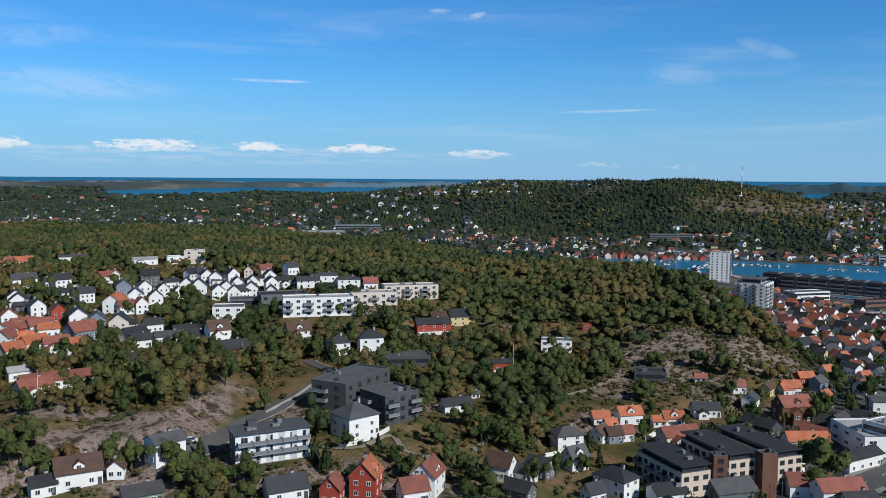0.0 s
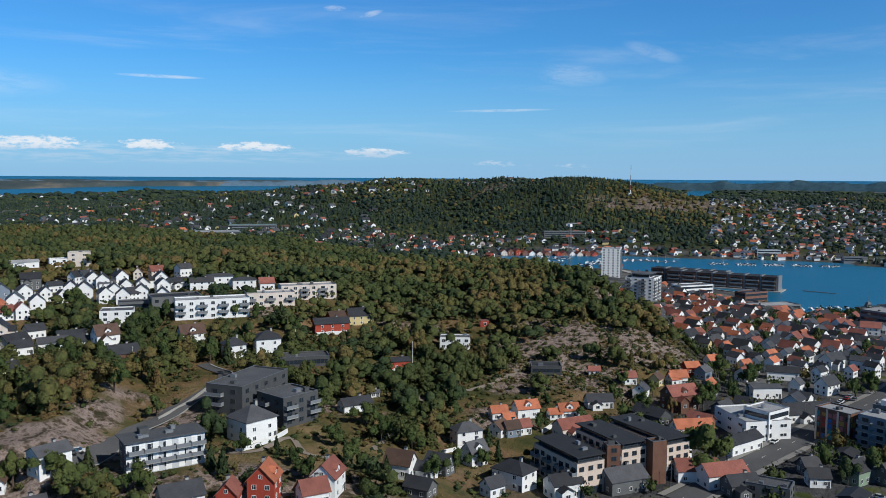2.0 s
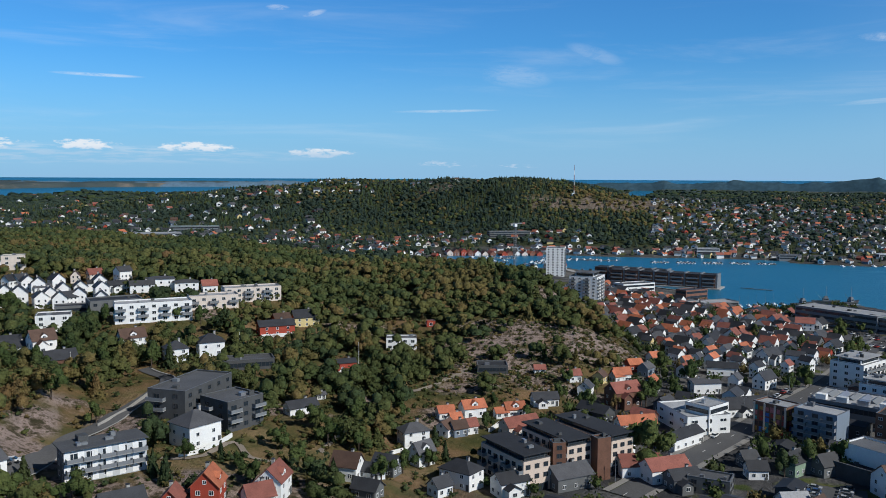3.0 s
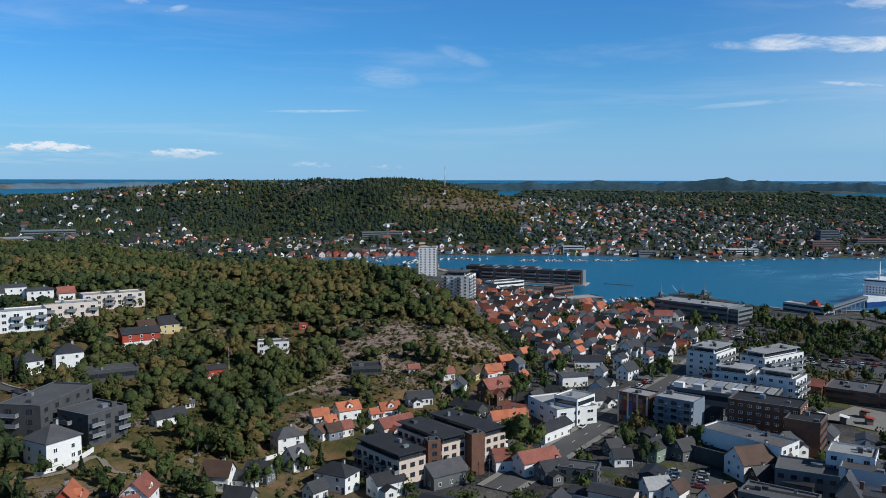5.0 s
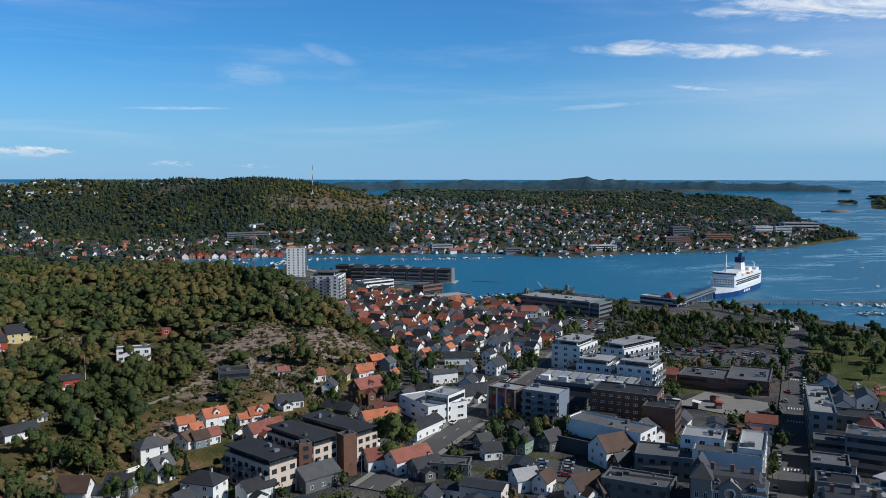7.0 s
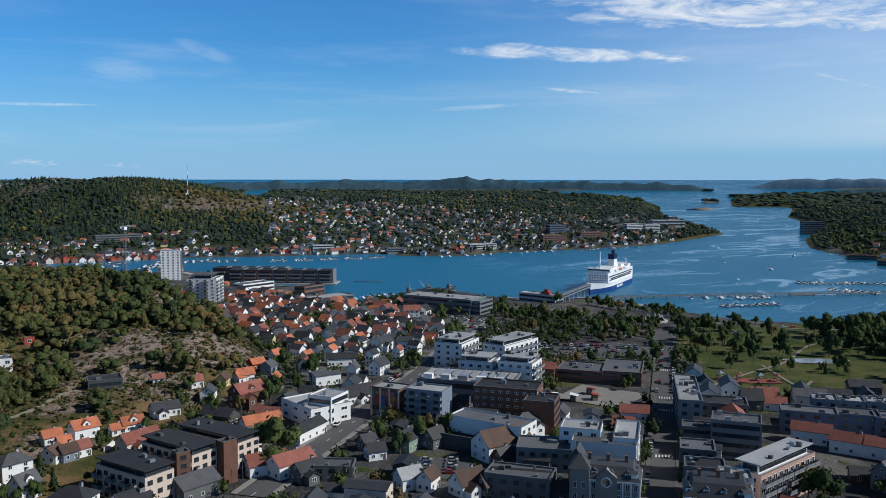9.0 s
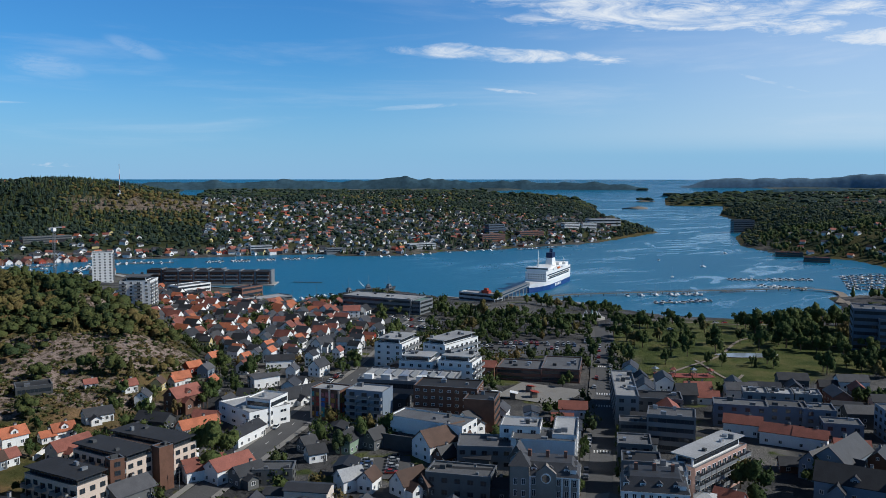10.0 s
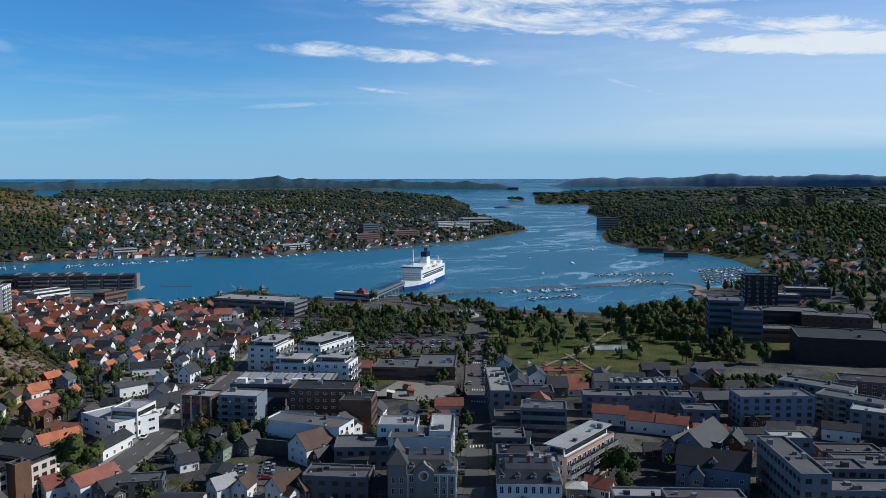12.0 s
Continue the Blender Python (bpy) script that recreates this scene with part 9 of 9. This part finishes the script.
# garden trees between the houses of the town
x, y, rng = scatter(9000, 60, 420, 190, 640, 51)
keep = (x > hill_edge(y)) & (shore(x, y) > 12) & (lawn(x, y) < 0.3)
x, y = x[keep], y[keep]
i = thin_out(x, y, 6.5)
x, y = x[i], y[i]
keep = free(x, y, 0.6) & (rng.uniform(0, 1, len(x)) < 0.75)
x, y = x[keep], y[keep]
size = rng.uniform(3.2, 7.5, len(x))
wood("garden_trees", "small garden trees between the town houses", x, y, size, size * rng.uniform(0.9, 1.4, len(x)), [crown("broad", 80, 90 + k) for k in range(3)], [LEAF_P, LEAF_A, LEAF_D], rng.choice(3, len(x), p=[0.75, 0.1, 0.15]), 52)

# ---- far woods ----
FARC = [crown("broad", 6, 60 + k, 0.16, 0.38) for k in range(6)] + [crown("spruce", 8, 70 + k) for k in range(2)]
DOMES, SPIRES = [far_crown("broad", 60 + k) for k in range(8)], [far_crown("spruce", 70 + k) for k in range(6)]
x, y, rng = scatter(330000, -1500, 2600, 300, 2650, 21)
az, d = np.degrees(np.arctan2(x, y)), np.hypot(x, y)
keep = (az > -32) & (az < 82) & (d > np.where(az > 65, 700, 960)) & (d < 2750)
x, y = x[keep], y[keep]
keep = shore(x, y) > 10
x, y = x[keep], y[keep]
rng = np.random.default_rng(22)
i = thin_out(x, y, 7.2)
x, y = x[i], y[i]
cell = {(int((a + u) // 8), int((b + v) // 8)) for a, b in FAR_TAKEN for u in (-4, 4) for v in (-4, 4)}
near_house = np.array([(int(a // 8), int(b // 8)) in cell for a, b in zip(x, y)])
az, d, h = np.degrees(np.arctan2(x, y)), np.hypot(x, y), land(x, y)
sparse = np.where((az > 24) & (az < 62), 0.36, np.where((h < 24) & (az < 62), 0.55, 0.0))
sparse = np.maximum(np.maximum(sparse, 0.62 * rocky(x, y)), 0.55 * ss(1700, 2300, d))
keep = ~near_house & (rng.uniform(0, 1, len(x)) > sparse + 0.2 * vnoise(x, y, 45, 19)) & ~((az > 61) & (d < 1560))
x, y, h, d = x[keep], y[keep], h[keep], d[keep]
tone = vnoise(x, y, 120, 8) * 0.5 + rng.normal(0, 0.3, len(x)) + 0.6 * np.exp(-(((x - 560) / 170) ** 2 + ((y - 1430) / 150) ** 2))
conifer = vnoise(x, y, 90, 14) * 0.7 + rng.normal(0, 0.35, len(x)) - 0.7 * np.exp(-(((x - 560) / 170) ** 2 + ((y - 1430) / 150) ** 2)) - 0.35 * ss(24, 30, np.degrees(np.arctan2(x, y))) > 0.1
grow = 1 + 0.35 * ss(1600, 2500, d)
size = rng.uniform(5.5, 10.0, len(x)) * grow
tall = size * rng.uniform(0.65, 1.0, len(x))
pick = np.where(tone < 0.38, 1, np.where(tone > 0.66, 2, 0))
m = ~conifer
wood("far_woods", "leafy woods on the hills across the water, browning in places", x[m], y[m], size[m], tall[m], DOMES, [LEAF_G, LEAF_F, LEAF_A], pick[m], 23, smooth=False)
m = conifer
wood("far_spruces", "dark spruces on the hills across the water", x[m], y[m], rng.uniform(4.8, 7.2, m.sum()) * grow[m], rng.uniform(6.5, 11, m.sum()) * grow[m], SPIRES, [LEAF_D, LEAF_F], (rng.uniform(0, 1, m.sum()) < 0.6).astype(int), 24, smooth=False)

# close woods on the eastern slope
x, y, rng = scatter(60000, 640, 1600, 130, 900, 25)
az, d = np.degrees(np.arctan2(x, y)), np.hypot(x, y)
keep = (az > 61) & (az < 80) & (d > 790) & (d < 1560)
x, y = x[keep], y[keep]
keep = shore(x, y) > 14
x, y = x[keep], y[keep]
i = thin_out(x, y, 6.6)
x, y = x[i], y[i]
keep = np.array([(int(a // 8), int(b // 8)) not in cell for a, b in zip(x, y)]) & free(x, y, 2.0) & (lawn(x, y) < 0.5) & (np.random.default_rng(28).uniform(0, 1, len(x)) < 0.3 + 0.7 * ss(110, 190, shore(x, y)))
x, y = x[keep], y[keep]
rng = np.random.default_rng(26)
size = rng.uniform(2.6, 3.4, len(x)) ** 2
wood("slope_woods", "dark close woods on the slope above the coast road", x, y, size, size * rng.uniform(0.8, 1.3, len(x)), FARC, [LEAF_P, LEAF_D, LEAF_G], rng.choice(3, len(x), p=[0.45, 0.33, 0.22]), 27)

# woods on the distant low land
rng = np.random.default_rng(61)
n = 9500
a, d = np.radians(rng.uniform(-31, 82, n)), 2650 * (6500 / 2650) ** rng.uniform(0, 1, n)
x, y = d * np.sin(a), d * np.cos(a)
keep = shore(x, y) > 12
x, y, d = x[keep], y[keep], d[keep]
size = rng.uniform(18, 32, len(x)) * (d / 2600) ** 0.6
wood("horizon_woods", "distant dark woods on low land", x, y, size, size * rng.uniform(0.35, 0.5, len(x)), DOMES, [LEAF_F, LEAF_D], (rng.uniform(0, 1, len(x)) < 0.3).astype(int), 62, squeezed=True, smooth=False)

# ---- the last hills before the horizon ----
# the haze before these ridges is put into their base colours as blue
HAZY = surface("haze_blue_hills", (0.110, 0.180, 0.245), 1.0, 0.12, 0.01, 0.06, spec=0.0)
HAZY_NEAR = surface("haze_blue_wooded_hills", (0.048, 0.092, 0.120), 1.0, 0.18, 0.01, 0.06, spec=0.0)


def far_ridge(name, label, dist, az0, az1, base, peaks, rough, seed, mat):
    """A long low range: peaks are azimuth, half-width in degrees and height above the base."""
    az = np.arange(az0, az1, 0.12)
    h = base + rough * vnoise(az * 10, 0 * az, 9.0, seed) + 0.5 * rough * vnoise(az * 10, 0 * az, 3.1, seed + 1)
    for c, w, p in peaks:
        h = h + p * np.exp(-((az - c) / w) ** 2)
    h = h * ss(az0, az0 + 2.0, az) * (1 - ss(az1 - 2.0, az1, az))
    rows = []
    for k, (dd, f) in enumerate(((0.0, 0.0), (0.03, 0.55), (0.06, 0.85), (0.10, 1.0), (0.2, 0.6))):
        d = dist * (1 + dd)
        rows.append(np.stack([d * np.sin(np.radians(az)), d * np.cos(np.radians(az)), np.maximum(h * f * (1 + 0.06 * vnoise(az * 10, 0 * az + k * 31, 4.0, seed + 2)), 0.0) - (1.0 if f == 0 else 0)], 1))
    v = np.concatenate(rows)
    x, y, z, _ = squeeze(v[:, 0], v[:, 1], v[:, 2])
    n = len(az)
    i = (np.arange(len(rows) - 1)[:, None] * n + np.arange(n - 1)[None]).ravel()
    q = np.stack([i, i + 1, i + n + 1, i + n], 1)
    tagged(new(name, raw_mesh(name, np.stack([x, y, z], 1), q, [mat], smooth=True)), label, "hills", kind="structure")


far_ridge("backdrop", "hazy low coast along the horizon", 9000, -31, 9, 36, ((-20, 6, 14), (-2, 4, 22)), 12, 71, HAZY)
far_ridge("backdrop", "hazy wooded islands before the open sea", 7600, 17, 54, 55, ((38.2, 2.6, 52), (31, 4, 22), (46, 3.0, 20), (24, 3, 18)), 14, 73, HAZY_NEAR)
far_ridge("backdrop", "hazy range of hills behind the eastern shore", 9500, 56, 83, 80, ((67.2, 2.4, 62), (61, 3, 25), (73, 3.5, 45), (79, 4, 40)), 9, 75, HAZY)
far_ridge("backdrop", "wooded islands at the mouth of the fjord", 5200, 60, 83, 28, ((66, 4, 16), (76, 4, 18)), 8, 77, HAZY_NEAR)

# wooded islets at the fjord's mouth
for k, (x, y, r) in enumerate(((3560, 2400, 95), (4180, 2880, 80), (4500, 2840, 120), (3120, 2280, 60), (5900, 4350, 80))):
    rng = np.random.default_rng(300 + k)
    a = np.linspace(0, 2 * math.pi, 28, endpoint=False)
    rim = 1 + 0.25 * vnoise(np.cos(a) * 40, np.sin(a) * 40, 22, 50 + k)
    px_ = np.concatenate([x + r * q * rim * np.cos(a - 0.6) for q in (1.0, 0.7)] + [[x]])
    py_ = np.concatenate([y + 0.55 * r * q * rim * np.sin(a - 0.6) for q in (1.0, 0.7)] + [[y]])
    pz_ = np.concatenate([0 * a - 1, 0 * a + 5, [9.0]])
    ix, iy, iz, _ = squeeze(px_, py_, pz_)
    quads = [(i, (i + 1) % 28, 28 + (i + 1) % 28, 28 + i) for i in range(28)]
    shp = Shape().poly(np.stack([ix, iy, iz], 1), quads + [(28 + i, 28 + (i + 1) % 28, 56) for i in range(28)])
    isle = part("islet", shp, surface("islet_rock", (0.17, 0.15, 0.125), 0.9, 0.25, 0.03, 0.3), None, None, True)
    tagged(isle, "low rocky islet with dark trees at the fjord's mouth", "islet")
    n = 60 if k != 3 else 12
    t, q = rng.uniform(0, 6.28, n), np.sqrt(rng.uniform(0, 0.62, n))
    tx, ty, tz, sc = squeeze(x + r * q * np.cos(t), y + 0.55 * r * q * np.sin(t), np.full(n, 4.0))
    grove = Shape()
    for u, v, w, c in zip(tx, ty, tz, sc):
        cv, cf = DOMES[rng.integers(0, 8)]
        b = rng.uniform(14, 24) * c
        grove.poly(cv * (b, b, b * 0.8) + (u, v, w), [tuple(f) for f in cf])
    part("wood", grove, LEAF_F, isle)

# skerries in the fairway
rnd = random.Random(77)
SKERRY = surface("bare_skerry", (0.22, 0.19, 0.16), 0.9, 0.25, 0.03, 0.3)
for x, y, r in ((2050, 1840, 22), (2150, 1850, 26), (2330, 1750, 40), (2420, 1800, 34), (2250, 2080, 20), (1750, 1480, 10)):
    s = Shape()
    pts, fs = ICO
    s.poly([(p[0] * r * rnd.uniform(0.7, 1.5), p[1] * r * rnd.uniform(0.6, 1.0), p[2] * r * 0.22) for p in pts], fs)
    tagged(part("skerry", s, SKERRY, None, pose(x, y, 0, 0, 0, rnd.uniform(0, 180)), True), "bare low skerry in the fairway", "islet")
